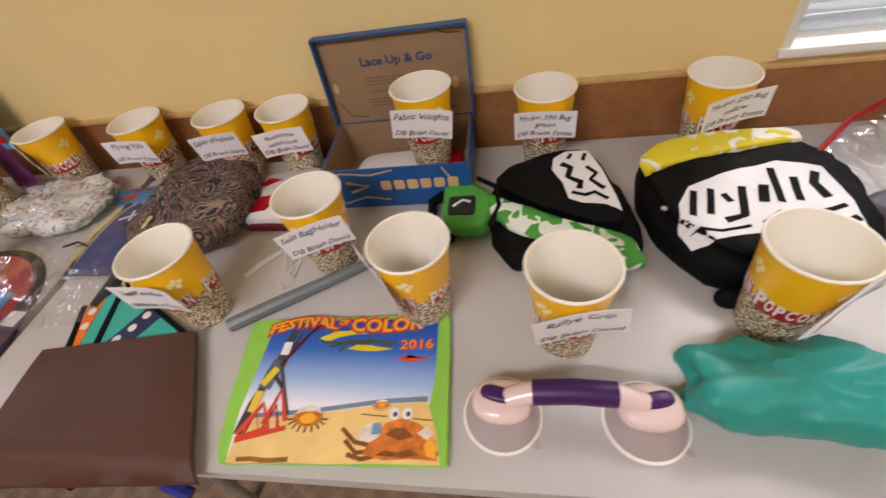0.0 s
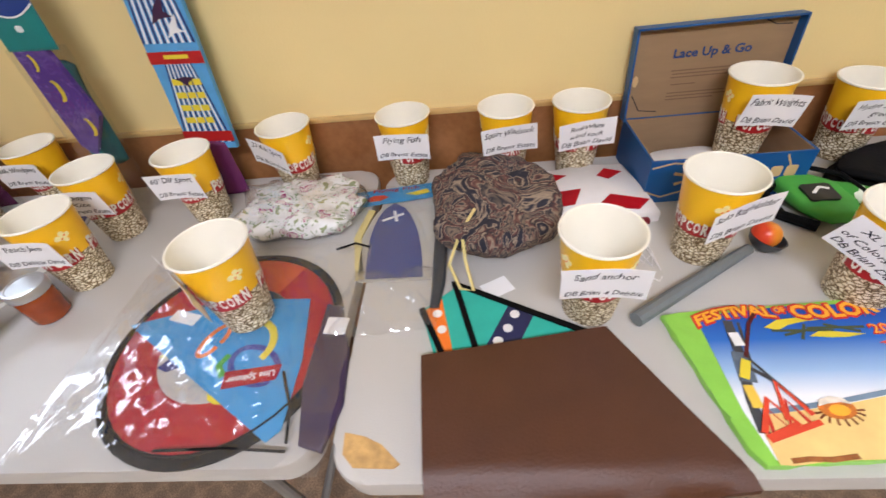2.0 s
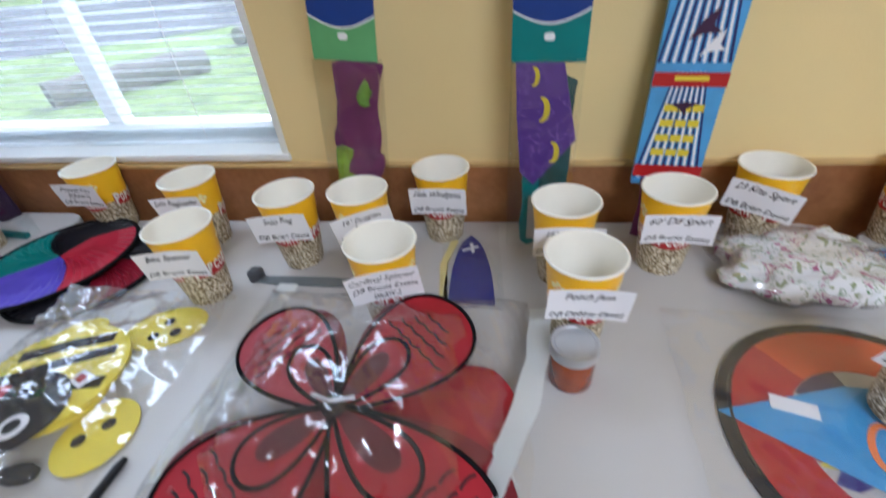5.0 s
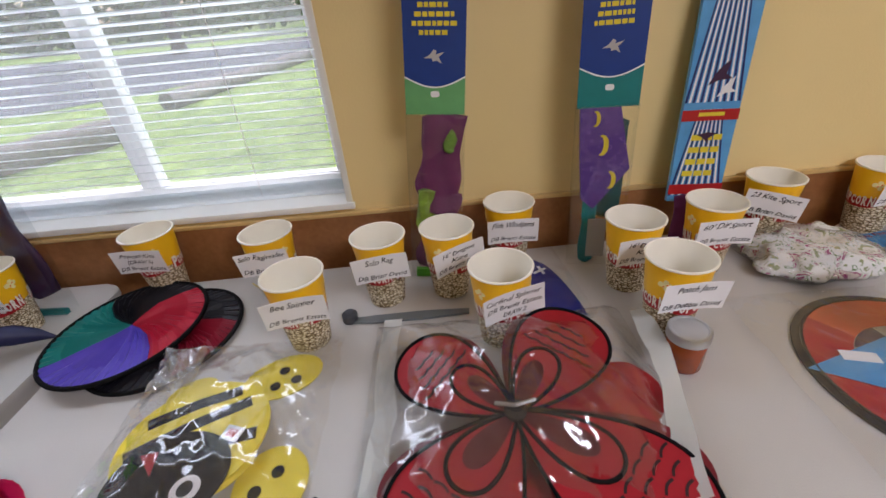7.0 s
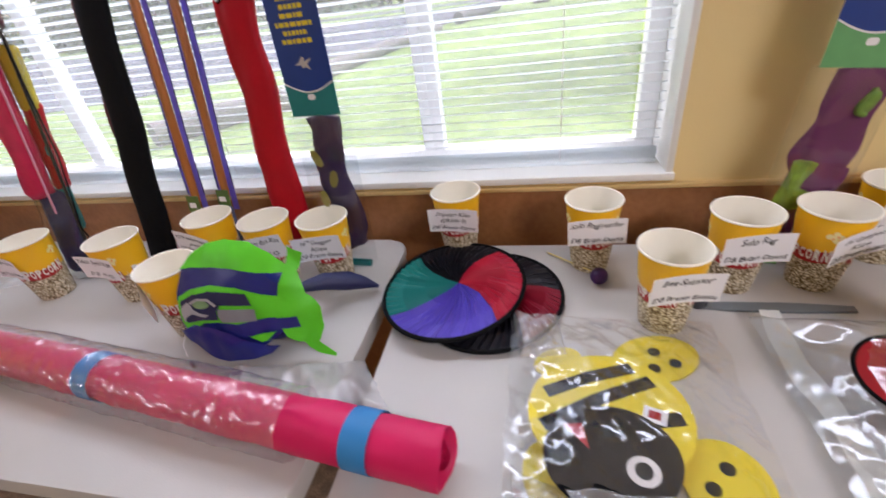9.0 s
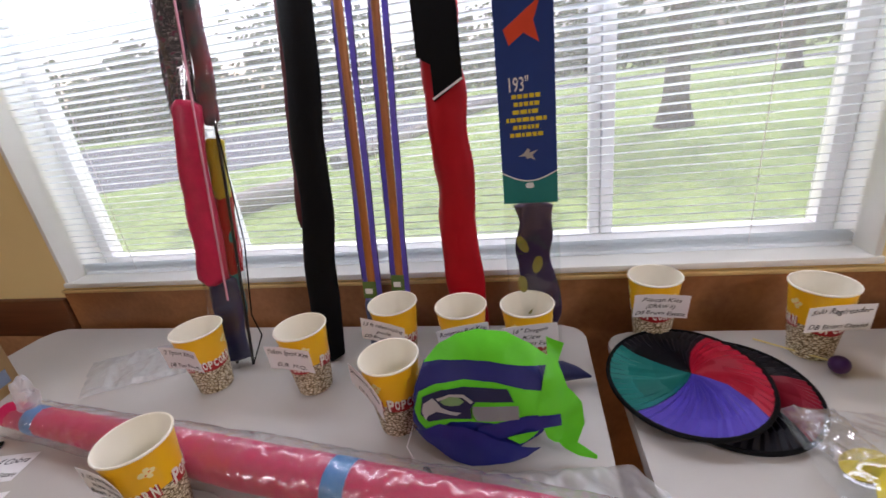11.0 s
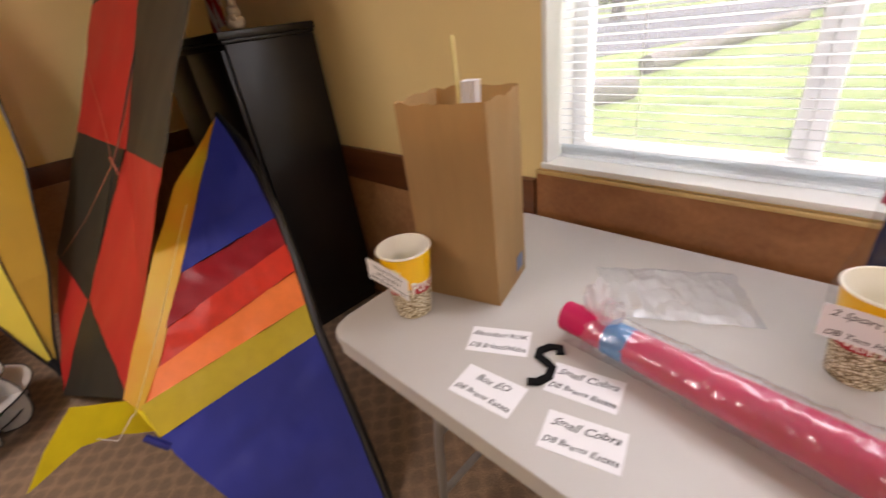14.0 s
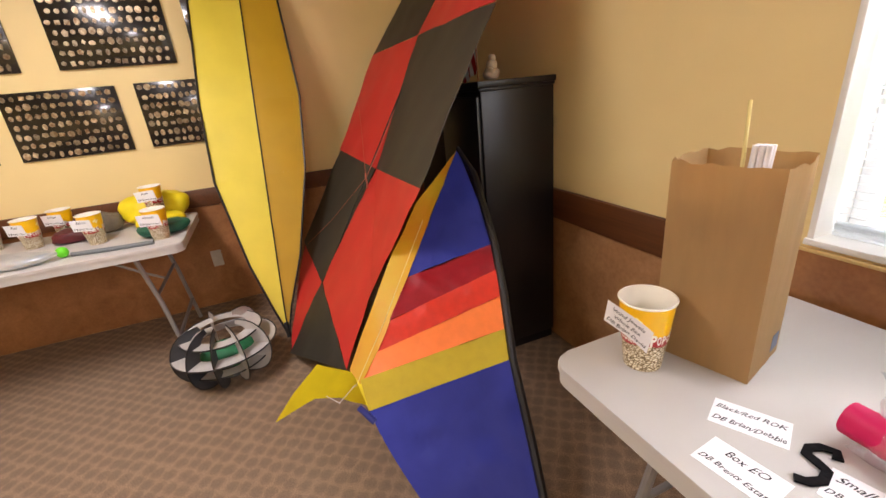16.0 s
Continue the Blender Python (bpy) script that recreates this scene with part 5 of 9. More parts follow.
# suction grab bar, pink and purple
t = thing("suction_grip", at(0.10, 0.48, TOP), "pink and purple suction-cup grab handle", "grip")
for cx, cy in ((0.012, 0.476), (0.196, 0.478)):
    part("suction_cup", lathe([(0, 0), (0.050, 0.0), (0.052, 0.004), (0.044, 0.012), (0.036, 0.024), (0.030, 0.032), (0, 0.036)], 36, cx=cx, cy=cy, cz=TOP + 0.0005), CLEAR_RUBBER, t, "milky pink suction cup")
    part("cup_rim", tube([(cx + 0.052 * math.cos(radians(q)), cy + 0.052 * math.sin(radians(q)), TOP + 0.003) for q in range(0, 360, 10)], 0.0028, 6, closed=True), LETTER_WHITE, t, "pale cup rim")
    part("cap", pillow(at(cx, cy + 0.004, TOP + 0.020, 0), 0.040, 0.030, 0.030, 0.02, 5, 2.4, 28, 10), PINK_PLASTIC, t)
    s = -1 if cx < 0.1 else 1
    part("lever", pillow(at(cx + s * 0.006, cy + 0.008, TOP + 0.042, s * 14), 0.022, 0.011, 0.013, 0.02, 5, 2.6, 24, 8), PURPLE_RUBBER, t, "purple release lever")
    part("pull_tab", prism(ellipse(cx + 0.040, cy - 0.034, 0.012, 0.005, -40, 14), TOP + 0.001, TOP + 0.004), CLEAR_RUBBER, t)
bar = [(0.020, 0.482, TOP + 0.040), (0.050, 0.488, TOP + 0.050), (0.104, 0.490, TOP + 0.054), (0.158, 0.490, TOP + 0.050), (0.190, 0.484, TOP + 0.040)]
part("bar", tube(bar, [0.016, 0.0145, 0.014, 0.0145, 0.016], 14), PINK_PLASTIC, t)
part("sleeve", tube([(0.052, 0.4885, TOP + 0.0505), (0.104, 0.490, TOP + 0.0545), (0.156, 0.490, TOP + 0.0505)], 0.0165, 16), PURPLE_RUBBER, t, "purple rubber hand sleeve")

solo("stuff_sack", pillow(at(0.37, 0.512, TOP, -4), 0.135, 0.058, 0.078, 0.24, 17, 3.0, 72, 24, 3), TEAL, "teal nylon stuff sack, loosely filled", "bag", origin=(0.37, 0.512, TOP))

# green and black bag
t = thing("sling_bag", at(0.1, 0.86, TOP), "black and green floral nylon bag with a lime patch", "bag", "nylon bags")
SOFT = []
piece = soften(prism([(0.0, 0.96), (0.06, 1.0), (0.19, 1.03), (0.235, 0.90), (0.25, 0.77), (0.235, 0.715), (0.14, 0.735), (0.02, 0.72), (-0.02, 0.80), (-0.04, 0.89)], TOP + 0.001, TOP + 0.040, bevel=0.016), 0.007, 20, 0.03, 4, 0)
SOFT.append(BVHTree.FromBMesh(piece))
part("body", piece, BLACK, t, smooth=120)
dome = lambda x, y: 0.018 * max(0, 1 - ((x - 0.12) / 0.16) ** 2 - ((y - 0.9) / 0.17) ** 2)
piece = soften(prism([(-0.02, 0.915), (0.02, 0.965), (0.10, 0.995), (0.175, 1.005), (0.205, 0.90), (0.222, 0.785), (0.15, 0.795), (0.06, 0.845)], TOP + 0.040, TOP + 0.058, bevel=0.008, lift=dome), 0.005, 20, 0.03, 3, 4)
SOFT.append(BVHTree.FromBMesh(piece))
part("flap", piece, BLACK, t, smooth=120)
piece = soften(prism([(-0.032, 0.905), (0.02, 0.866), (0.10, 0.812), (0.19, 0.782), (0.226, 0.770), (0.240, 0.705), (0.205, 0.695), (0.10, 0.745), (0.02, 0.79), (-0.022, 0.842)], TOP + 0.030, TOP + 0.052, bevel=0.008), 0.004, 20, 0.03, 2, 7)
SOFT.append(BVHTree.FromBMesh(piece))
part("floral_band", piece, GREEN_FLORAL, t, "green and white floral band", smooth=120)
piece = soften(prism([(-0.118, 0.945), (-0.10, 0.955), (-0.05, 0.938), (-0.012, 0.90), (-0.004, 0.85), (-0.02, 0.80), (-0.085, 0.797), (-0.112, 0.84)], TOP + 0.012, TOP + 0.046, bevel=0.010), 0.003, 20, 0.03, 2, 10)
SOFT.append(BVHTree.FromBMesh(piece))
part("patch", piece, GREEN_FABRIC, t, "lime green end patch", smooth=120)
part("badge", drape(prism(rounded(-0.098, -0.046, 0.832, 0.882, 0.008), TOP + 0.046, TOP + 0.050), SOFT, 0.001), BLACK_PLASTIC, t, "black rubber badge")
part("badge_mark", drape(path_strip([(-0.088, 0.850), (-0.070, 0.868), (-0.055, 0.862)], 0.006, TOP + 0.050, TOP + 0.0512), SOFT, 0.006), WHITE_INK, t, "white mark")
part("strap", tube([(-0.10, 0.93, TOP + 0.03), (-0.14, 0.90, TOP + 0.02), (-0.135, 0.84, TOP + 0.012), (-0.09, 0.80, TOP + 0.012)], 0.010, 8), BLACK, t)
part("piping", tube([(-0.046, 0.936, TOP + 0.05), (-0.008, 0.905, TOP + 0.052), (0.0, 0.85, TOP + 0.05), (-0.016, 0.803, TOP + 0.046)], 0.005, 7), BLACK, t)
lg = [(0.105, 0.965), (0.13, 0.985), (0.172, 0.988), (0.19, 0.93), (0.205, 0.86), (0.212, 0.815), (0.185, 0.83), (0.15, 0.832), (0.125, 0.845), (0.118, 0.89), (0.10, 0.925)]
part("logo", drape(prism(lg, TOP + 0.0765, TOP + 0.0775), SOFT, 0.0008), WHITE_INK, t, "white plain logo shape", smooth=0)
for pts, wd in (([(0.140, 0.976), (0.132, 0.958)], 0.007), ([(0.166, 0.976), (0.160, 0.955)], 0.007), ([(0.118, 0.942), (0.135, 0.930), (0.128, 0.905), (0.150, 0.890), (0.146, 0.872)], 0.012),
                ([(0.165, 0.935), (0.180, 0.912), (0.168, 0.895), (0.190, 0.872)], 0.008), ([(0.132, 0.862), (0.155, 0.852), (0.172, 0.862), (0.192, 0.842)], 0.008)):
    part("logo_wave", drape(path_strip(pts, wd, TOP + 0.0776, TOP + 0.0784), SOFT, 0.0022), BLACK, t, smooth=0)

# yellow and black bag
t = thing("sling_bag", at(0.42, 0.85, TOP), "black nylon bag with a yellow floral band and white logo", "bag", "nylon bags")
SOFT = []
piece = soften(prism([(0.255, 0.945), (0.30, 0.985), (0.42, 1.0), (0.56, 1.01), (0.60, 0.90), (0.585, 0.76), (0.53, 0.70), (0.42, 0.68), (0.335, 0.672), (0.27, 0.75), (0.245, 0.85)], TOP + 0.001, TOP + 0.072, bevel=0.026), 0.007, 20, 0.03, 4, 25)
SOFT.append(BVHTree.FromBMesh(piece))
part("body", piece, BLACK, t, smooth=120)
bulge = lambda x, y: 0.014 * max(0, 1 - ((x - 0.42) / 0.2) ** 2 - ((y - 0.84) / 0.18) ** 2)
piece = soften(prism([(0.27, 0.93), (0.40, 0.965), (0.545, 0.975), (0.575, 0.89), (0.56, 0.77), (0.51, 0.715), (0.42, 0.70), (0.345, 0.70), (0.285, 0.77), (0.263, 0.85)], TOP + 0.066, TOP + 0.078, bevel=0.006, lift=bulge), 0.006, 20, 0.03, 3, 29)
SOFT.append(BVHTree.FromBMesh(piece))
part("panel", piece, BLACK, t, smooth=120)
piece = soften(prism([(0.25, 0.93), (0.285, 0.972), (0.40, 0.995), (0.53, 1.0), (0.545, 0.962), (0.40, 0.935), (0.30, 0.905), (0.256, 0.885)], TOP + 0.066, TOP + 0.092, bevel=0.007), 0.004, 20, 0.03, 2, 32)
SOFT.append(BVHTree.FromBMesh(piece))
part("floral_band", piece, YELLOW_FLORAL, t, "yellow and white floral band", smooth=120)
lg = [(0.285, 0.752), (0.292, 0.80), (0.318, 0.845), (0.37, 0.872), (0.43, 0.89), (0.47, 0.905), (0.53, 0.885), (0.535, 0.80), (0.528, 0.725), (0.46, 0.722), (0.40, 0.735), (0.34, 0.728), (0.30, 0.725)]
part("logo", drape(prism(lg, TOP + 0.0945, TOP + 0.0955), SOFT, 0.0008), WHITE_INK, t, "white plain logo shape", smooth=0)
for k, (pts, wd) in enumerate((([(0.322, 0.832), (0.306, 0.772)], 0.011), ([(0.350, 0.838), (0.334, 0.778)], 0.011), ([(0.398, 0.842), (0.380, 0.772), (0.352, 0.764)], 0.012), ([(0.366, 0.826), (0.372, 0.806)], 0.010),
                               ([(0.428, 0.840), (0.416, 0.800)], 0.014), ([(0.452, 0.882), (0.440, 0.798)], 0.011), ([(0.476, 0.856), (0.466, 0.800)], 0.011), ([(0.512, 0.868), (0.498, 0.838), (0.506, 0.806)], 0.013),
                               ([(0.300, 0.748), (0.340, 0.742), (0.380, 0.748)], 0.005), ([(0.400, 0.752), (0.430, 0.775), (0.470, 0.770), (0.520, 0.786)], 0.008), ([(0.410, 0.744), (0.455, 0.752), (0.500, 0.748), (0.526, 0.760)], 0.012))):
    part("logo_stroke", drape(path_strip(pts, wd, TOP + 0.0956, TOP + 0.0962 + 0.00005 * k), SOFT, 0.0022), BLACK, t, smooth=0)
part("toggle", pillow(at(0.36, 0.668, TOP, 10), 0.034, 0.016, 0.03, 0.06, 12), BLACK, t)
part("snap", lathe([(0, 0.0), (0.005, 0.0), (0.005, 0.002), (0, 0.003)], 14, cx=0.272, cy=0.80, cz=TOP + 0.077), LID_METAL, t, "metal snap")

# clear zip bag at the table's end
t = thing("zip_bag", at(0.68, 1.0, TOP), "clear plastic zip bag with a red seal and dark contents", "bag")
part("contents", pillow(at(0.655, 0.86, TOP, 20), 0.05, 0.03, 0.028, 0.2, 14), DARK_PURPLE, t)
sheet = film(quad((0.60, 0.80), (0.86, 0.90), (0.76, 1.095), (0.565, 0.955)), TOP + 0.004, 0.010, 34, 34, 5)
for v in sheet.verts:
    v.co.z += 0.06 * min(1.0, max(0.0, ((0.62 - v.co.x) * 0.5 + (v.co.y - 0.80) * 0.86) / 0.17))
part("film", sheet, CLEAR, t, smooth=80)
part("seal", tube([(0.561, 0.95, TOP + 0.062), (0.649, 1.040, TOP + 0.068), (0.745, 1.10, TOP + 0.07)], 0.005, 8), RED, t, "red zip seal")

# open shoe box with its lid standing up
t = thing("shoe_box", at(-0.215, 1.006, TOP, 1.5), "open blue shoe box with upright kraft-lined lid", "box")
W, D, Hh = 0.154, 0.094, 0.100
for nm, a in (("front", (-W, W, -D, -D + 0.004, 0.001, Hh)), ("back", (-W, W, D - 0.004, D, 0.001, Hh)), ("side", (-W, -W + 0.004, -D + 0.0045, D - 0.0045, 0.001, Hh)), ("side", (W - 0.004, W, -D + 0.0045, D - 0.0045, 0.001, Hh))):
    part(nm, box(bmesh.new(), *a, m=at(0, 0.005, 0)), BOX_BLUE, t, local=True, smooth=0)
for a in ((-W + 0.0045, W - 0.0045, -D + 0.0045, -D + 0.006, 0.004, Hh - 0.001), (-W + 0.0045, W - 0.0045, D - 0.006, D - 0.0045, 0.004, Hh - 0.001), (-W + 0.0045, -W + 0.006, -D + 0.007, D - 0.007, 0.004, Hh - 0.001), (W - 0.006, W - 0.0045, -D + 0.007, D - 0.007, 0.004, Hh - 0.001)):
    part("lining", box(bmesh.new(), *a, m=at(0, 0.005, 0)), KRAFT, t, "kraft inside", local=True, smooth=0)
part("bottom", box(bmesh.new(), -W + 0.0045, W - 0.0045, -D + 0.005, D - 0.005, 0.001, 0.0035, m=at(0, 0.005, 0)), KRAFT, t, local=True, smooth=0)
lid = Matrix.Translation((0, 0.102, Hh)) @ Matrix.Rotation(radians(-4), 4, "X")
part("lid", box(bmesh.new(), -W - 0.002, W + 0.002, 0.0, 0.004, -0.02, 0.185, m=lid), KRAFT, t, "kraft-lined lid standing upright", local=True, smooth=0)
for a in ((-W - 0.0065, -W - 0.0025, -0.022, 0.005, 0.0, 0.189), (W + 0.0025, W + 0.0065, -0.022, 0.005, 0.0, 0.189), (-W - 0.0065, W + 0.0065, -0.022, 0.005, 0.1855, 0.1895)):
    part("lid_rim", box(bmesh.new(), *a, m=lid), BOX_BLUE, t, "blue lid rim", local=True, smooth=0)
face = lid @ Matrix.Translation((0, -0.0008, 0)) @ Matrix.Rotation(radians(90), 4, "X")
part("slogan", merge(bmesh.new(), stretch_to(lettering("Lace Up & Go", 0.03, thin=0.0009), w=0.155, h=0.024), face @ Matrix.Translation((0.005, 0.128, 0))), mat("blue_slogan_ink", rgb(30, 62, 116), 0.6), t, "blue printed slogan", local=True, smooth=0)
for k, (y, w2, x) in enumerate(((0.095, 0.14, 0), (0.088, 0.11, -0.012), (0.081, 0.13, -0.004), (0.066, 0.05, -0.04), (0.048, 0.12, -0.01), (0.041, 0.13, -0.005), (0.034, 0.10, -0.02))):
    part("print_line", merge(bmesh.new(), prism([(-w2 / 2, 0), (w2 / 2, 0), (w2 / 2, 0.0022), (-w2 / 2, 0.0022)], 0, 0.0002), face @ Matrix.Translation((x, y, 0))), mat("faint_print", rgb(120, 92, 66), 0.7), t, "line of small unreadable print", local=True, smooth=0)
part("finger_hole", merge(bmesh.new(), prism(ellipse(0, 0, 0.008, 0.013, 0, 18), 0, 0.0003), face @ Matrix.Translation((W - 0.03, 0.07, 0))), KRAFT_LIGHT, t, "oval finger notch", local=True, smooth=0)
part("finger_hole", merge(bmesh.new(), prism(ellipse(0, 0, 0.006, 0.012, 0, 18), 0, 0.0003), face @ Matrix.Translation((-W + 0.012, 0.08, 0))), KRAFT_LIGHT, t, "oval finger notch", local=True, smooth=0)
for pts in ([(-W + 0.01, 0.05), (-W + 0.03, 0.015), (-W + 0.07, 0.01)], [(W - 0.06, 0.180), (W - 0.04, 0.170), (W - 0.008, 0.168)], [(W - 0.10, 0.012), (W - 0.05, 0.018), (W - 0.03, 0.014)]):
    part("lace_print", merge(bmesh.new(), path_strip(pts, 0.0022, 0, 0.0002), face), mat("dark_lace_print", rgb(52, 44, 40), 0.7), t, "drawn shoe lace", local=True, smooth=0)
fr = Matrix.Translation((0, -D + 0.0046, 0)) @ Matrix.Rotation(radians(90), 4, "X")
for k in range(6):
    part("logo_bar", merge(bmesh.new(), prism(rounded(-0.012, 0.010, -0.012, 0.012, 0.005, 4), 0, 0.0005), fr @ Matrix.Translation((-0.02 + 0.028 * k, 0.058, 0))), KRAFT_LIGHT, t, "tan plain logo shape", local=True, smooth=0)
part("logo_mark", merge(bmesh.new(), path_strip([(-0.105, 0.070), (-0.06, 0.058), (-0.10, 0.044)], 0.007, 0, 0.0005), fr), KRAFT_LIGHT, t, "tan chevron mark", local=True, smooth=0)
for pts in ([(-0.155, 0.03), (-0.12, 0.015), (-0.07, 0.030), (-0.02, 0.02)], [(-0.15, 0.085), (-0.11, 0.094), (-0.05, 0.086), (0.0, 0.096)], [(0.10, 0.095), (0.125, 0.05), (0.15, 0.012)]):
    part("swirl_print", merge(bmesh.new(), path_strip(pts, 0.0035, 0, 0.0005), fr), KRAFT_LIGHT, t, "tan swirl print", local=True, smooth=0)
solo("fabric_weight", pillow(at(-0.235, 1.0, TOP + 0.005, 4), 0.095, 0.075, 0.036, 0.08, 12, 3.2), WHITE_CLOTH, "white cloth weights in the shoe box", "weights", origin=(-0.235, 1.0, TOP + 0.005))
solo("fabric_weight", pillow(at(-0.135, 1.02, TOP + 0.005, 4), 0.05, 0.06, 0.036, 0.05, 12, 3.2), RED, "red cloth weight in the shoe box", "weights", origin=(-0.135, 1.02, TOP + 0.005))

# red and white folded windsock
t = thing("folded_windsock", at(-0.455, 0.95, TOP), "folded white windsock with red diamonds", "windsock")
C = quad((-0.552, 0.858), (-0.352, 0.852), (-0.372, 1.03), (-0.572, 1.02))
uv = lambda pts: [C(u, v) for u, v in pts]
part("cloth", prism(uv([(0, 0), (0.3, 0.02), (0.6, -0.02), (1, 0), (0.98, 0.4), (0.96, 1.0), (0.5, 1.03), (0.05, 0.98), (0.0, 0.5)]), TOP + 0.001, TOP + 0.030, bevel=0.009), WHITE_CLOTH, t, smooth=60)
for pts in ([(0.0, 0.42), (0.36, 0.48), (0.22, 0.16), (0.0, 0.10)], [(0.42, 0.10), (0.62, 0.34), (0.96, 0.20), (0.80, 0.02)], [(0.03, 0.70), (0.12, 0.85), (0.28, 0.80), (0.1, 0.66)], [(0.60, 0.75), (0.72, 0.9), (0.88, 0.8), (0.7, 0.66)]):
    part("diamond", prism(uv(pts), TOP + 0.0302, TOP + 0.0312), RED, t, "red diamond", smooth=0)
part("edge_strip", prism(uv([(0.02, -0.06), (0.9, -0.05), (0.9, 0.03), (0.02, 0.03)]), TOP + 0.001, TOP + 0.014, bevel=0.004), DARK_RED, t)
for k in range(3):
    part("bridle_line", tube([(-0.43 + 0.012 * k, 0.85, TOP + 0.006), (-0.44 + 0.02 * k, 0.79, TOP + 0.003), (-0.415 + 0.012 * k, 0.735 - 0.01 * k, TOP + 0.003), (-0.392, 0.76, TOP + 0.003), (-0.40, 0.84, TOP + 0.005)], 0.0011, 5), WHITE_CLOTH, t)

t = thing("loose_ribbon", at(-0.479, 0.752, TOP), "white ribbon end and clear cord loops of a windsock", "ribbon")
part("ribbon", path_strip([(-0.499, 0.721), (-0.479, 0.752), (-0.444, 0.787)], 0.012, TOP + 0.001, TOP + 0.003), WHITE_CLOTH, t)
for loop in ([(-0.446, 0.805), (-0.413, 0.818), (-0.399, 0.797), (-0.417, 0.778), (-0.434, 0.793)], [(-0.420, 0.704), (-0.402, 0.688), (-0.395, 0.699)]):
    part("cord", tube([(x, y, TOP + 0.004) for x, y in loop], 0.0012, 6), WHITE_CLOTH, t)

# paisley drawstring bag
t = thing("drawstring_bag", at(-0.67, 0.9, TOP), "dark paisley cotton drawstring bag, full", "bag")
part("sack", pillow(at(-0.675, 0.900, TOP, 4), 0.132, 0.160, 0.088, 0.15, 15, 2.6, 72, 22, 2), PAISLEY, t, smooth=90)
part("drawstring", tube([(-0.715, 0.815, TOP + 0.085), (-0.745, 0.77, TOP + 0.062), (-0.765, 0.725, TOP + 0.03), (-0.745, 0.68, TOP + 0.012), (-0.722, 0.675, TOP + 0.012), (-0.735, 0.72, TOP + 0.045), (-0.74, 0.77, TOP + 0.064)], 0.0032, 8), CREAM_CORD, t, "cream cord")
part("tag", box(bmesh.new(), -0.028, 0.024, -0.018, 0.02, 0.0008, 0.0014, m=at(-0.678, 0.69, TOP, 28)), CARD, t, "white paper tag", smooth=0)

# grey scoop with an orange ball
t = thing("ball_scoop", at(-0.32, 0.69, TOP), "grey plastic ball launcher lying on the table", "ball launcher")
part("handle", tube([(-0.468, 0.601, TOP + 0.013), (-0.40, 0.645, TOP + 0.013), (-0.30, 0.708, TOP + 0.013), (-0.235, 0.748, TOP + 0.014)], [0.0125, 0.013, 0.011, 0.010], 10), GREY_PLASTIC, t)
cupb = lathe([(0.003, 0.0), (0.016, 0.003), (0.026, 0.012), (0.031, 0.026), (0.029, 0.026), (0.022, 0.012), (0.010, 0.006), (0.003, 0.005)], 24)
part("scoop", merge(bmesh.new(), cupb, Matrix.Translation((-0.205, 0.762, TOP + 0.003)) @ Matrix.Rotation(radians(12), 4, "Y")), DARK_GREY, t)
ball = bmesh.new()
bmesh.ops.create_uvsphere(ball, u_segments=24, v_segments=14, radius=0.024, matrix=Matrix.Translation((-0.205, 0.764, TOP + 0.032)))
solo("ball", ball, graded("orange_red_ball", [(0.3, rgb(226, 70, 40)), (0.6, rgb(240, 150, 40))], "X", -0.024, 0.024, 0.35), "orange and red ball in the scoop", "ball", smooth=180, origin=(-0.205, 0.764, TOP + 0.010))

# brown folio and the kite bag under it
t = thing("kite_bag", at(-0.7, 0.6, TOP), "aqua, orange and navy kite bag with black edging", "kite bag")
part("panel", prism([(-0.812, 0.636), (-0.752, 0.690), (-0.545, 0.578), (-0.60, 0.48), (-0.76, 0.46)], TOP + 0.001, TOP + 0.008), AQUA, t, smooth=0)
part("orange_stripe", prism([(-0.805, 0.636), (-0.778, 0.662), (-0.752, 0.53), (-0.775, 0.53)], TOP + 0.0082, TOP + 0.0092), ORANGE, t, smooth=0)
part("navy_stripe", prism([(-0.665, 0.640), (-0.625, 0.618), (-0.665, 0.54), (-0.715, 0.54)], TOP + 0.0082, TOP + 0.0092), NAVY, t, smooth=0)
for x, y in ((-0.784, 0.628), (-0.775, 0.595), (-0.655, 0.622), (-0.668, 0.594), (-0.685, 0.570)):
    part("dot", prism(ellipse(x, y, 0.008, 0.008, 0, 16), TOP + 0.0093, TOP + 0.0101), WHITE_CLOTH, t, "white dot", smooth=0)
for pts in ([(-0.812, 0.640), (-0.765, 0.53)], [(-0.757, 0.700), (-0.72, 0.555)], [(-0.75, 0.692), (-0.545, 0.582)]):
    part("edging", path_strip(pts, 0.010, TOP + 0.001, TOP + 0.0115), BLACK, t, smooth=0)
C = quad((-0.785, 0.325), (-0.398, 0.356), (-0.520, 0.582), (-0.803, 0.536))
t = thing("folio", at(-0.63, 0.45, TOP + 0.012), "dark brown leatherette folio hanging over the table edge", "folio")
bm = bmesh.new()
n = 16
g = []
for s in (0, 1):
    rows = []
    for j in range(n + 1):
        row = []
        for i in range(n + 1):
            x, y = C(i / n, j / n)
            droop = -max(0.0, 0.372 + 0.01 * (x + 0.6) - y) * (0.75 + 0.5 * noise.noise(Vector((x * 9, 0, 3))))
            row.append(bm.verts.new((x, y, TOP + 0.013 + s * 0.012 + droop + 0.004 * noise.noise(Vector((x * 9, y * 9, 1))))))
        rows.append(row)
    g.append(rows)
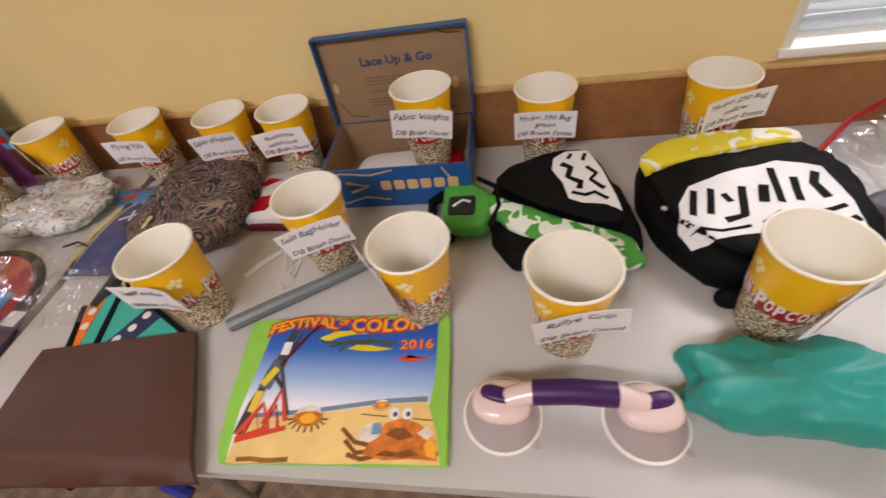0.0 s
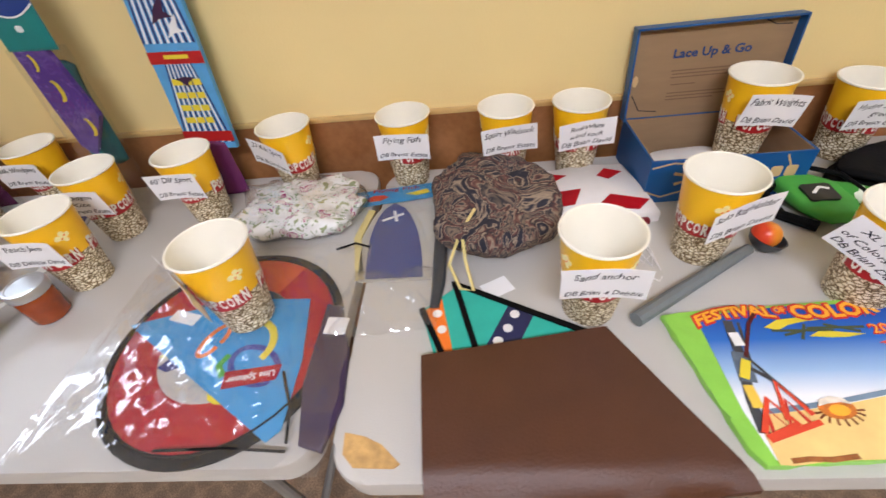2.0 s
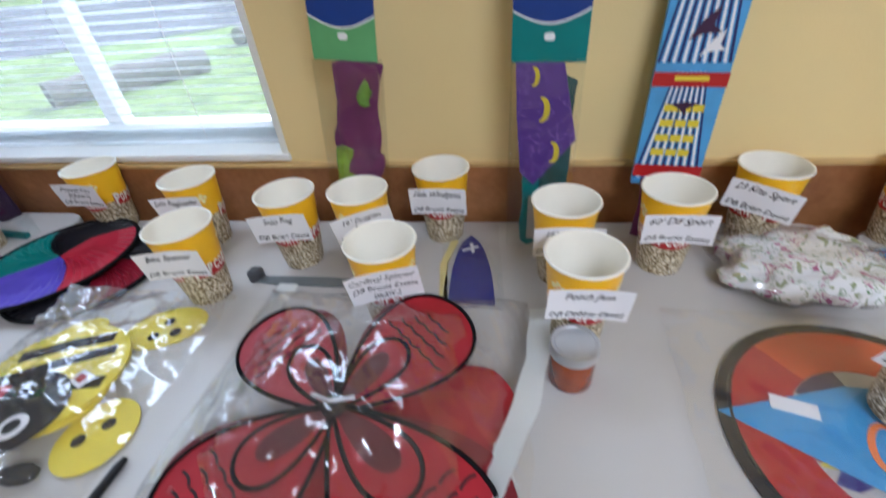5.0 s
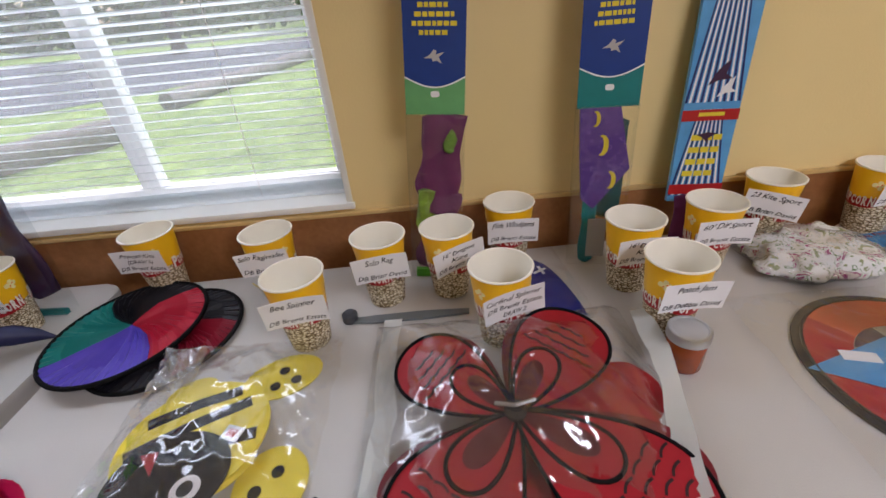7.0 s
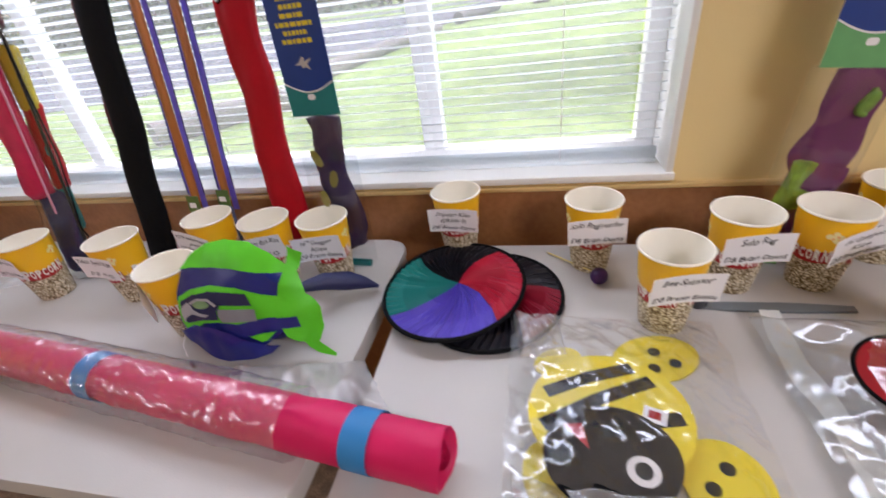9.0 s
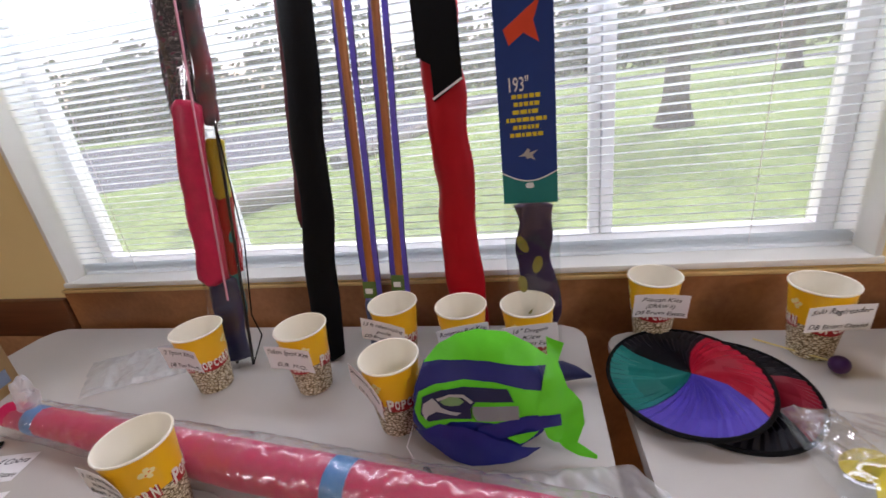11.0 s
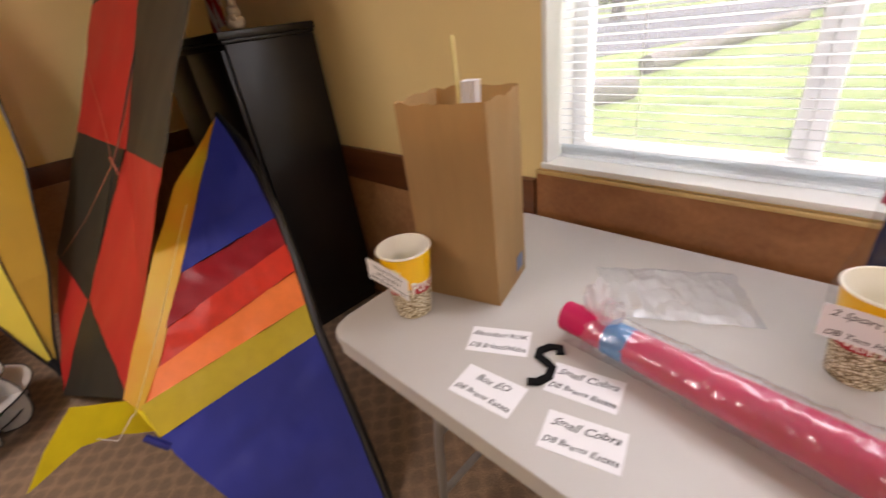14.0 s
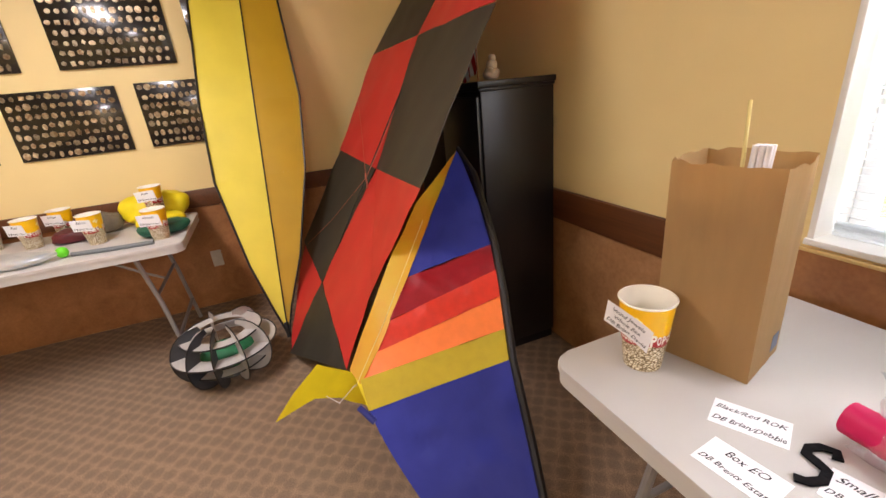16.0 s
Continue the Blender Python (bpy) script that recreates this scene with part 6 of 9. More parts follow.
for j in range(n):
    for i in range(n):
        bm.faces.new((g[1][j][i], g[1][j][i + 1], g[1][j + 1][i + 1], g[1][j + 1][i]))
        bm.faces.new((g[0][j][i], g[0][j + 1][i], g[0][j + 1][i + 1], g[0][j][i + 1]))
for i in range(n):
    for a, b in (((0, i), (0, i + 1)), ((n, i + 1), (n, i)), ((i + 1, 0), (i, 0)), ((i, n), (i + 1, n))):
        bm.faces.new((g[0][a[0]][a[1]], g[0][b[0]][b[1]], g[1][b[0]][b[1]], g[1][a[0]][a[1]]))
bmesh.ops.bevel(bm, geom=[e for e in bm.edges if e.calc_face_angle(0) > 1.2], offset=0.004, segments=2, affect="EDGES", profile=0.5)
part("cover", bm, BROWN, t, smooth=50)
part("tie", tube([(-0.50, 0.378, TOP - 0.02), (-0.485, 0.36, TOP - 0.045), (-0.45, 0.352, TOP - 0.06)], 0.011, 8), ROYAL, t, "blue fabric tie under the folio")
part("cord", tube([(-0.655, 0.35, TOP - 0.01), (-0.64, 0.342, TOP - 0.04), (-0.655, 0.345, TOP - 0.055)], 0.004, 7), BLACK, t, "black cord end")

# flying fish pack
def fish_pack(f, z, blue, label, header):
    t = thing("toy_pack", at(*f(0.5, 0.5), z), label, "toy pack", "flat toy packs")
    uv = lambda pts: [f(u, v) for u, v in pts]
    boat = [(0.5 + 0.36 * math.sin(math.pi * min(1, 1.35 * k / 12)) * (1 if k < 12 else 1), 0.04 + 0.72 * k / 12) for k in range(13)]
    def hull(w, lo, hi):
        side = [(w * (1 - (k / 10) ** 2.2) ** 0.6 if k < 10 else 0.0, lo + (hi - lo) * k / 10) for k in range(11)]
        return [(0.5 + a, b) for a, b in side] + [(0.5 - a, b) for a, b in side[-2::-1]]
    part("backing", prism(uv(hull(0.46, 0.03, 0.84)), z + 0.001, z + 0.004), LIGHT_GREY, t, "pale foam backing", smooth=0)
    part("sail", prism(uv(hull(0.36, 0.05, 0.80)), z + 0.0042, z + 0.007), blue, t, "blue sail", smooth=0)
    part("cross", path_strip(uv([(0.34, 0.60), (0.62, 0.66)]), 0.007, z + 0.0071, z + 0.0079), WHITE_INK, t, "white cross mark", smooth=0)
    part("cross", path_strip(uv([(0.53, 0.58), (0.50, 0.70)]), 0.007, z + 0.0071, z + 0.0079), WHITE_INK, t, "white cross mark", smooth=0)
    part("keel", path_strip(uv([(0.06, 0.05), (0.02, 0.45), (0.2, 0.75)]), 0.016, z + 0.001, z + 0.004), CREAM_CORD, t, "cream foam strip", smooth=0)
    if header:
        part("header", prism(uv([(0.0, 0.78), (1.0, 0.82), (1.0, 1.0), (0.0, 0.97)]), z + 0.0075, z + 0.0087), BLUE_PRINT, t, "blue printed header card", smooth=0)
        word = stretch_to(lettering("Flying Fish", 0.02, thin=0.0004), w=0.11, h=0.016)
        part("title", on_quad(word, f, 0.52, 0.955, z + 0.0092), RED, t, "red lettering", smooth=0)
        part("fish_print", prism(uv([(0.12, 0.86), (0.22, 0.905), (0.36, 0.90), (0.42, 0.87), (0.30, 0.835), (0.18, 0.835)]), z + 0.0088, z + 0.0096), ORANGE_RED, t, "red fish print", smooth=0)
        part("fish_print", prism(uv([(0.64, 0.89), (0.78, 0.91), (0.92, 0.93), (0.96, 0.88), (0.80, 0.86)]), z + 0.0088, z + 0.0096), YELLOW_INK, t, "yellow fish print", smooth=0)
    part("film", film(f, z + 0.0098, 0.006, 14, 20, 4 + z), CLEAR_STIFF, t, "clear sleeve")
    return t


fish_pack(quad((-0.945, 0.705), (-0.795, 0.705), (-0.815, 1.028), (-0.998, 1.010)), TOP, BOAT_BLUE, "toy in clear sleeve with a blue header card", True)
t = fish_pack(quad((-1.762, 0.800), (-1.640, 0.795), (-1.665, 1.095), (-1.790, 1.09)), TOP, ROYAL, "dark blue foam toy in a clear sleeve", False)
solo("tent_pole_bag", tube([(-0.80, 1.0, TOP + 0.018), (-0.785, 0.85, TOP + 0.018), (-0.785, 0.70, TOP + 0.012), (-0.79, 0.64, TOP + 0.01)], [0.012, 0.014, 0.012, 0.008], 8), DARK_GREY, "slim dark grey rolled sleeve beside the toy pack", "sleeve")
solo("plastic_wrap", film(quad((-0.975, 0.58), (-0.785, 0.60), (-0.775, 0.74), (-0.95, 0.74)), TOP + 0.002, 0.02, 18, 14, 9), CLEAR, "loose clear plastic wrap end", "plastic wrap", smooth=60)

# ---------------------------------------------------------------- second table
# line spinner ring in its bag
t = thing("ring_spinner", at(-1.14, 0.585, TOP), "round red and black line spinner in a clear bag", "spinner", "bagged spinners")
cx, cy = -1.145, 0.588
z0 = TOP + 0.001
part("outer_band", prism(ellipse(cx, cy, 0.200, 0.212, 0, 56), z0, z0 + 0.004), BLACK, t, "black edge band", smooth=0)


def sector(r0, r1, a0, a1, z, th, n=18):
    out = [(cx + r1 * math.cos(radians(a0 + (a1 - a0) * i / n)), cy + 1.05 * r1 * math.sin(radians(a0 + (a1 - a0) * i / n))) for i in range(n + 1)]
    out += [(cx + r0 * math.cos(radians(a1 - (a1 - a0) * i / n)), cy + 1.05 * r0 * math.sin(radians(a1 - (a1 - a0) * i / n))) for i in range(n + 1)]
    return prism(out, z, z + th)


for a0, a1, mt in ((0, 60, RED), (60, 125, ORANGE_CLOTH), (125, 230, RED), (230, 300, RED), (300, 360, RED)):
    part("red_panel", sector(0.112, 0.184, a0, a1, z0 + 0.0045, 0.0015), mt, t, smooth=0)
part("centre_panel", prism(ellipse(cx, cy, 0.113, 0.118, 0, 40), z0 + 0.0042, z0 + 0.0048), LIGHT_GREY, t, "pale centre", smooth=0)
for a0, a1, mt in ((100, 140, DARK_PURPLE), (40, 70, DARK_GREY)):
    part("blade", sector(0.03, 0.111, a0, a1, z0 + 0.0052, 0.0012), mt, t, smooth=0)
for pts, mt in (([(-1.252, 0.556), (-1.235, 0.57), (-1.18, 0.556), (-1.13, 0.53), (-1.06, 0.478), (-1.072, 0.47), (-1.13, 0.505), (-1.20, 0.548)], YELLOW), ([(-1.245, 0.535), (-1.225, 0.560), (-1.185, 0.548), (-1.20, 0.538), (-1.225, 0.527)], ROYAL),
                ([(-1.255, 0.585), (-1.215, 0.575), (-1.225, 0.560), (-1.256, 0.562)], RED), ([(-1.135, 0.492), (-1.085, 0.470), (-1.115, 0.470), (-1.13, 0.478)], YELLOW)):
    part("blade", prism(pts, z0 + 0.0052, z0 + 0.0062), mt, t, smooth=0)
part("hoop", tube([(cx + 0.186 * math.cos(radians(a)), cy + 1.05 * 0.186 * math.sin(radians(a)), z0 + 0.007) for a in range(0, 360, 9)], 0.0028, 6, closed=True), BLACK, t)
tri = [(-1.345, 0.622), (-1.165, 0.676), (-1.02, 0.672), (-0.998, 0.545), (-0.995, 0.43), (-1.012, 0.412)]
part("backing_card", prism(tri, z0 + 0.0075, z0 + 0.0086), BLUE_PRINT, t, "blue triangular backing card", smooth=0)
part("arc_print", path_strip([(-1.11 + 0.052 * math.cos(radians(a)), 0.575 + 0.05 * math.sin(radians(a))) for a in range(-35, 130, 15)], 0.013, z0 + 0.0088, z0 + 0.0096), YELLOW_INK, t, "yellow arc print", smooth=0)
part("ring_print", path_strip(ellipse(-1.075, 0.535, 0.046, 0.030, -30, 30), 0.010, z0 + 0.0087, z0 + 0.0094), mat("blue_violet_print", rgb(70, 74, 150), 0.5), t, "violet ring print", smooth=0, local=False)
part("loop_print", path_strip(ellipse(-1.165, 0.585, 0.015, 0.034, -24, 24), 0.008, z0 + 0.0087, z0 + 0.0095), ORANGE, t, "orange loop print", smooth=0)
part("green_print", path_strip([(-1.125, 0.555), (-1.135, 0.535), (-1.12, 0.515)], 0.011, z0 + 0.0089, z0 + 0.0097), GREEN_FABRIC, t, "green print", smooth=0)
part("title_patch", prism([(-1.118, 0.522), (-1.028, 0.535), (-1.030, 0.508), (-1.112, 0.492)], z0 + 0.0098, z0 + 0.0106), RED, t, "red title patch", smooth=0)
word = stretch_to(lettering("Line Spinner", 0.02, thin=0.0004), w=0.076, h=0.016)
word.transform(Matrix.Translation((-1.072, 0.514, z0 + 0.0112)) @ Matrix.Rotation(radians(190), 4, "Z"))
part("title", word, WHITE_INK, t, "white lettering upside down", smooth=0)
part("sticker", box(bmesh.new(), -0.028, 0.028, -0.012, 0.012, 0, 0.0008, m=at(-1.245, 0.636, z0 + 0.0088, -16)), CARD, t, "white price sticker", smooth=0)
part("dark_sleeve", prism([(-0.985, 0.66), (-0.955, 0.65), (-0.925, 0.56), (-0.915, 0.47), (-0.93, 0.40), (-0.965, 0.41), (-0.985, 0.50)], z0, z0 + 0.010, bevel=0.004), DARK_PURPLE, t, "folded dark sleeve", smooth=60)
part("white_label", box(bmesh.new(), -0.019, 0.019, -0.017, 0.017, 0, 0.0012, m=at(-0.955, 0.607, z0 + 0.0105, -4)), CARD, t, "white sticker", smooth=0)
for pts in ([(-1.0, 0.80, 0.752), (-0.96, 0.81, 0.758), (-0.93, 0.80, 0.755)], [(-1.02, 0.52, 0.753), (-0.99, 0.46, 0.755), (-0.98, 0.41, 0.753)], [(-1.17, 0.40, 0.752), (-1.06, 0.402, 0.756), (-0.98, 0.40, 0.75)]):
    part("cord", tube(pts, 0.0022, 6), BLACK, t)
part("bag", film(quad((-1.40, 0.365), (-0.925, 0.368), (-0.925, 0.815), (-1.375, 0.815)), z0 + 0.010, 0.0075, 40, 36, 2), CLEAR, t, "clear crinkled bag", smooth=80)

# white floral bundle
t = thing("cloth_bundle", at(-1.12, 0.94, TOP), "white floral cotton bundle, crumpled", "cloth")
part("cloth", pillow(at(-1.105, 0.935, TOP, -4), 0.135, 0.098, 0.055, 0.30, 20, 2.8, 90, 26, 6), WHITE_FLORAL, t, smooth=80)
part("film", pillow(at(-1.105, 0.932, TOP, -4), 0.146, 0.108, 0.062, 0.22, 13, 2.8, 60, 20, 7), CLEAR, t, "clear bag round it", smooth=80)

# jam jar
t = thing("jam_jar", at(-1.538, 0.665, TOP), "small jar of amber jam with a tin lid", "jar")
part("glass", lathe([(0, 0.001), (0.029, 0.001), (0.032, 0.005), (0.033, 0.055), (0.0325, 0.064), (0.030, 0.070), (0, 0.070)], 36), JAM, t, "amber jam in glass", local=True, smooth=60)
part("lid", lathe([(0.0335, 0.064), (0.0355, 0.065), (0.0355, 0.080), (0.034, 0.0825), (0.030, 0.083), (0.028, 0.0815), (0, 0.0818)], 40), LID_METAL, t, "tin screw lid", local=True)

# red butterfly spinner in its bag
t = thing("butterfly_spinner", at(-1.84, 0.585, TOP), "red butterfly garden spinner with black outlines in a clear bag", "spinner", "bagged spinners")
c0 = (-1.860, 0.540)
WING_RED = mat("deep_red_wing_nylon", rgb(156, 14, 30), 0.5, var=0.12, scale=22, bump=0.25, crease=0.25, cscale=12)
WING_MARK = mat("dark_wing_print", rgb(44, 10, 16), 0.6, var=0.2)
tilt = lambda x, y: 0.15 * (y - c0[1])
WINGS = [(141, 0.215, 0.170), (50, 0.232, 0.19), (230, 0.245, 0.212), (318, 0.280, 0.218)]
for k, (a, ln, wd) in enumerate(WINGS):
    z = TOP + 0.040 + 0.004 * k
    part("under_wing", prism(teardrop(*c0, a + (16 if k % 2 else -16), ln * 0.95, wd * 0.72), z, z + 0.002, lift=tilt if k < 2 else (lambda x, y: 0.12 * (y - c0[1]))), DARK_RED, t, smooth=0)
for k, (a, ln, wd) in enumerate(WINGS):
    z = TOP + 0.058 + 0.0025 * k
    part("wing", prism(teardrop(*c0, a, ln, wd), z, z + 0.0014, lift=tilt), WING_RED, t, smooth=0)
    ca, sa = math.cos(radians(a)), math.sin(radians(a))
    outline = teardrop(*c0, a, ln * 0.995, wd * 0.985, 48)
    part("wing_outline", tube([(x, y, z + 0.002 + tilt(x, y)) for x, y in outline], 0.0031, 6, closed=True), BLACK, t, "black outline")
    inner = teardrop(*c0, a + (6 if k % 2 else -6), ln * 0.56, wd * 0.42, 32)
    part("wing_loop", tube([(x, y, z + 0.002 + tilt(x, y)) for x, y in inner], 0.0032, 6, closed=True), BLACK, t, "black inner loop")
    part("wing_heart", prism(teardrop(*c0, a + (9 if k % 2 else -9), ln * 0.44, wd * 0.22), z + 0.0016, z + 0.0023, lift=tilt), MAROON, t, smooth=0)
    for row in range(4 if k < 2 else 5):
        for q in range(-2, 3):
            u, v = ln * (0.60 + 0.072 * row), wd * 0.13 * (q + 0.5 * (row % 2))
            if abs(v) > wd * (0.42 - 0.11 * row * (0.6 if k > 1 else 1)):
                continue
            arc = [(u - 0.004 * math.cos(s * 1.4), v + 0.012 * s) for s in (-1, -0.5, 0, 0.5, 1)]
            flat = [(c0[0] + ca * p - sa * w, c0[1] + sa * p + ca * w) for p, w in arc]
            bm = path_strip(flat, 0.0036, z + 0.0016, z + 0.0024)
            for vv in bm.verts:
                vv.co.z += tilt(vv.co.x, vv.co.y)
            part("scale_mark", bm, WING_MARK, t, "dark scale mark", smooth=0)
part("hub", lathe([(0, 0), (0.016, 0), (0.017, 0.010), (0.012, 0.018), (0, 0.02)], 20, cx=c0[0], cy=c0[1], cz=TOP + 0.062), BLACK_PLASTIC, t)
part("stem", tube([(c0[0], c0[1], TOP + 0.064), (c0[0] - 0.01, c0[1] + 0.02, TOP + 0.005)], 0.010, 10), BLACK_PLASTIC, t)
part("tie", tube([(c0[0] - 0.03, c0[1] + 0.006, TOP + 0.082), (c0[0], c0[1] - 0.004, TOP + 0.086), (c0[0] + 0.03, c0[1] + 0.007, TOP + 0.082)], 0.003, 6), LID_METAL, t, "wire tie")
# loose red cloth folded between the wings
for a, ln, wd in ((12, 0.245, 0.15), (352, 0.215, 0.13), (272, 0.205, 0.17)):
    bm = prism(teardrop(*c0, a, ln, wd), TOP + 0.034, TOP + 0.036, lift=lambda x, y: 0.13 * (y - c0[1]) + 0.006 * noise.noise(Vector((x * 30, y * 30, 1))))
    part("wing_fold", bm, WING_RED, t, "loose red cloth", smooth=60)
cover = film(quad((-2.10, 0.352), (-1.60, 0.362), (-1.60, 0.808), (-2.10, 0.812)), TOP + 0.006, 0.013, 50, 44, 12, 0.0, 13, 0.05)
for v in cover.verts:
    d = min(1.0, 6.0 * min(v.co.x + 2.11, -1.59 - v.co.x, v.co.y - 0.345, 0.82 - v.co.y))
    v.co.z += max(0.0, d) * max(0.0, 0.074 + 0.15 * (v.co.y - c0[1]))
part("bag", cover, BAG_FILM, t, "clear crinkled bag", smooth=80)
for pts in ([(-2.072, 0.818), (-2.078, 0.70), (-2.070, 0.58), (-2.082, 0.437)], [(-1.585, 0.760), (-1.590, 0.66), (-1.630, 0.52), (-1.662, 0.40)]):
    bm = bmesh.new()
    P = [Vector((*p, 0)) for p in pts]
    n = 24
    L, R = [], []
    for i in range(n + 1):
        s = i / n * (len(P) - 1)
        k = min(int(s), len(P) - 2)
        p = P[k].lerp(P[k + 1], s - k)
        h = TOP + (0.018 if p.x < -2 else 0.045) + 0.018 * abs(noise.noise(p * 9))
        tw = 0.016 * noise.noise(p * 13)
        L.append(bm.verts.new((p.x - 0.014 + tw * 0.4, p.y, h + tw)))
        R.append(bm.verts.new((p.x + 0.022 + 0.5 * tw, p.y + 0.006, h + 0.004 - tw)))
    for i in range(n):
        bm.faces.new((L[i], R[i], R[i + 1], L[i + 1]))
    bmesh.ops.solidify(bm, geom=bm.faces[:], thickness=0.001)
    part("hang_strip", bm, WHITE_TRIM, t, "white plastic hang strip", smooth=60)

# bee spinner in its bag
t = thing("bee_spinner", at(-2.35, 0.58, TOP), "yellow and black bee garden spinner in a clear bag", "spinner", "bagged spinners")
z = TOP + 0.002
for k, (x, y, a, b, turn) in enumerate(((-2.275, 0.712, 0.075, 0.052, 22), (-2.232, 0.498, 0.056, 0.062, 0), (-2.46, 0.478, 0.035, 0.055, 10), (-2.44, 0.690, 0.045, 0.03, 30))):
    part("wing", prism(ellipse(x, y, a, b, turn, 30), z + 0.002 * (k % 2), z + 0.0016 + 0.002 * (k % 2)), YELLOW, t, smooth=0)
for x, y in ((-2.275, 0.724), (-2.246, 0.700), (-2.282, 0.686), (-2.226, 0.516), (-2.252, 0.486)):
    part("wing_spot", prism(ellipse(x, y, 0.010, 0.010, 0, 18), z + 0.0038, z + 0.0046), BLACK, t, "black spot", smooth=0)
zb = TOP + 0.022
part("filling", pillow(at(-2.372, 0.56, TOP + 0.001, 20), 0.10, 0.095, 0.024, 0.05, 9), YELLOW, t, "folded yellow cloth")
part("body", prism(ellipse(-2.372, 0.572, 0.118, 0.112, 20, 40), zb + 0.005, zb + 0.009), YELLOW, t, smooth=0)
for a, b in (((-2.462, 0.600), (-2.325, 0.660)), ((-2.468, 0.540), (-2.30, 0.635)), ((-2.43, 0.525), (-2.27, 0.570))):
    part("stripe", path_strip([a, ((a[0] + b[0]) / 2, (a[1] + b[1]) / 2 + 0.006), b], 0.022, zb + 0.0092, zb + 0.0104), BLACK, t, "black stripe", smooth=0)
part("head", prism(ellipse(-2.378, 0.500, 0.090, 0.078, 10, 36), zb + 0.0106, zb + 0.0140), BLACK, t, smooth=0)
part("eye", prism(ellipse(-2.340, 0.481, 0.021, 0.021, 0, 24), zb + 0.0142, zb + 0.0152), WHITE_CLOTH, t, "white eye ring", smooth=0)
part("pupil", prism(ellipse(-2.340, 0.481, 0.011, 0.012, 0, 20), zb + 0.0153, zb + 0.0162), BLACK, t, smooth=0)
part("cheek", prism([(-2.438, 0.54), (-2.412, 0.545), (-2.405, 0.505)], zb + 0.0142, zb + 0.0152), RED, t, smooth=0)
part("price_sticker", box(bmesh.new(), -0.016, 0.016, -0.013, 0.013, 0, 0.001, m=at(-2.308, 0.570, zb + 0.0112, -18)), CARD, t, "white and red price sticker", smooth=0)
part("sticker_mark", box(bmesh.new(), -0.007, 0.009, -0.006, 0.007, 0, 0.0008, m=at(-2.310, 0.570, zb + 0.0123, -18)), RED, t, smooth=0)
for x, y, s in ((-2.43, 0.425, 1.0), (-2.292, 0.43, 0.7)):
    part("foot", pillow(at(x, y, TOP, 15), 0.036 * s, 0.020 * s, 0.022, 0.2, 30), BLACK, t)
part("gathered_film", film(quad((-2.505, 0.665), (-2.425, 0.680), (-2.440, 0.785), (-2.522, 0.780)), z + 0.026, 0.020, 24, 24, 9, 0.012, 26, 0.028), CRINKLED, t, "bunched silvery film", smooth=60)
part("gathered_film", film(quad((-2.500, 0.372), (-2.400, 0.376), (-2.405, 0.450), (-2.510, 0.470)), z + 0.012, 0.022, 26, 24, 17, 0.012, 26, 0.028), CRINKLED, t, "bunched silvery film", smooth=60)
part("gathered_film", film(quad((-2.425, 0.405), (-2.285, 0.415), (-2.275, 0.445), (-2.440, 0.440)), z + 0.040, 0.016, 30, 12, 23, 0.010, 26, 0.028), CRINKLED, t, "bunched silvery film", smooth=60)
part("bag", film(quad((-2.52, 0.372), (-2.165, 0.400), (-2.165, 0.790), (-2.525, 0.800)), z + 0.014, 0.011, 40, 40, 31, 0.030, 13), CLEAR, t, "clear crinkled bag", smooth=80)

# grey propeller blade, black pen, lollipop
t = thing("propeller_blade", at(-2.05, 0.86, TOP), "grey plastic propeller blade with a dark hub", "blade")
part("blade", prism([(-2.165, 0.852), (-2.12, 0.846), (-2.0, 0.846), (-1.905, 0.852), (-1.903, 0.868), (-2.0, 0.872), (-2.11, 0.870), (-2.16, 0.868)], TOP + 0.001, TOP + 0.006, bevel=0.002), GREY_PLASTIC, t)
part("hub", lathe([(0, 0), (0.017, 0), (0.017, 0.018), (0.010, 0.024), (0, 0.024)], 20, cx=-2.168, cy=0.865, cz=TOP + 0.002), DARK_GREY, t)
solo("marker_pen", tube([(-2.158, 0.470, TOP + 0.0065), (-2.159, 0.458, TOP + 0.0065), (-2.161, 0.400, TOP + 0.0065)], [0.004, 0.0065, 0.0065], 10), BLACK_PLASTIC, "black marker pen lying on the table", "pen")
t = thing("lollipop", at(-2.345, 0.935, TOP), "dark purple lollipop on a paper stick", "lollipop")
bm = bmesh.new()
bmesh.ops.create_uvsphere(bm, u_segments=20, v_segments=12, radius=0.019, matrix=Matrix.Translation((-2.345, 0.930, TOP + 0.0195)))
part("candy", bm, PURPLE_RUBBER, t, smooth=180)
part("stick", tube([(-2.352, 0.945, TOP + 0.018), (-2.452, 1.046, TOP + 0.004)], 0.0022, 7), CREAM_CORD, t)

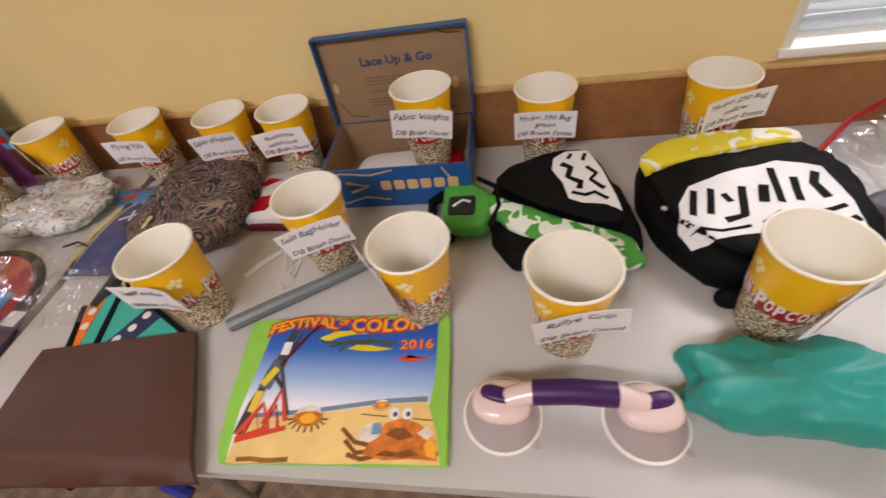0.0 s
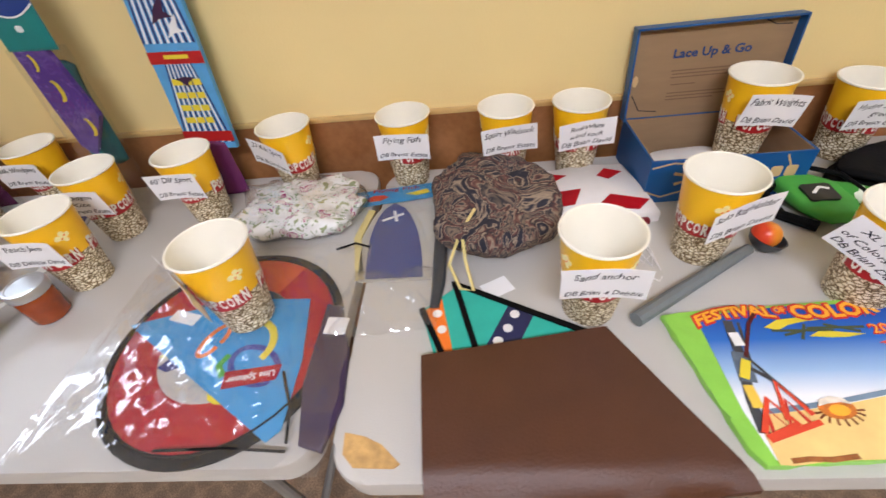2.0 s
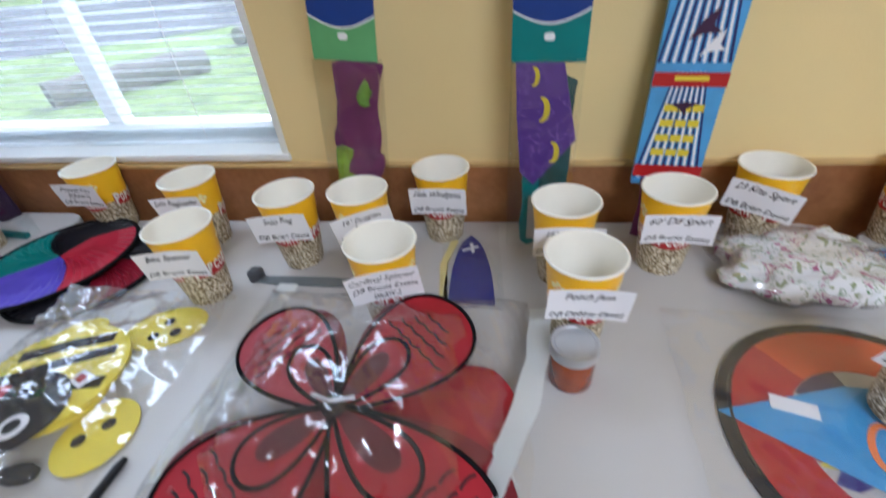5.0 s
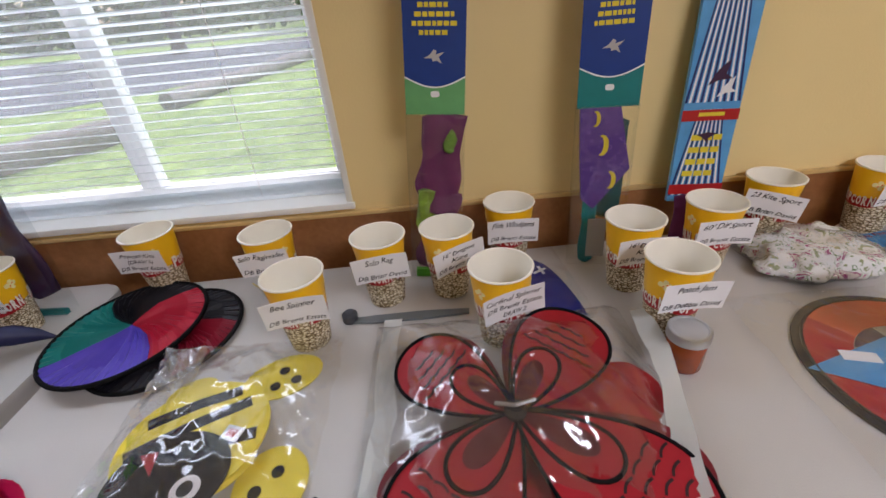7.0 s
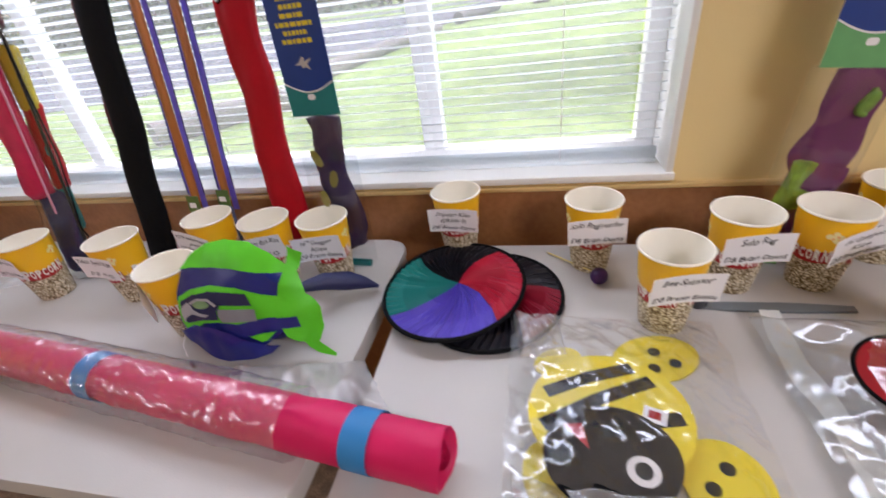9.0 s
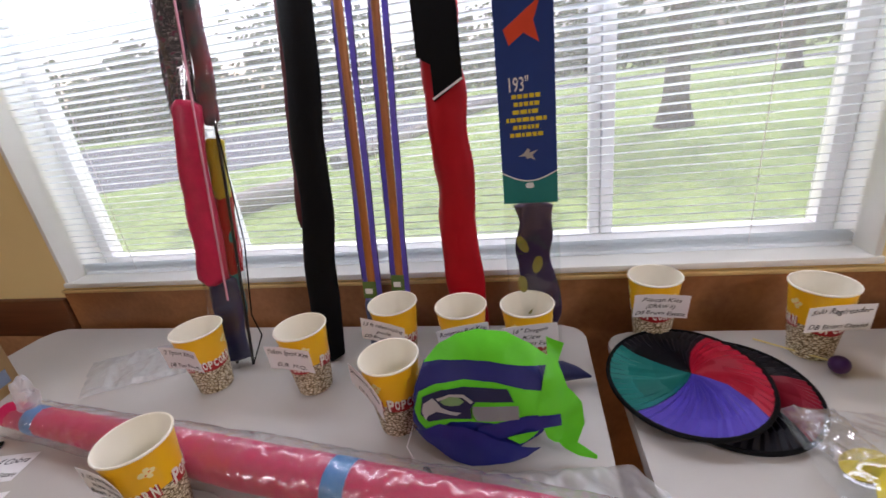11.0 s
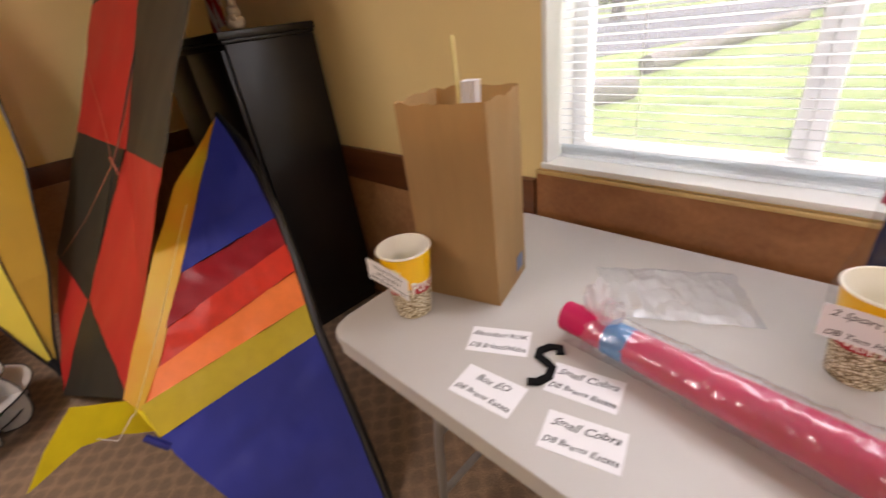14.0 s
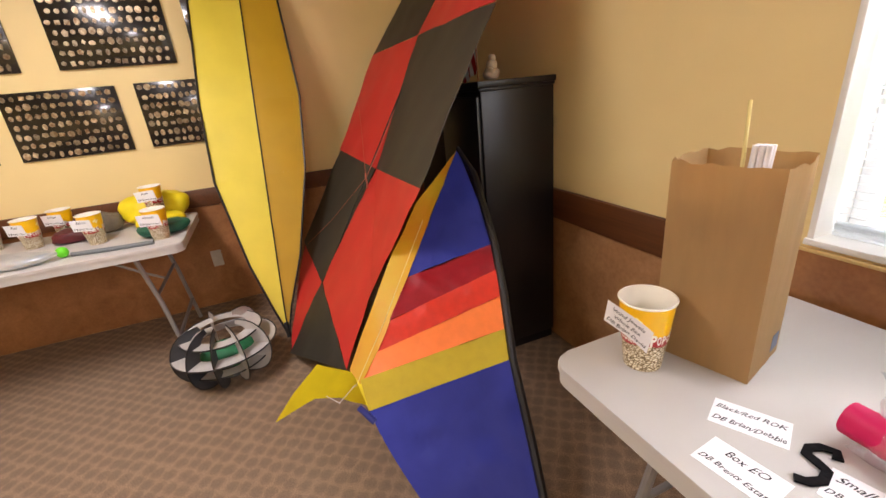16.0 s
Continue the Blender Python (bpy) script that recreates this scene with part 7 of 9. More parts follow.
# folded sunburst discs
def pleated_disc(cx, cy, z, a, b, turn, parent, cols):
    n = 26
    c, s = math.cos(radians(turn)), math.sin(radians(turn))
    for k, (s0, s1, mt) in enumerate(cols):
        bm = bmesh.new()
        mid = bm.verts.new((cx + 0.01, cy, z + 0.012))
        rings = []
        for f, h, w in ((0.18, 0.011, 0.0030), (0.45, 0.010, 0.0065), (0.75, 0.007, 0.0060), (1.0, 0.004, 0.0022)):
            ring = []
            for i in range(n + 1):
                # folds gather unevenly and slant towards the hub
                th = radians(s0 + (s1 - s0) * (i + 0.25 * noise.noise(Vector((i * 0.9, k * 5, z * 90)))) / n + (1 - f) * 26)
                x, y = a * math.cos(th) * f, b * math.sin(th) * f
                up = w * (1 + 0.8 * noise.noise(Vector((i * 1.7, f * 2, k + z * 50)))) * (i % 2)
                ring.append(bm.verts.new((cx + 0.01 * (1 - f) + c * x - s * y, cy + s * x + c * y, z + h + up)))
            rings.append(ring)
        for i in range(n):
            bm.faces.new((mid, rings[0][i], rings[0][i + 1]))
            for r0, r1 in zip(rings, rings[1:]):
                bm.faces.new((r0[i], r1[i], r1[i + 1], r0[i + 1]))
        part("gore", bm, mt, parent, smooth=12)
    hoop = ellipse(cx, cy, a, b, turn, 48)
    part("hoop", tube([(x, y, z + 0.004) for x, y in hoop], 0.0048, 8, closed=True), BLACK, parent, "black fabric hoop")
    part("base", prism(ellipse(cx, cy, a * 0.99, b * 0.99, turn, 40), z - 0.004, z), BLACK, parent, smooth=0)


SATIN = {k: mat("pleated_satin_" + k, c, 0.52, var=0.12, scale=20, bump=0.1, spec=0.3) for k, c in (("black", rgb(16, 14, 22)), ("teal", rgb(8, 116, 110)), ("violet", rgb(82, 66, 170)), ("red", rgb(166, 14, 44)), ("maroon", rgb(128, 12, 36)))}
t = thing("folding_sunburst", at(-2.63, 0.86, TOP), "folded sunburst discs in black, teal, purple and red", "sunburst")
pleated_disc(-2.575, 0.860, TOP + 0.007, 0.150, 0.165, -14, t, ((-45, 22, SATIN["maroon"]), (22, 130, SATIN["black"]), (130, 220, SATIN["maroon"]), (220, 315, SATIN["black"])))
pleated_disc(-2.655, 0.866, TOP + 0.030, 0.150, 0.170, -14, t, ((-30, 70, SATIN["red"]), (70, 150, SATIN["black"]), (150, 232, SATIN["teal"]), (232, 330, SATIN["violet"])))

# ---------------------------------------------------------------- packages standing against the wall
def slab(m, pts, y0, y1):
    """Outline pts as (x, z) in an upright frame m, thick from y0 to y1."""
    bm = prism(pts, 0, y1 - y0)
    bm.transform(m @ Matrix.Translation((0, y1, 0)) @ Matrix.Rotation(radians(90), 4, "X"))
    return bm


def lean(x, y, z, back, roll=0.0, turn=0.0):
    """An upright frame at its foot, leaning back and sideways by degrees."""
    return Matrix.Translation((x, y, z)) @ Matrix.Rotation(radians(turn), 4, "Z") @ Matrix.Rotation(radians(roll), 4, "Y") @ Matrix.Rotation(radians(-back), 4, "X")


def crumple(m, w, h, d, mt, parent, name="cloth", seed=0.0, label="", n=12, rows=26, fold=0.35):
    """A bundled strip of cloth in a sleeve: upright, folded and lumpy."""
    bm = bmesh.new()
    rings = []
    for j in range(rows + 1):
        zz = h * j / rows
        ring = []
        for i in range(n):
            a = 2 * math.pi * i / n
            k = 1 + fold * noise.noise(Vector((math.cos(a) * 1.3, math.sin(a) * 1.3, zz * 11 + seed)))
            sway = 0.12 * w * noise.noise(Vector((seed, 0, zz * 6)))
            end = min(1, (min(j, rows - j) + 0.6) / 1.5)
            ring.append(bm.verts.new(m @ Vector((sway + w / 2 * math.cos(a) * k * end, d / 2 * math.sin(a) * k, zz))))
        rings.append(ring)
    for r0, r1 in zip(rings, rings[1:]):
        for i in range(n):
            bm.faces.new((r0[i], r0[(i + 1) % n], r1[(i + 1) % n], r1[i]))
    bm.faces.new(rings[0][::-1])
    bm.faces.new(rings[-1])
    return part(name, bm, mt, parent, label, smooth=80)


def header_art(t, m, z0, z1, w, low, high, split, lines, y, title=""):
    """A printed header card: two colours, an arc between them and rows of small print."""
    arc = [(-w / 2 + w * i / 12, split - 0.02 * math.sin(math.pi * i / 12)) for i in range(13)]
    part("header_low", slab(m, [(-w / 2, z0), (w / 2, z0)] + arc[::-1], y, y + 0.002), low, t, "lower header card", smooth=0)
    part("header_high", slab(m, arc + [(w / 2, z1), (-w / 2, z1)], y, y + 0.002), high, t, "upper header card", smooth=0)
    bm = path_strip(arc, 0.003, 0, 0.0005)
    bm.transform(m @ Matrix.Translation((0, y - 0.0003, 0)) @ Matrix.Rotation(radians(90), 4, "X"))
    part("header_arc", bm, WHITE_INK, t, smooth=0)
    up = m @ Matrix.Translation((0, y - 0.0004, 0)) @ Matrix.Rotation(radians(90), 4, "X")
    for k in range(lines):
        zz = split + 0.075 + 0.0155 * k
        if zz > z1 - 0.01:
            break
        rnd = random.Random(k * 7 + int(z0 * 100))
        tw = w * rnd.uniform(0.42, 0.74)
        x = -tw / 2
        while x < tw / 2 - 0.004:
            l = min(rnd.uniform(0.005, 0.014), tw / 2 - x)
            b = prism([(x, zz), (x + l, zz), (x + l, zz + 0.0085), (x, zz + 0.0085)], 0, 0.0004)
            b.transform(up)
            part("print_word", b, YELLOW_INK, t, "unreadable yellow print", smooth=0)
            x += l + 0.0025
    b = prism([(-0.022, split + 0.034), (-0.010, split + 0.040), (-0.002, split + 0.050), (0.004, split + 0.047), (0.002, split + 0.041), (0.020, split + 0.046), (0.008, split + 0.036), (0.014, split + 0.024), (0.004, split + 0.030), (-0.004, split + 0.028), (-0.006, split + 0.034)], 0, 0.0004)
    b.transform(up)
    part("bird_print", b, LIGHT_GREY, t, "pale bird print", smooth=0)
    b = prism(rounded(-0.009, 0.009, z0 + 0.034, z0 + 0.046, 0.005, 4), 0, 0.0004)
    b.transform(up)
    part("mark_print", b, WHITE_INK, t, "small white mark", smooth=0)
    if title:
        b = stretch_to(lettering(title, 0.03, thin=0.0003), w=w * 0.34, h=0.030)
        b.transform(up @ Matrix.Translation((-w * 0.12, split + 0.055 + 0.019 * lines + 0.012, 0)))
        part("length_print", b, WHITE_INK, t, "white printed length", smooth=0)


# patriotic sleeve
m = lean(-1.335, 1.050, TOP + 0.014, 5.0, 1.5, -4)
t = thing("kite_package", m, "tall red, white and blue rayed kite sleeve", "kite package", "packages along the wall")
w = 0.122
part("sleeve", slab(m, [(-w / 2, 0.11), (w / 2, 0.11), (w / 2, 0.86), (-w / 2, 0.86)], 0, 0.012), mat("sky_blue_sleeve_print", rgb(88, 160, 214), 0.35, var=0.1), t, smooth=0)
up = m @ Matrix.Translation((0, -0.0004, 0)) @ Matrix.Rotation(radians(90), 4, "X")
RAYS = [mat("navy_ray_print", rgb(26, 40, 104), 0.35), WHITE_INK]
for zc, zlo, zhi in ((0.62, 0.34, 0.80), (0.335, 0.125, 0.325)):
    for k in range(15):
        x0 = -w / 2 + w * k / 15
        f = lambda x: x * (0.25 if zc > 0.5 else 0.45)
        ends = [(x0, zlo), (x0 + w / 15 * 0.62, zlo), (f(x0 + w / 15 * 0.62), zhi - 0.1 if zc > 0.5 else zhi), (f(x0), zhi - 0.1 if zc > 0.5 else zhi)]
        b = prism(ends, 0, 0.0004)
        b.transform(up)
        part("ray", b, RAYS[k % 2], t, smooth=0)
for zz in (0.30, 0.128):
    b = prism([(-w / 2 - 0.001, zz), (w / 2 + 0.001, zz), (w / 2 + 0.001, zz + 0.024), (-w / 2 - 0.001, zz + 0.024)], 0, 0.0006)
    b.transform(m @ Matrix.Translation((0, -0.0009, 0)) @ Matrix.Rotation(radians(90), 4, "X"))
    part("red_band", b, CUP_RED, t, "red band", smooth=0)
for k, (x, zz, s, q) in enumerate(((0.0, 0.40, 1.0, 30), (0.02, 0.37, 0.8, 30), (0.0, 0.27, 0.7, -20), (-0.012, 0.60, 1.5, 35), (0.025, 0.575, 1.4, 20))):
    b = prism([(-0.03 * s, -0.012 * s), (0.0, 0.006 * s), (0.032 * s, 0.014 * s), (0.012 * s, -0.010 * s), (0.02 * s, -0.026 * s), (-0.006 * s, -0.014 * s)], 0, 0.0004)
    b.transform(m @ Matrix.Translation((x, -0.0012 - 0.0002 * k, zz)) @ Matrix.Rotation(radians(90), 4, "X") @ Matrix.Rotation(radians(q), 4, "Z"))
    part("eagle_print", b, mat("dark_violet_print", rgb(58, 26, 62), 0.4) if k % 2 == 0 else WHITE_INK, t, "plain dark print shape", smooth=0)
for k in range(4):
    for x0, x1 in ((-0.034, -0.010), (-0.007, 0.012), (0.015, 0.034)):
        b = prism([(x0, 0), (x1, 0), (x1, 0.013), (x0, 0.013)], 0, 0.0004)
        b.transform(m @ Matrix.Translation((0.002 * k - 0.004, -0.0011, 0.172 + 0.028 * k)) @ Matrix.Rotation(radians(90), 4, "X"))
        part("print_word", b, YELLOW_INK, t, "unreadable yellow print", smooth=0)
b = prism([(-0.026, 0), (0.03, 0), (0.03, 0.008), (-0.026, 0.008)], 0, 0.0004)
b.transform(m @ Matrix.Translation((0, -0.0017, 0.310)) @ Matrix.Rotation(radians(90), 4, "X"))
part("print_word", b, YELLOW_INK, t, "unreadable yellow print", smooth=0)
crumple(m @ Matrix.Translation((0, 0, -0.012)), 0.085, 0.14, 0.022, MAGENTA_CLOTH, t, "cloth_end", 4.0, "violet cloth end")

# teal header with violet fish
m = lean(-1.581, 1.006, TOP, 3.4, 0.0, -8)
t = thing("kite_package", m, "clear sleeve with violet cloth and teal header card", "kite package", "packages along the wall")
header_art(t, m, 0.375, 0.95, 0.126, TEAL_HEADER, BLUE_HEADER, 0.455, 9, 0.004)
bm = slab(m, [(-0.055, 0.375), (0.028, 0.375), (0.060, 0.24), (-0.012, 0.145), (-0.040, 0.17), (-0.050, 0.28)], 0.004, 0.016)
part("cloth", bm, VIOLET_SPECKLE, t, "violet cloth with yellow moons")
for x, zz, s in ((-0.022, 0.352, 0.8), (-0.004, 0.295, 1.1), (0.020, 0.215, 1.0)):
    b = prism([(0.013 * s * math.cos(radians(q)), 0.021 * s * math.sin(radians(q))) for q in range(-110, 111, 20)] + [(0.006 * s * math.cos(radians(q)) - 0.003 * s, 0.017 * s * math.sin(radians(q))) for q in range(100, -101, -20)], 0, 0.0005)
    b.transform(m @ Matrix.Translation((x, 0.0035, zz)) @ Matrix.Rotation(radians(90), 4, "X"))
    part("moon", b, YELLOW_INK, t, "yellow moon print", smooth=0)
crumple(m @ Matrix.Translation((0.018, 0.022, 0.12)), 0.07, 0.23, 0.018, mat("deep_teal_cloth", rgb(16, 74, 76), 0.6, var=0.2), t, "teal_cloth", 8.0)
crumple(m @ Matrix.Translation((-0.018, 0.014, 0.0)), 0.035, 0.20, 0.014, TEAL_HEADER, t, "tail", 12.0)
part("instruction_slip", slab(m, [(-0.02, 0.02), (0.022, 0.02), (0.022, 0.12), (-0.02, 0.12)], 0.001, 0.003), LIGHT_GREY, t, "pale instruction slip", smooth=0)
part("film", slab(m, [(-0.063, 0.0), (0.063, 0.0), (0.063, 0.38), (-0.063, 0.38)], -0.002, 0.024), CLEAR_STIFF, t, "clear sleeve", smooth=0)

# green header with violet cloth
m = lean(-1.972, 1.012, TOP, 2.2, 4.6, -2)
t = thing("kite_package", m, "clear sleeve with violet cloth and pale green header card", "kite package", "packages along the wall")
header_art(t, m, 0.395, 0.95, 0.122, GREEN_HEADER, BLUE_HEADER, 0.468, 9, 0.004)
crumple(m @ Matrix.Translation((0.004, 0.014, 0.02)), 0.085, 0.20, 0.026, MAGENTA_CLOTH, t, "cloth", 2.0, "violet cloth strip", 22, 40, 0.7)
crumple(m @ Matrix.Translation((0.012, 0.014, 0.17)), 0.088, 0.225, 0.026, MAGENTA_CLOTH, t, "cloth", 6.4, "violet cloth strip", 22, 40, 0.65)
crumple(m @ Matrix.Translation((-0.020, 0.006, 0.13)), 0.046, 0.10, 0.022, mat("olive_violet_cloth", rgb(96, 96, 52), 0.6, var=0.4, scale=30, col2=rgb(150, 190, 60)), t, "lime_cloth", 7.0, "", 18, 24, 0.6)
part("lime_cloth", pillow(m @ Matrix.Translation((0.024, 0.002, 0.315)) @ Matrix.Rotation(radians(20), 4, "Y"), 0.014, 0.008, 0.045, 0.5, 60, 2.2, 30, 14, 4, False), mat("dull_green_cloth", rgb(104, 140, 52), 0.6, var=0.3, scale=40), t)
part("clip", slab(m, [(-0.05, 0.0), (0.0, 0.0), (0.0, 0.02), (-0.05, 0.02)], 0.0, 0.012), LIME, t, "lime plastic clip")
part("film", slab(m, [(-0.062, 0.0), (0.062, 0.0), (0.062, 0.395), (-0.062, 0.395)], -0.004, 0.030), CLEAR_STIFF, t, "clear sleeve", smooth=0)

# ---------------------------------------------------------------- third table: tall things leaning on the window
# teal header sleeve
m = lean(-2.955, 0.990, TOP, 3.0, 0.0, -4)
t = thing("kite_package", m, "clear sleeve with violet cloth and teal-blue header card", "kite package", "packages at the window")
header_art(t, m, 0.385, 0.98, 0.118, TEAL_HEADER, BLUE_HEADER, 0.455, 6, 0.004, "193\"")
b = prism([(-0.04, 0), (-0.01, 0.02), (0.035, 0.05), (0.02, 0.01), (0.03, -0.03), (0.0, -0.01), (-0.03, -0.03)], 0, 0.0004)
b.transform(m @ Matrix.Translation((0.0, 0.0034, 0.74)) @ Matrix.Rotation(radians(90), 4, "X"))
part("picture_print", b, ORANGE_RED, t, "red and orange print shape", smooth=0)
crumple(m @ Matrix.Translation((0.004, 0.016, 0.05)), 0.085, 0.335, 0.032, DARK_PURPLE, t, "cloth", 3.3, "dark violet cloth", 22, 40, 0.6)
for k, (x, zz) in enumerate(((-0.022, 0.29), (-0.026, 0.19), (0.01, 0.24), (-0.005, 0.11))):
    b = prism(ellipse(0, 0, 0.011, 0.022, 25 - 20 * k, 16), 0, 0.0008)
    b.transform(m @ Matrix.Translation((x, -0.0035, zz)) @ Matrix.Rotation(radians(90), 4, "X"))
    part("moon", b, mat("dull_yellow_cloth", rgb(150, 142, 56), 0.6), t, "dull yellow patch", smooth=0)
part("clip", slab(m, [(-0.04, 0.0), (0.055, 0.0), (0.055, 0.014), (-0.04, 0.014)], 0.0, 0.012), TEAL_HEADER, t, "teal plastic foot")
part("film", slab(m, [(-0.061, 0.0), (0.061, 0.0), (0.061, 0.39), (-0.061, 0.39)], -0.006, 0.034), CLEAR_STIFF, t, "clear sleeve", smooth=0)


def soft_tube(x, y, w, d, h, mt, label, name, cat, back=4.0, roll=0.0, seed=0.0, fold=0.14):
    m = lean(x, y, TOP, back, roll)
    t = thing(name, m, label, cat, "tall things at the window")
    crumple(m, w, h, d, mt, t, "cloth_tube", seed, "", 28, 60, fold)
    return t, m


t, m = soft_tube(-3.128, 1.045, 0.098, 0.05, 1.0, RED, "long red fabric tube standing against the window", "rolled_kite", "rolled kite", 7.5, -1.2, 2.0, 0.2)
b = prism([(-0.02, 0.62), (0.05, 0.66), (0.054, 0.95), (-0.05, 0.95), (-0.05, 0.72), (-0.02, 0.70)], 0, 0.006)
b.transform(m @ Matrix.Translation((0, -0.024, 0)) @ Matrix.Rotation(radians(90), 4, "X"))
part("black_panel", b, BLACK, t, "black printed panel", smooth=0)
b = path_strip([(-0.022, 0.625), (0.05, 0.662)], 0.005, 0, 0.0015)
b.transform(m @ Matrix.Translation((0, -0.0305, 0)) @ Matrix.Rotation(radians(90), 4, "X"))
part("white_piping", b, WHITE_INK, t, smooth=0)

t, m = soft_tube(-3.505, 0.955, 0.088, 0.04, 1.0, BLACK, "long black kite bag standing against the window", "rolled_kite", "rolled kite", 12.0, 2.1, 5.0, 0.04)
crumple(m @ Matrix.Translation((-0.045, 0.012, 0.36)), 0.03, 0.62, 0.025, MAROON, t, "maroon_edge", 3.0)
part("zip_pull", slab(m, [(0.01, 0.93), (0.026, 0.93), (0.026, 0.965), (0.01, 0.965)], -0.028, -0.022), YELLOW, t, "yellow zip pull", smooth=0)

for x, y, roll, sd in ((-3.380, 0.995, 1.3, 1.0), (-3.316, 1.030, 2.2, 4.0)):
    m = lean(x, y, TOP, 9.0, roll)
    t = thing("dowel_pole", m, "varnished wooden pole in a lavender sleeve", "pole", "poles at the window")
    part("dowel", tube([m @ Vector((0.002, 0, 0.18)), m @ Vector((-0.004, 0, 1.0))], 0.0105, 12), WOOD, t)
    bm = bmesh.new()
    rows = 30
    for s in (-1, 1):
        vs = []
        for j in range(rows + 1):
            h = 0.14 + 0.86 * j / rows
            ww = s * (0.025 + 0.006 * noise.noise(Vector((sd + s, h * 5, 0))))
            vs.append((bm.verts.new(m @ Vector((s * 0.010, 0.006, h))), bm.verts.new(m @ Vector((ww, 0.008, h)))))
        for a, b in zip(vs, vs[1:]):
            bm.faces.new((a[0], a[1], b[1], b[0]))
    bmesh.ops.solidify(bm, geom=bm.faces[:], thickness=0.002)
    part("sleeve", bm, LAVENDER, t, "lavender cloth sleeve")
    for s in (-1, 1):
        part("piping", tube([m @ Vector((s * (0.0255 + 0.006 * noise.noise(Vector((sd + s, h * 0.5, 0)))), 0.007, h * 0.1)) for h in range(2, 11)], 0.0012, 6), NAVY, t)
    part("label", slab(m, [(-0.018, 0.155), (0.018, 0.155), (0.018, 0.20), (-0.018, 0.20)], -0.013, -0.010), mat("green_pole_label", rgb(84, 110, 50), 0.5), t, "green paper label", smooth=0)
    part("barcode", slab(m, [(-0.012, 0.168), (0.008, 0.168), (0.008, 0.182), (-0.012, 0.182)], -0.0136, -0.0132), WHITE_INK, t, "white barcode", smooth=0)
    crumple(m, 0.036, 0.15, 0.016, mat("grey_blue_sleeve_end", rgb(88, 96, 130), 0.5, var=0.2), t, "sleeve_end", sd)

# pink and mixed kites in a clear bag
m = lean(-3.772, 0.920, TOP, 9.5, 2.6)
t = thing("kite_bundle", m, "pink and many-coloured kites bundled in a clear bag", "kite bundle", "tall things at the window")
crumple(m @ Matrix.Translation((-0.014, -0.014, 0.24)), 0.086, 0.46, 0.040, mat("magenta_pink_nylon", rgb(196, 26, 78), 0.4, var=0.15, bump=0.3, crease=0.5, cscale=10), t, "pink_cloth", 2.0, "", 14, 30, 0.2)
crumple(m @ Matrix.Translation((-0.030, 0.004, 0.66)), 0.085, 0.36, 0.034, printed("black_white_scribble_cloth", [(0.0, rgb(28, 24, 34)), (0.52, rgb(200, 190, 190)), (0.545, rgb(28, 24, 34)), (0.62, rgb(120, 30, 70))], 30, 0.5, 2.5), t, "printed_cloth", 6.0, "", 14, 24, 0.2)
crumple(m @ Matrix.Translation((0.0, 0.0, 0.02)), 0.090, 0.24, 0.034, NAVY, t, "navy_cloth", 9.0, "", 14, 24, 0.25)
crumple(m @ Matrix.Translation((0.026, 0.020, 0.26)), 0.050, 0.22, 0.036, RED, t, "red_cloth", 1.0)
crumple(m @ Matrix.Translation((0.028, 0.018, 0.46)), 0.050, 0.15, 0.036, MUSTARD, t, "mustard_cloth", 5.0)
part("pole_sleeve", tube([m @ Vector((0.026, -0.024, 0.20)), m @ Vector((0.024, -0.026, 0.45)), m @ Vector((0.018, -0.025, 0.98))], 0.0028, 8), mat("pale_pink_sleeve", rgb(214, 150, 170), 0.5), t, "pale pink sleeve")
crumple(m @ Matrix.Translation((0.036, 0.006, 0.64)), 0.05, 0.36, 0.028, mat("mixed_dark_teal_cloth", rgb(20, 96, 104), 0.55, var=0.3, scale=16, col2=rgb(150, 26, 50)), t, "mixed_cloth", 3.0)
crumple(m @ Matrix.Translation((0.026, 0.018, 0.14)), 0.034, 0.30, 0.026, TEAL_HEADER, t, "teal_cloth", 3.7)
for dx in (0.050, 0.0):
    part("spar", tube([m @ Vector((dx, 0.004, 0.005)), m @ Vector((dx + 0.003, 0.002, 0.5)), m @ Vector((dx - 0.005, 0.004, 1.0))], 0.004, 8), CARBON, t)
part("line", tube([m @ Vector((0.064, -0.01, 0.62)), m @ Vector((0.09, -0.01, 0.35)), m @ Vector((0.086, -0.02, 0.16)), m @ Vector((0.10, -0.01, 0.10)), m @ Vector((0.07, -0.02, 0.02))], 0.0018, 6), BLACK, t)
crumple(m @ Matrix.Translation((0.0, 0, 0.0)), 0.128, 1.0, 0.05, CLEAR_STIFF, t, "film", 8.0, "clear bag", 18, 34, 0.12)

# ---------------------------------------------------------------- third table: lying things
# fish windsock
def fish_frame(x, u, lift=0.0):
    """x along the table, u up the fish's side (0 to 1)."""
    return Vector((x, 0.665 + 0.085 * u - lift * 0.95, TOP + 0.004 + 0.225 * u + lift * 0.3))


t = thing("fish_windsock", at(-3.05, 0.70, TOP), "blue and lime green fish windsock, puffed up", "windsock")


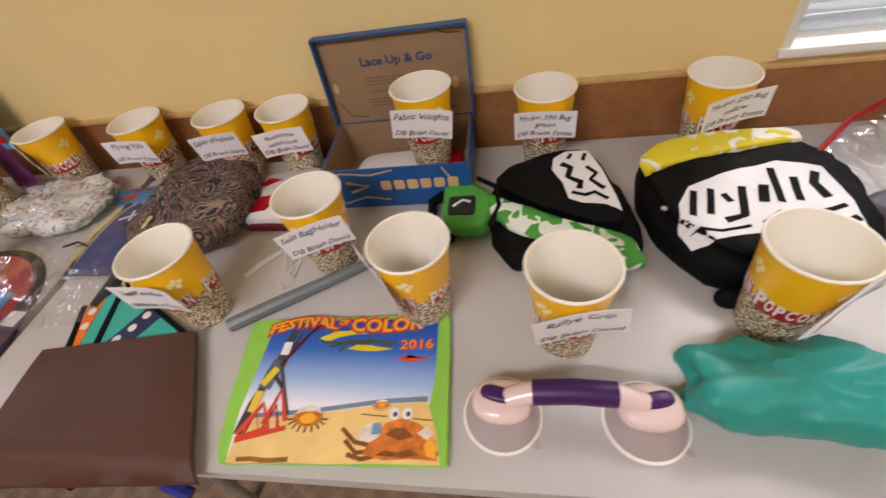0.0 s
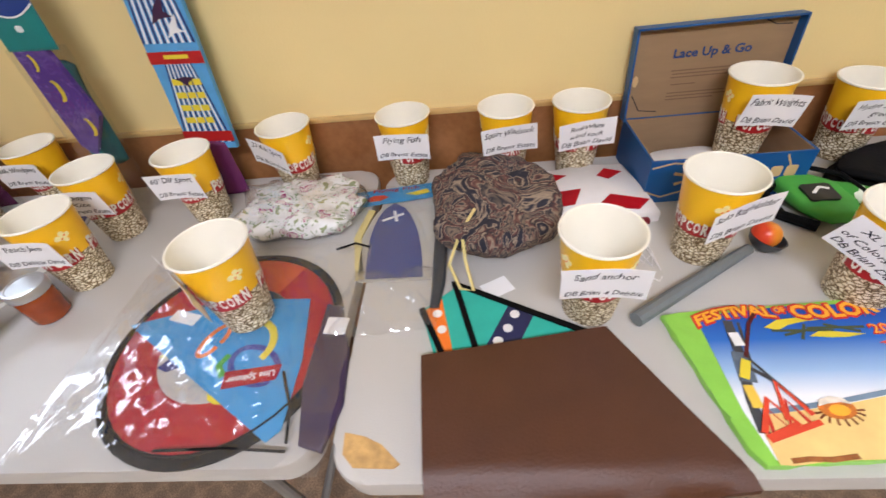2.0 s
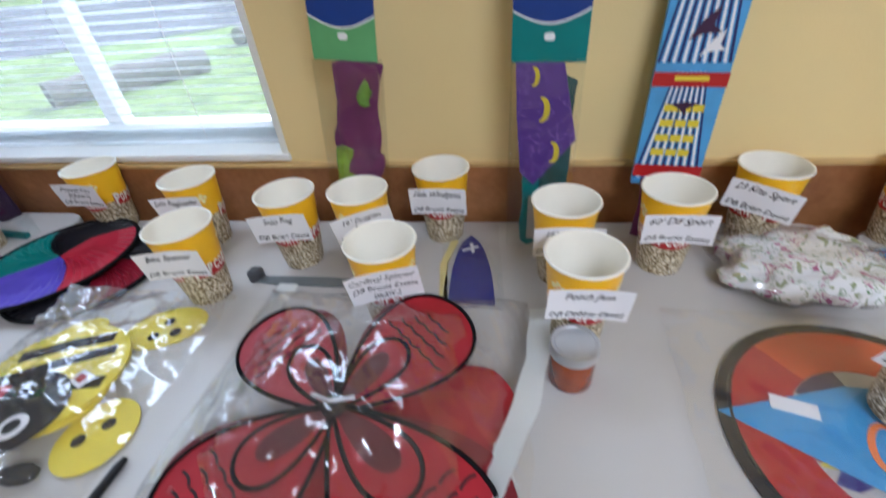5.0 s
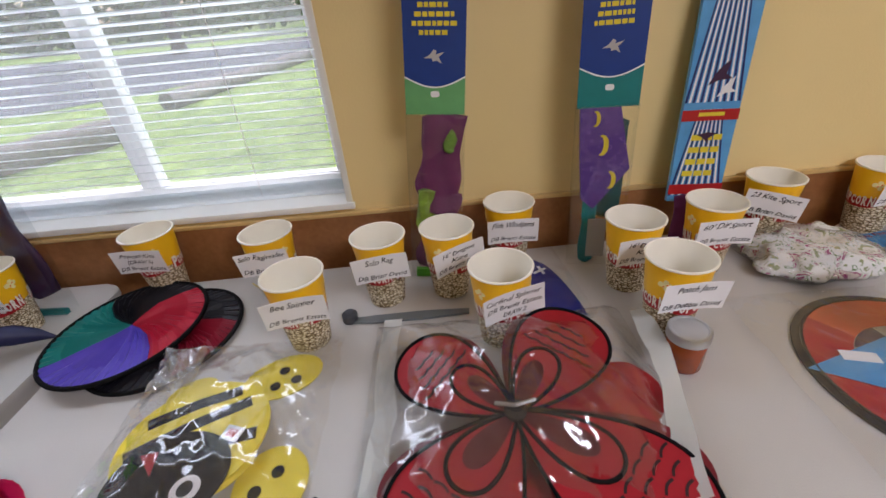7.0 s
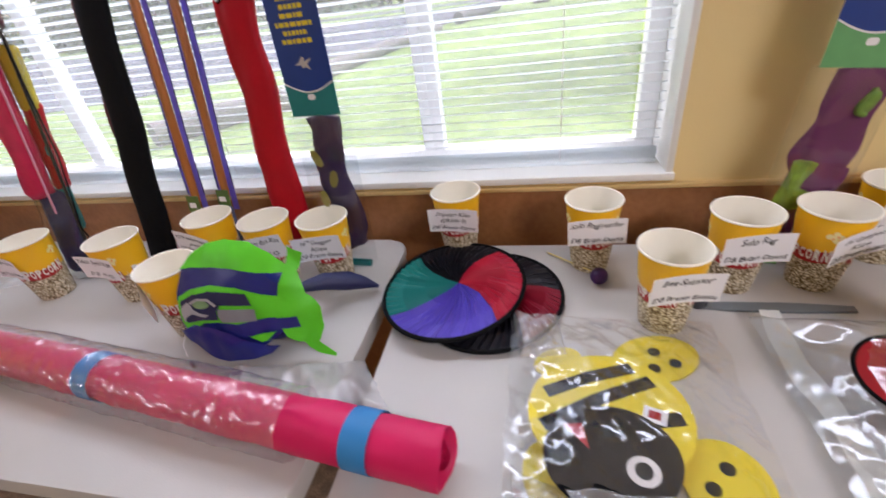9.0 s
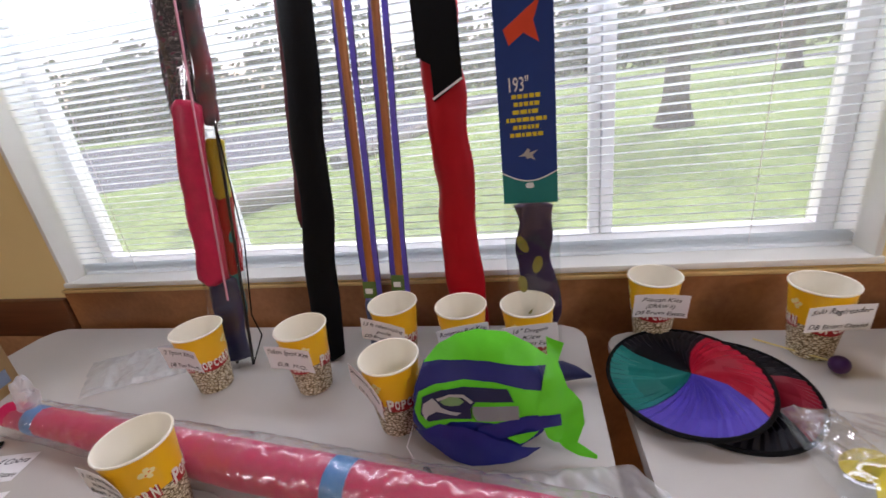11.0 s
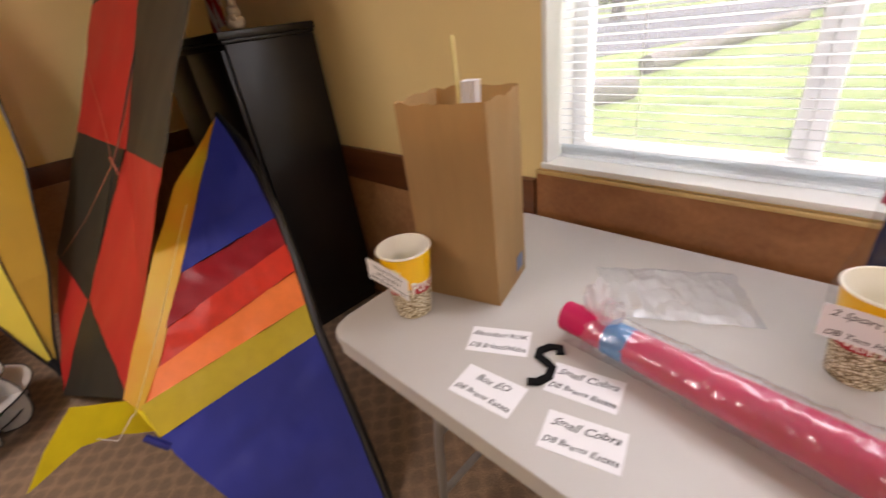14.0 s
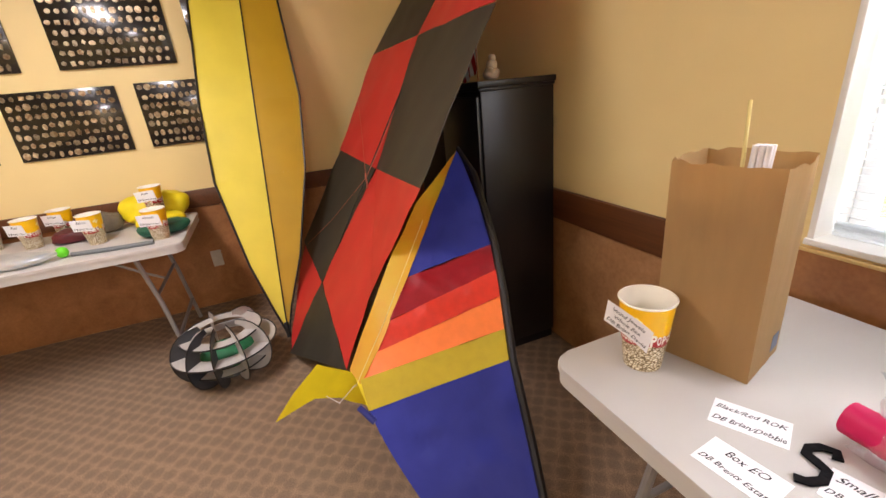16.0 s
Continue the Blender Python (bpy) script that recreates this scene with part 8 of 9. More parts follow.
def fish_poly(pts, lift, th=0.0015):
    """A cloth piece on the fish's bulging side; pts are (x, u)."""
    P = []
    for k in range(len(pts)):
        a, b = pts[k], pts[(k + 1) % len(pts)]
        n = max(1, int(math.hypot(b[0] - a[0], 0.22 * (b[1] - a[1])) / 0.012))
        P += [(a[0] + (b[0] - a[0]) * i / n, a[1] + (b[1] - a[1]) * i / n) for i in range(n)]
    bm = bmesh.new()
    vs = [bm.verts.new((x, u * 0.24, 0)) for x, u in P]
    f = bm.faces.new(vs)
    bmesh.ops.triangulate(bm, faces=[f])
    for _ in range(2):
        bmesh.ops.subdivide_edges(bm, edges=[e for e in bm.edges if e.calc_length() > 0.014], cuts=1, use_grid_fill=False)
        bmesh.ops.triangulate(bm, faces=bm.faces[:])
    for v in bm.verts:
        x, u = v.co.x, v.co.y / 0.24
        bul = 0.048 * max(0.0, 1 - ((x + 3.055) / 0.16) ** 2 - ((u - 0.48) / 0.60) ** 2) ** 0.6
        v.co = fish_frame(x, u, bul + lift + 0.0055 * noise.noise(Vector((x * 26, u * 6, 1))) + 0.0012 * noise.noise(Vector((x * 60, u * 20, 2))))
    return bm


part("body", fish_poly([(-3.188, 0.282), (-3.178, 0.577), (-3.158, 0.785), (-3.127, 0.818), (-3.074, 0.827), (-3.024, 0.809), (-2.973, 0.747), (-2.934, 0.619), (-2.922, 0.409), (-2.94, 0.30), (-3.0, 0.12), (-3.06, 0.05), (-3.12, 0.08), (-3.17, 0.20)], 0.0), ROYAL, t, smooth=80)
back = pillow(Matrix.Translation((-3.06, 0.728, TOP + 0.003)) @ Matrix.Rotation(radians(0), 4, "X"), 0.125, 0.05, 0.17, 0.1, 12)
part("far_side", back, ROYAL, t, smooth=80)
part("back_fin", fish_poly([(-3.158, 0.775), (-3.131, 0.906), (-3.093, 0.989), (-3.055, 1.017), (-3.004, 0.993), (-2.964, 0.909), (-2.923, 0.775), (-2.933, 0.755), (-2.983, 0.765), (-3.034, 0.80), (-3.079, 0.81), (-3.127, 0.80)], 0.005), LIME, t, "lime back fin", smooth=80)
part("face_band", fish_poly([(-3.181, 0.399), (-3.169, 0.547), (-3.133, 0.625), (-3.081, 0.672), (-3.025, 0.654), (-2.975, 0.597), (-2.919, 0.556), (-2.916, 0.417), (-2.975, 0.405), (-3.026, 0.357), (-3.072, 0.365), (-3.108, 0.348), (-3.151, 0.242), (-3.173, 0.315)], 0.003), LIME, t, "lime face band", smooth=80)
part("face_panel", fish_poly([(-3.167, 0.374), (-3.161, 0.517), (-3.123, 0.59), (-3.081, 0.628), (-3.005, 0.612), (-2.995, 0.517), (-3.061, 0.515), (-3.071, 0.461), (-3.069, 0.39), (-3.108, 0.378), (-3.151, 0.329), (-3.159, 0.356)], 0.006), NAVY, t, "navy face panel", smooth=80)
SILVER = mat("silver_grey_cloth", rgb(172, 176, 180), 0.5, var=0.06)
part("pale_patch", fish_poly([(-3.163, 0.402), (-3.159, 0.468), (-3.141, 0.52), (-3.131, 0.49), (-3.125, 0.46), (-3.11, 0.438), (-3.087, 0.436), (-3.096, 0.410), (-3.134, 0.417), (-3.15, 0.382), (-3.156, 0.34)], 0.009), SILVER, t, "silver-grey plain shape", smooth=80)
part("oval_patch", fish_poly([(-3.126, 0.502), (-3.115, 0.54), (-3.102, 0.556), (-3.089, 0.55), (-3.081, 0.520), (-3.090, 0.492), (-3.107, 0.478), (-3.119, 0.482)], 0.009), mat("grey_green_cloth", rgb(120, 160, 110), 0.5, var=0.2), t, "grey-green oval shape", smooth=80)
part("curved_patch", fish_poly([(-3.134, 0.522), (-3.107, 0.574), (-3.081, 0.578), (-3.064, 0.525), (-3.069, 0.508), (-3.084, 0.555), (-3.107, 0.555), (-3.129, 0.505)], 0.0105), SILVER, t, "silver curved shape", smooth=80)
part("side_patch", fish_poly([(-3.066, 0.485), (-2.987, 0.494), (-2.987, 0.394), (-3.059, 0.379), (-3.067, 0.431)], 0.008), mat("mid_grey_cloth", rgb(128, 132, 138), 0.5, var=0.06), t, "grey side patch", smooth=80)
part("lower_band", fish_poly([(-3.076, 0.215), (-3.054, 0.339), (-2.986, 0.401), (-2.917, 0.406), (-2.916, 0.304), (-2.975, 0.314), (-3.005, 0.255), (-3.046, 0.227)], 0.005), ROYAL, t, "blue lower band", smooth=80)
part("belly_trim", fish_poly([(-3.01, 0.255), (-2.954, 0.303), (-2.979, 0.207), (-2.989, 0.195)], 0.007), LIME, t, "lime trim", smooth=80)
part("belly_fin", fish_poly([(-3.185, 0.28), (-3.168, 0.26), (-3.129, 0.335), (-3.082, 0.333), (-3.036, 0.268), (-2.999, 0.208), (-2.978, 0.174), (-2.952, 0.176), (-2.976, 0.093), (-3.023, 0.035), (-3.075, 0.0), (-3.113, 0.043), (-3.157, 0.163)], 0.011), ROYAL, t, "blue belly fin", smooth=80)
tail = [(-2.936, 0.94), (-2.905, 0.89), (-2.917, 0.75), (-2.902, 0.572), (-2.879, 0.452), (-2.876, 0.292), (-2.889, 0.152), (-2.856, 0.058), (-2.858, 0.03), (-2.885, 0.05), (-2.912, 0.10), (-2.941, 0.232), (-2.955, 0.412), (-2.945, 0.652), (-2.935, 0.80)]
part("tail_fin", fish_poly(tail, 0.004), LIME, t, "lime tail fin", smooth=80)
part("tail_end", tube([(-2.99, 0.79, TOP + 0.075), (-2.945, 0.83, TOP + 0.066), (-2.905, 0.862, TOP + 0.045), (-2.872, 0.876, TOP + 0.03), (-2.84, 0.882, TOP + 0.016)], [0.010, 0.020, 0.023, 0.015, 0.003], 10), NAVY, t, "navy cloth end", smooth=60)
part("toggle", tube([(-3.165, 0.628, TOP + 0.003), (-3.158, 0.622, TOP + 0.012), (-3.15, 0.618, TOP + 0.004)], 0.0035, 6), BLACK, t)
part("thread", tube([(-3.19, 0.68, TOP + 0.06), (-3.205, 0.66, TOP + 0.02), (-3.19, 0.645, TOP + 0.004)], 0.0012, 5), WHITE_CLOTH, t)

# raspberry cloth roll in plastic
A, B = Vector((-4.205, 0.668, TOP + 0.042)), Vector((-2.600, 0.462, TOP + 0.046))
t = thing("fabric_roll", at(-3.4, 0.57, TOP), "long raspberry ripstop roll with blue tape in clear plastic", "fabric roll")
n, rings = 130, []
bm = bmesh.new()
ax = (B - A).normalized()
side, upv = ax.cross(Vector((0, 0, 1))).normalized(), Vector((0, 0, 1))
for j in range(n + 1):
    s = j / n
    r = 0.030 + 0.014 * min(1, s * 2.2)
    ring = []
    for i in range(22):
        a = 2 * math.pi * i / 22
        k = 1 + 0.09 * noise.noise(Vector((math.cos(a) * 1.5, math.sin(a) * 1.5, s * 22))) - 0.07 * abs(noise.noise(Vector((math.cos(a) * 2.2 + s * 40, math.sin(a) * 2.2, s * 60))))
        p = A.lerp(B, s) + (side * math.cos(a) + upv * math.sin(a)) * r * k
        p.z = max(p.z, TOP + 0.001)
        ring.append(bm.verts.new(p))
    rings.append(ring)
for r0, r1 in zip(rings, rings[1:]):
    for i in range(22):
        bm.faces.new((r0[i], r0[(i + 1) % 22], r1[(i + 1) % 22], r1[i]))
# hollow end: a wall turning in, and the rolled layers inside
for kr, dx in ((0.97, 0.003), (0.88, 0.0), (0.80, -0.05), (0.6, -0.10)):
    ring = []
    for i in range(22):
        a = 2 * math.pi * i / 22
        p = B + ax * (dx + 0.004 * math.sin(a * 2)) + (side * math.cos(a) * (1 + 0.06 * math.sin(a)) + upv * math.sin(a)) * 0.044 * kr
        ring.append(bm.verts.new(p))
    for i in range(22):
        bm.faces.new((rings[-1][i], rings[-1][(i + 1) % 22], ring[(i + 1) % 22], ring[i]))
    rings.append(ring)
bm.faces.new(rings[-1])
bm.faces.new(rings[0][::-1])
part("cloth", bm, HOT_PINK, t, smooth=50)
coil = bmesh.new()
g = []
for dx in (-0.09, -0.004):
    row = []
    for i in range(44):
        a = 0.5 + i * 0.24
        r = 0.034 - 0.0006 * i + 0.002 * math.sin(i * 0.9)
        row.append(coil.verts.new(B + ax * (dx + 0.006 * math.sin(i * 0.5)) + side * math.cos(a) * r + upv * math.sin(a) * r))
    g.append(row)
for i in range(43):
    coil.faces.new((g[0][i], g[0][i + 1], g[1][i + 1], g[1][i]))
bmesh.ops.solidify(coil, geom=coil.faces[:], thickness=0.0012)
part("inner_fold", coil, HOT_PINK, t, smooth=50)
for s in (0.072, 0.575, 0.925):
    c = A.lerp(B, s)
    r = 0.0312 + 0.014 * min(1, s * 2.2)
    bm = bmesh.new()
    prev = None
    for dx in (-0.022, 0.0, 0.022):
        ring = []
        for i in range(24):
            a = 2 * math.pi * i / 24
            p = c + ax * dx + (side * math.cos(a) + upv * math.sin(a)) * r
            p.z = max(p.z, TOP + 0.0008)
            ring.append(bm.verts.new(p))
        if prev:
            for i in range(24):
                bm.faces.new((prev[i], prev[(i + 1) % 24], ring[(i + 1) % 24], ring[i]))
        prev = ring
    part("tape", bm, BLUE_TAPE, t, "blue tape band", smooth=70)
bm = bmesh.new()
prev = None
for j in range(241):
    ring = []
    for i in range(40):
        a = 2 * math.pi * i / 40
        # the torn far edge runs aslant round the roll
        s0 = 0.045 + 0.022 * math.cos(a - 2.4) + 0.006 * math.sin(a * 5)
        s = s0 + (0.85 - s0) * j / 240
        k = 1.03 + 0.06 * noise.noise(Vector((math.cos(a) * 1.2, math.sin(a) * 1.2, s * 16))) + 12.0 * crease(Vector((math.cos(a) * 0.045 + s * 0.3, math.sin(a) * 0.045 + s * 0.8, s * 1.2)), 0.6, 0.02) + 0.5 * max(0, 0.09 - s) * 8
        p = A.lerp(B, s) + (side * math.cos(a) * 1.1 + upv * math.sin(a)) * (0.034 + 0.014 * min(1, max(0, s) * 2.2)) * k
        p.z = max(p.z, TOP + 0.0006)
        ring.append(bm.verts.new(p))
    if prev:
        for i in range(40):
            bm.faces.new((prev[i], prev[(i + 1) % 40], ring[(i + 1) % 40], ring[i]))
    prev = ring
part("film", bm, ROLL_FILM, t, "clear plastic sleeve", smooth=60)
part("film_end", pillow(at(-4.135, 0.672, TOP + 0.052, -35), 0.042, 0.022, 0.062, 0.6, 30, 2.4, 48, 16, 3), CLOUDY, t, "gathered plastic end", smooth=60)
part("film_flap", film(quad((-3.02, 0.50), (-2.72, 0.56), (-2.80, 0.66), (-3.06, 0.62)), TOP + 0.003, 0.02, 22, 12, 15), CLOUDY, t, "cloudy plastic flap", smooth=80)
solo("flat_plastic_bag", film(quad((-4.14, 0.765), (-3.905, 0.88), (-4.0, 1.045), (-4.265, 0.915)), TOP + 0.002, 0.011, 34, 28, 22), CLOUDY, "empty cloudy plastic bag lying flat", "plastic bag", smooth=80)

# kraft paper bag
m = at(-4.486, 0.714, TOP, 15)
t = thing("paper_bag", m, "tall brown paper bag filled with wind jewels", "paper bag")
W, D, Hh = 0.100, 0.086, 0.455


def bag_panel(x0, y0, x1, y1, name, sd):
    bm = bmesh.new()
    n, k = 10, 12
    g = []
    for j in range(k + 1):
        row = []
        for i in range(n + 1):
            u, v = i / n, j / k
            x, y = x0 + (x1 - x0) * u, y0 + (y1 - y0) * u
            edge = min(u, 1 - u) * 2
            nx, ny = (y1 - y0), -(x1 - x0)
            l = math.hypot(nx, ny)
            b = (0.006 * noise.noise(Vector((u * 3, v * 4, sd))) + (0.012 * v * v)) * edge
            h = Hh * v + (0.010 * noise.noise(Vector((u * 6, sd, 0))) if j == k else 0)
            row.append(bm.verts.new((x + nx / l * b, y + ny / l * b, 0.001 + h)))
        g.append(row)
    for j in range(k):
        for i in range(n):
            bm.faces.new((g[j][i], g[j][i + 1], g[j + 1][i + 1], g[j + 1][i]))
    bmesh.ops.solidify(bm, geom=bm.faces[:], thickness=-0.0012)
    part(name, bm, BAG_KRAFT, t, local=True, smooth=60)


bag_panel(-W, -D, W, -D, "front", 1.0)
bag_panel(W, -D, W, D, "side", 2.0)
bag_panel(W, D, -W, D, "back", 3.0)
bag_panel(-W, D, -W, -D, "side", 4.0)
part("bottom", boxed(-W + 0.002, W - 0.002, -D + 0.002, D - 0.002, 0.0005, 0.002), BAG_KRAFT, t, local=True, smooth=0)
part("sticker", box(bmesh.new(), W + 0.003, W + 0.0036, 0.02, 0.06, 0.03, 0.07), mat("grey_blue_sticker", rgb(120, 130, 150), 0.5), t, "grey sticker", local=True, smooth=0)
t = thing("wind_jewels", at(-4.486, 0.714, TOP + 0.003, 15), "bundle of white wrapped sticks in the paper bag", "wind jewels")
part("filling", pillow(Matrix.Translation((0, 0, 0.325)), W - 0.012, D - 0.012, 0.085, 0.22, 26, 3.2, 48, 14, 3, False), WHITE_CLOTH, t, "crumpled pale wrapping", local=True)
part("post", boxed(-0.03, 0.03, -0.03, 0.03, 0.002, 0.36), WHITE_CLOTH, t, local=True)
part("stick", tube([(0.0, 0.005, 0.3), (-0.004, 0.012, 0.45), (-0.010, 0.02, 0.56)], 0.004, 8), CREAM_CORD, t, "cream stick", local=True)
for k in range(6):
    part("tube", tube([(0.015 + 0.012 * (k % 3), -0.008 + 0.016 * (k // 3), 0.38), (0.02 + 0.012 * (k % 3), -0.006 + 0.016 * (k // 3), 0.478)], 0.006, 8), WHITE_CLOTH, t, local=True)

# ---------------------------------------------------------------- the corner
t = thing("cabinet", at(-6.06, 0.92, 0), "tall black painted wooden cabinet in the corner", "cabinet")
cx0, cx1, cy0, cy1 = -6.48, -5.645, 0.735, 1.112
part("body", boxed(cx0, cx1, cy0, cy1, 0.05, 1.345, 0.004), BLACK_GLOSS, t)
part("plinth", boxed(cx0 + 0.01, cx1 - 0.01, cy0 + 0.015, cy1 - 0.005, 0.0, 0.05), BLACK_GLOSS, t)
part("top", boxed(cx0 - 0.02, cx1 + 0.018, cy0 - 0.022, cy1 + 0.002, 1.358, 1.386, 0.005), BLACK_GLOSS, t)
part("cornice", boxed(cx0 - 0.010, cx1 + 0.009, cy0 - 0.012, cy1, 1.3452, 1.3578, 0.003), BLACK_GLOSS, t)
d = part("door", boxed(cx0 + 0.012, (cx0 + cx1) / 2 - 0.002, cy0 - 0.018, cy0 - 0.001, 0.07, 1.325, 0.004), BLACK_GLOSS, t)
part("door", boxed((cx0 + cx1) / 2 + 0.002, cx1 - 0.012, cy0 - 0.018, cy0 - 0.001, 0.07, 1.325, 0.004), BLACK_GLOSS, t)

fig = pillow(at(-5.715, 0.83, 1.3865, 0), 0.040, 0.034, 0.05, 0.2, 30, 2.2, 28, 10, 2)
merge(fig, pillow(at(-5.715, 0.835, 1.425, 0), 0.026, 0.024, 0.045, 0.15, 30, 2.0, 24, 10, 5, False))
merge(fig, pillow(at(-5.715, 0.838, 1.462, 0), 0.016, 0.016, 0.030, 0.12, 40, 2.0, 20, 8, 6, False))
merge(fig, pillow(at(-5.69, 0.815, 1.415, 0), 0.018, 0.012, 0.024, 0.12, 40, 2.0, 20, 8, 7, False))
solo("figurine", fig, CHALK, "small beige seated figurine on the cabinet", "figurine", smooth=80, origin=(-5.715, 0.83, 1.3865))


flag = thing("small_flag", at(-6.02, 0.92, 1.3865), "small red and white striped flag on a stick on the cabinet", "flag")
part("stick", tube([(-6.02, 0.92, 1.3866), (-6.03, 0.92, 1.72)], 0.004, 8), WOOD, flag)
for k in range(8):
    # each stripe hangs in soft vertical waves
    bm = bmesh.new()
    rows = [[bm.verts.new((-6.035 - 0.018 * (k + e), 0.92 + 0.012 * math.sin((k + e) * 1.3 + q * 0.4), 1.43 + 0.022 * q - 0.006 * (k + e))) for e in (0, 1)] for q in range(12)]
    for r0, r1 in zip(rows, rows[1:]):
        bm.faces.new((r0[0], r0[1], r1[1], r1[0]))
    bmesh.ops.solidify(bm, geom=bm.faces[:], thickness=0.0008)
    part("stripe", bm, CUP_RED if k % 2 else WHITE_CLOTH, flag, smooth=60)


def cloth_panel(pts, mt, parent, name, label="", bulge=0.0, th=0.002, seed=0.0):
    """A taut cloth panel with corners pts in space, slightly bellied."""
    P = [Vector(p) for p in pts]
    nrm = (P[1] - P[0]).cross(P[2] - P[0]).normalized()
    bm = bmesh.new()
    vs = [bm.verts.new(p) for p in P]
    f = bm.faces.new(vs)
    bmesh.ops.triangulate(bm, faces=[f])
    for _ in range(4):
        bmesh.ops.subdivide_edges(bm, edges=[e for e in bm.edges if e.calc_length() > 0.045], cuts=1)
        bmesh.ops.triangulate(bm, faces=[f for f in bm.faces if len(f.verts) > 3])
    for v in bm.verts:
        v.co += nrm * 0.009 * noise.noise(v.co * 5 + Vector((seed, 0, 0))) + nrm * bulge * 0.5 * noise.noise(v.co * 14 + Vector((seed, 3, 0)))
    bmesh.ops.solidify(bm, geom=bm.faces[:], thickness=th)
    return part(name, bm, mt, parent, label, smooth=60)


# red and black chequered kite, its two wings folded along the middle spar
O = Vector((-6.2, -0.295, 0.045))
t = thing("chequered_kite", Matrix.Translation(O), "large red and charcoal chequered kite leaning in the corner", "kite", "kites in the corner")
mid = [Vector(p) for p in ((-5.45, -0.058, 0.33), (-6.35, -0.03, 0.36), (-6.33, 0.39, 0.977), (-6.45, 0.776, 1.665), (-6.40, 0.96, 1.95))]
lef = [O, Vector((-6.98, -0.055, 0.435)), Vector((-7.02, 0.318, 1.028)), Vector((-7.08, 0.66, 1.627)), Vector((-6.9, 0.88, 1.95))]
rig = [mid[0], Vector((-5.66, 0.12, 0.52)), Vector((-5.37, 0.318, 1.045)), Vector((-5.43, 0.70, 1.647)), Vector((-5.48, 0.88, 1.95))]
panels = [([lef[0], mid[0], mid[1]], CHECK_BLACK), ([lef[0], mid[1], lef[1]], CHECK_RED), ([lef[1], mid[1], mid[2], lef[2]], CHECK_BLACK), ([mid[0], rig[1], rig[2], mid[2], mid[1]], CHECK_RED),
          ([lef[2], mid[2], mid[3], lef[3]], CHECK_RED), ([mid[2], rig[2], rig[3], mid[3]], CHECK_BLACK), ([lef[3], mid[3], mid[4], lef[4]], CHECK_BLACK), ([mid[3], rig[3], rig[4], mid[4]], CHECK_RED)]
for k, (pts, mt) in enumerate(panels):
    cloth_panel(pts, mt, t, "panel", "", 0.004, seed=k * 2.0)
for a, b in ((lef[0], lef[1]), (lef[1], lef[2]), (lef[2], lef[4]), (mid[1], mid[4])):
    part("spar", tube([a + Vector((0, 0.010, 0)), b + Vector((0, 0.010, 0))], 0.004, 8), CARBON, t)
SALMON = mat("salmon_bridle_line", rgb(190, 120, 96), 0.7)
toward = Vector((0.10, -0.05, 0.0))
knot = mid[2].lerp(lef[1], 0.06) + toward
for a, b, sag in ((lef[1].lerp(mid[1], 0.12), knot, 0.02), (lef[2].lerp(lef[3], 0.55), knot, 0.03), (mid[2].lerp(mid[3], 0.45), knot, 0.015)):
    part("bridle", tube([a, a.lerp(b, 0.5) - Vector((0, 0, sag)), b], 0.0016, 5), SALMON, t)
part("bridle_knot", tube([knot + Vector((0.01, 0, 0.03)), knot, knot + Vector((0.012, 0, -0.03)), knot + Vector((-0.004, 0, -0.055))], 0.005, 6), SALMON, t)

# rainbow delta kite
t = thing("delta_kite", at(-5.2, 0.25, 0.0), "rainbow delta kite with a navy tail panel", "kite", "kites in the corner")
DELTA_BLUE = mat("violet_blue_kite_cloth", rgb(44, 52, 138), 0.55, var=0.14, scale=6, bump=0.12, spec=0.25, crease=0.4, cscale=13, stretch=(1, 1, 0.4))
TIP = Vector((-5.755, 0.655, 1.108))
R = [Vector(p) for p in ((-5.63, 0.672, 1.0), (-5.38, 0.62, 0.76), (-5.23, 0.57, 0.60), (-5.06, 0.50, 0.43), (-4.84, 0.44, 0.21), (-4.66, 0.385, 0.02))]
L = [Vector(p) for p in ((-5.44, 0.25, 0.68), (-5.35, 0.13, 0.56), (-5.295, 0.055, 0.475), (-5.25, -0.03, 0.41), (-5.24, -0.035, 0.40), (-5.17, -0.03, 0.33))]
Q = [Vector(p) for p in ((-5.38, 0.62, 0.76), (-5.30, 0.595, 0.68), (-5.23, 0.57, 0.60), (-5.14, 0.535, 0.51), (-5.06, 0.50, 0.43))]
cloth_panel([TIP, L[0], Q[0]], DELTA_BLUE, t, "panel", "navy blue panel", 0.018, seed=1)
cloth_panel([L[0], L[1], Q[1], Q[0]], CRIMSON, t, "panel", "crimson panel", 0.018, seed=2)
cloth_panel([L[1], L[2], Q[2], Q[1]], SCARLET, t, "panel", "scarlet panel", 0.018, seed=4)
cloth_panel([L[2], L[3], Q[3], Q[2]], TANGERINE, t, "panel", "orange panel", 0.018, seed=5)
cloth_panel([L[3], L[5], Q[4], Q[3]], MUSTARD, t, "panel", "mustard panel", 0.018, seed=6)
cloth_panel([L[5], Vector((-5.02, 0.01, 0.21)), Vector((-4.92, 0.05, 0.14)), Vector((-4.80, 0.10, 0.02)), R[5], R[4], R[3]], DELTA_BLUE, t, "panel", "navy tail panel", 0.028, seed=7)
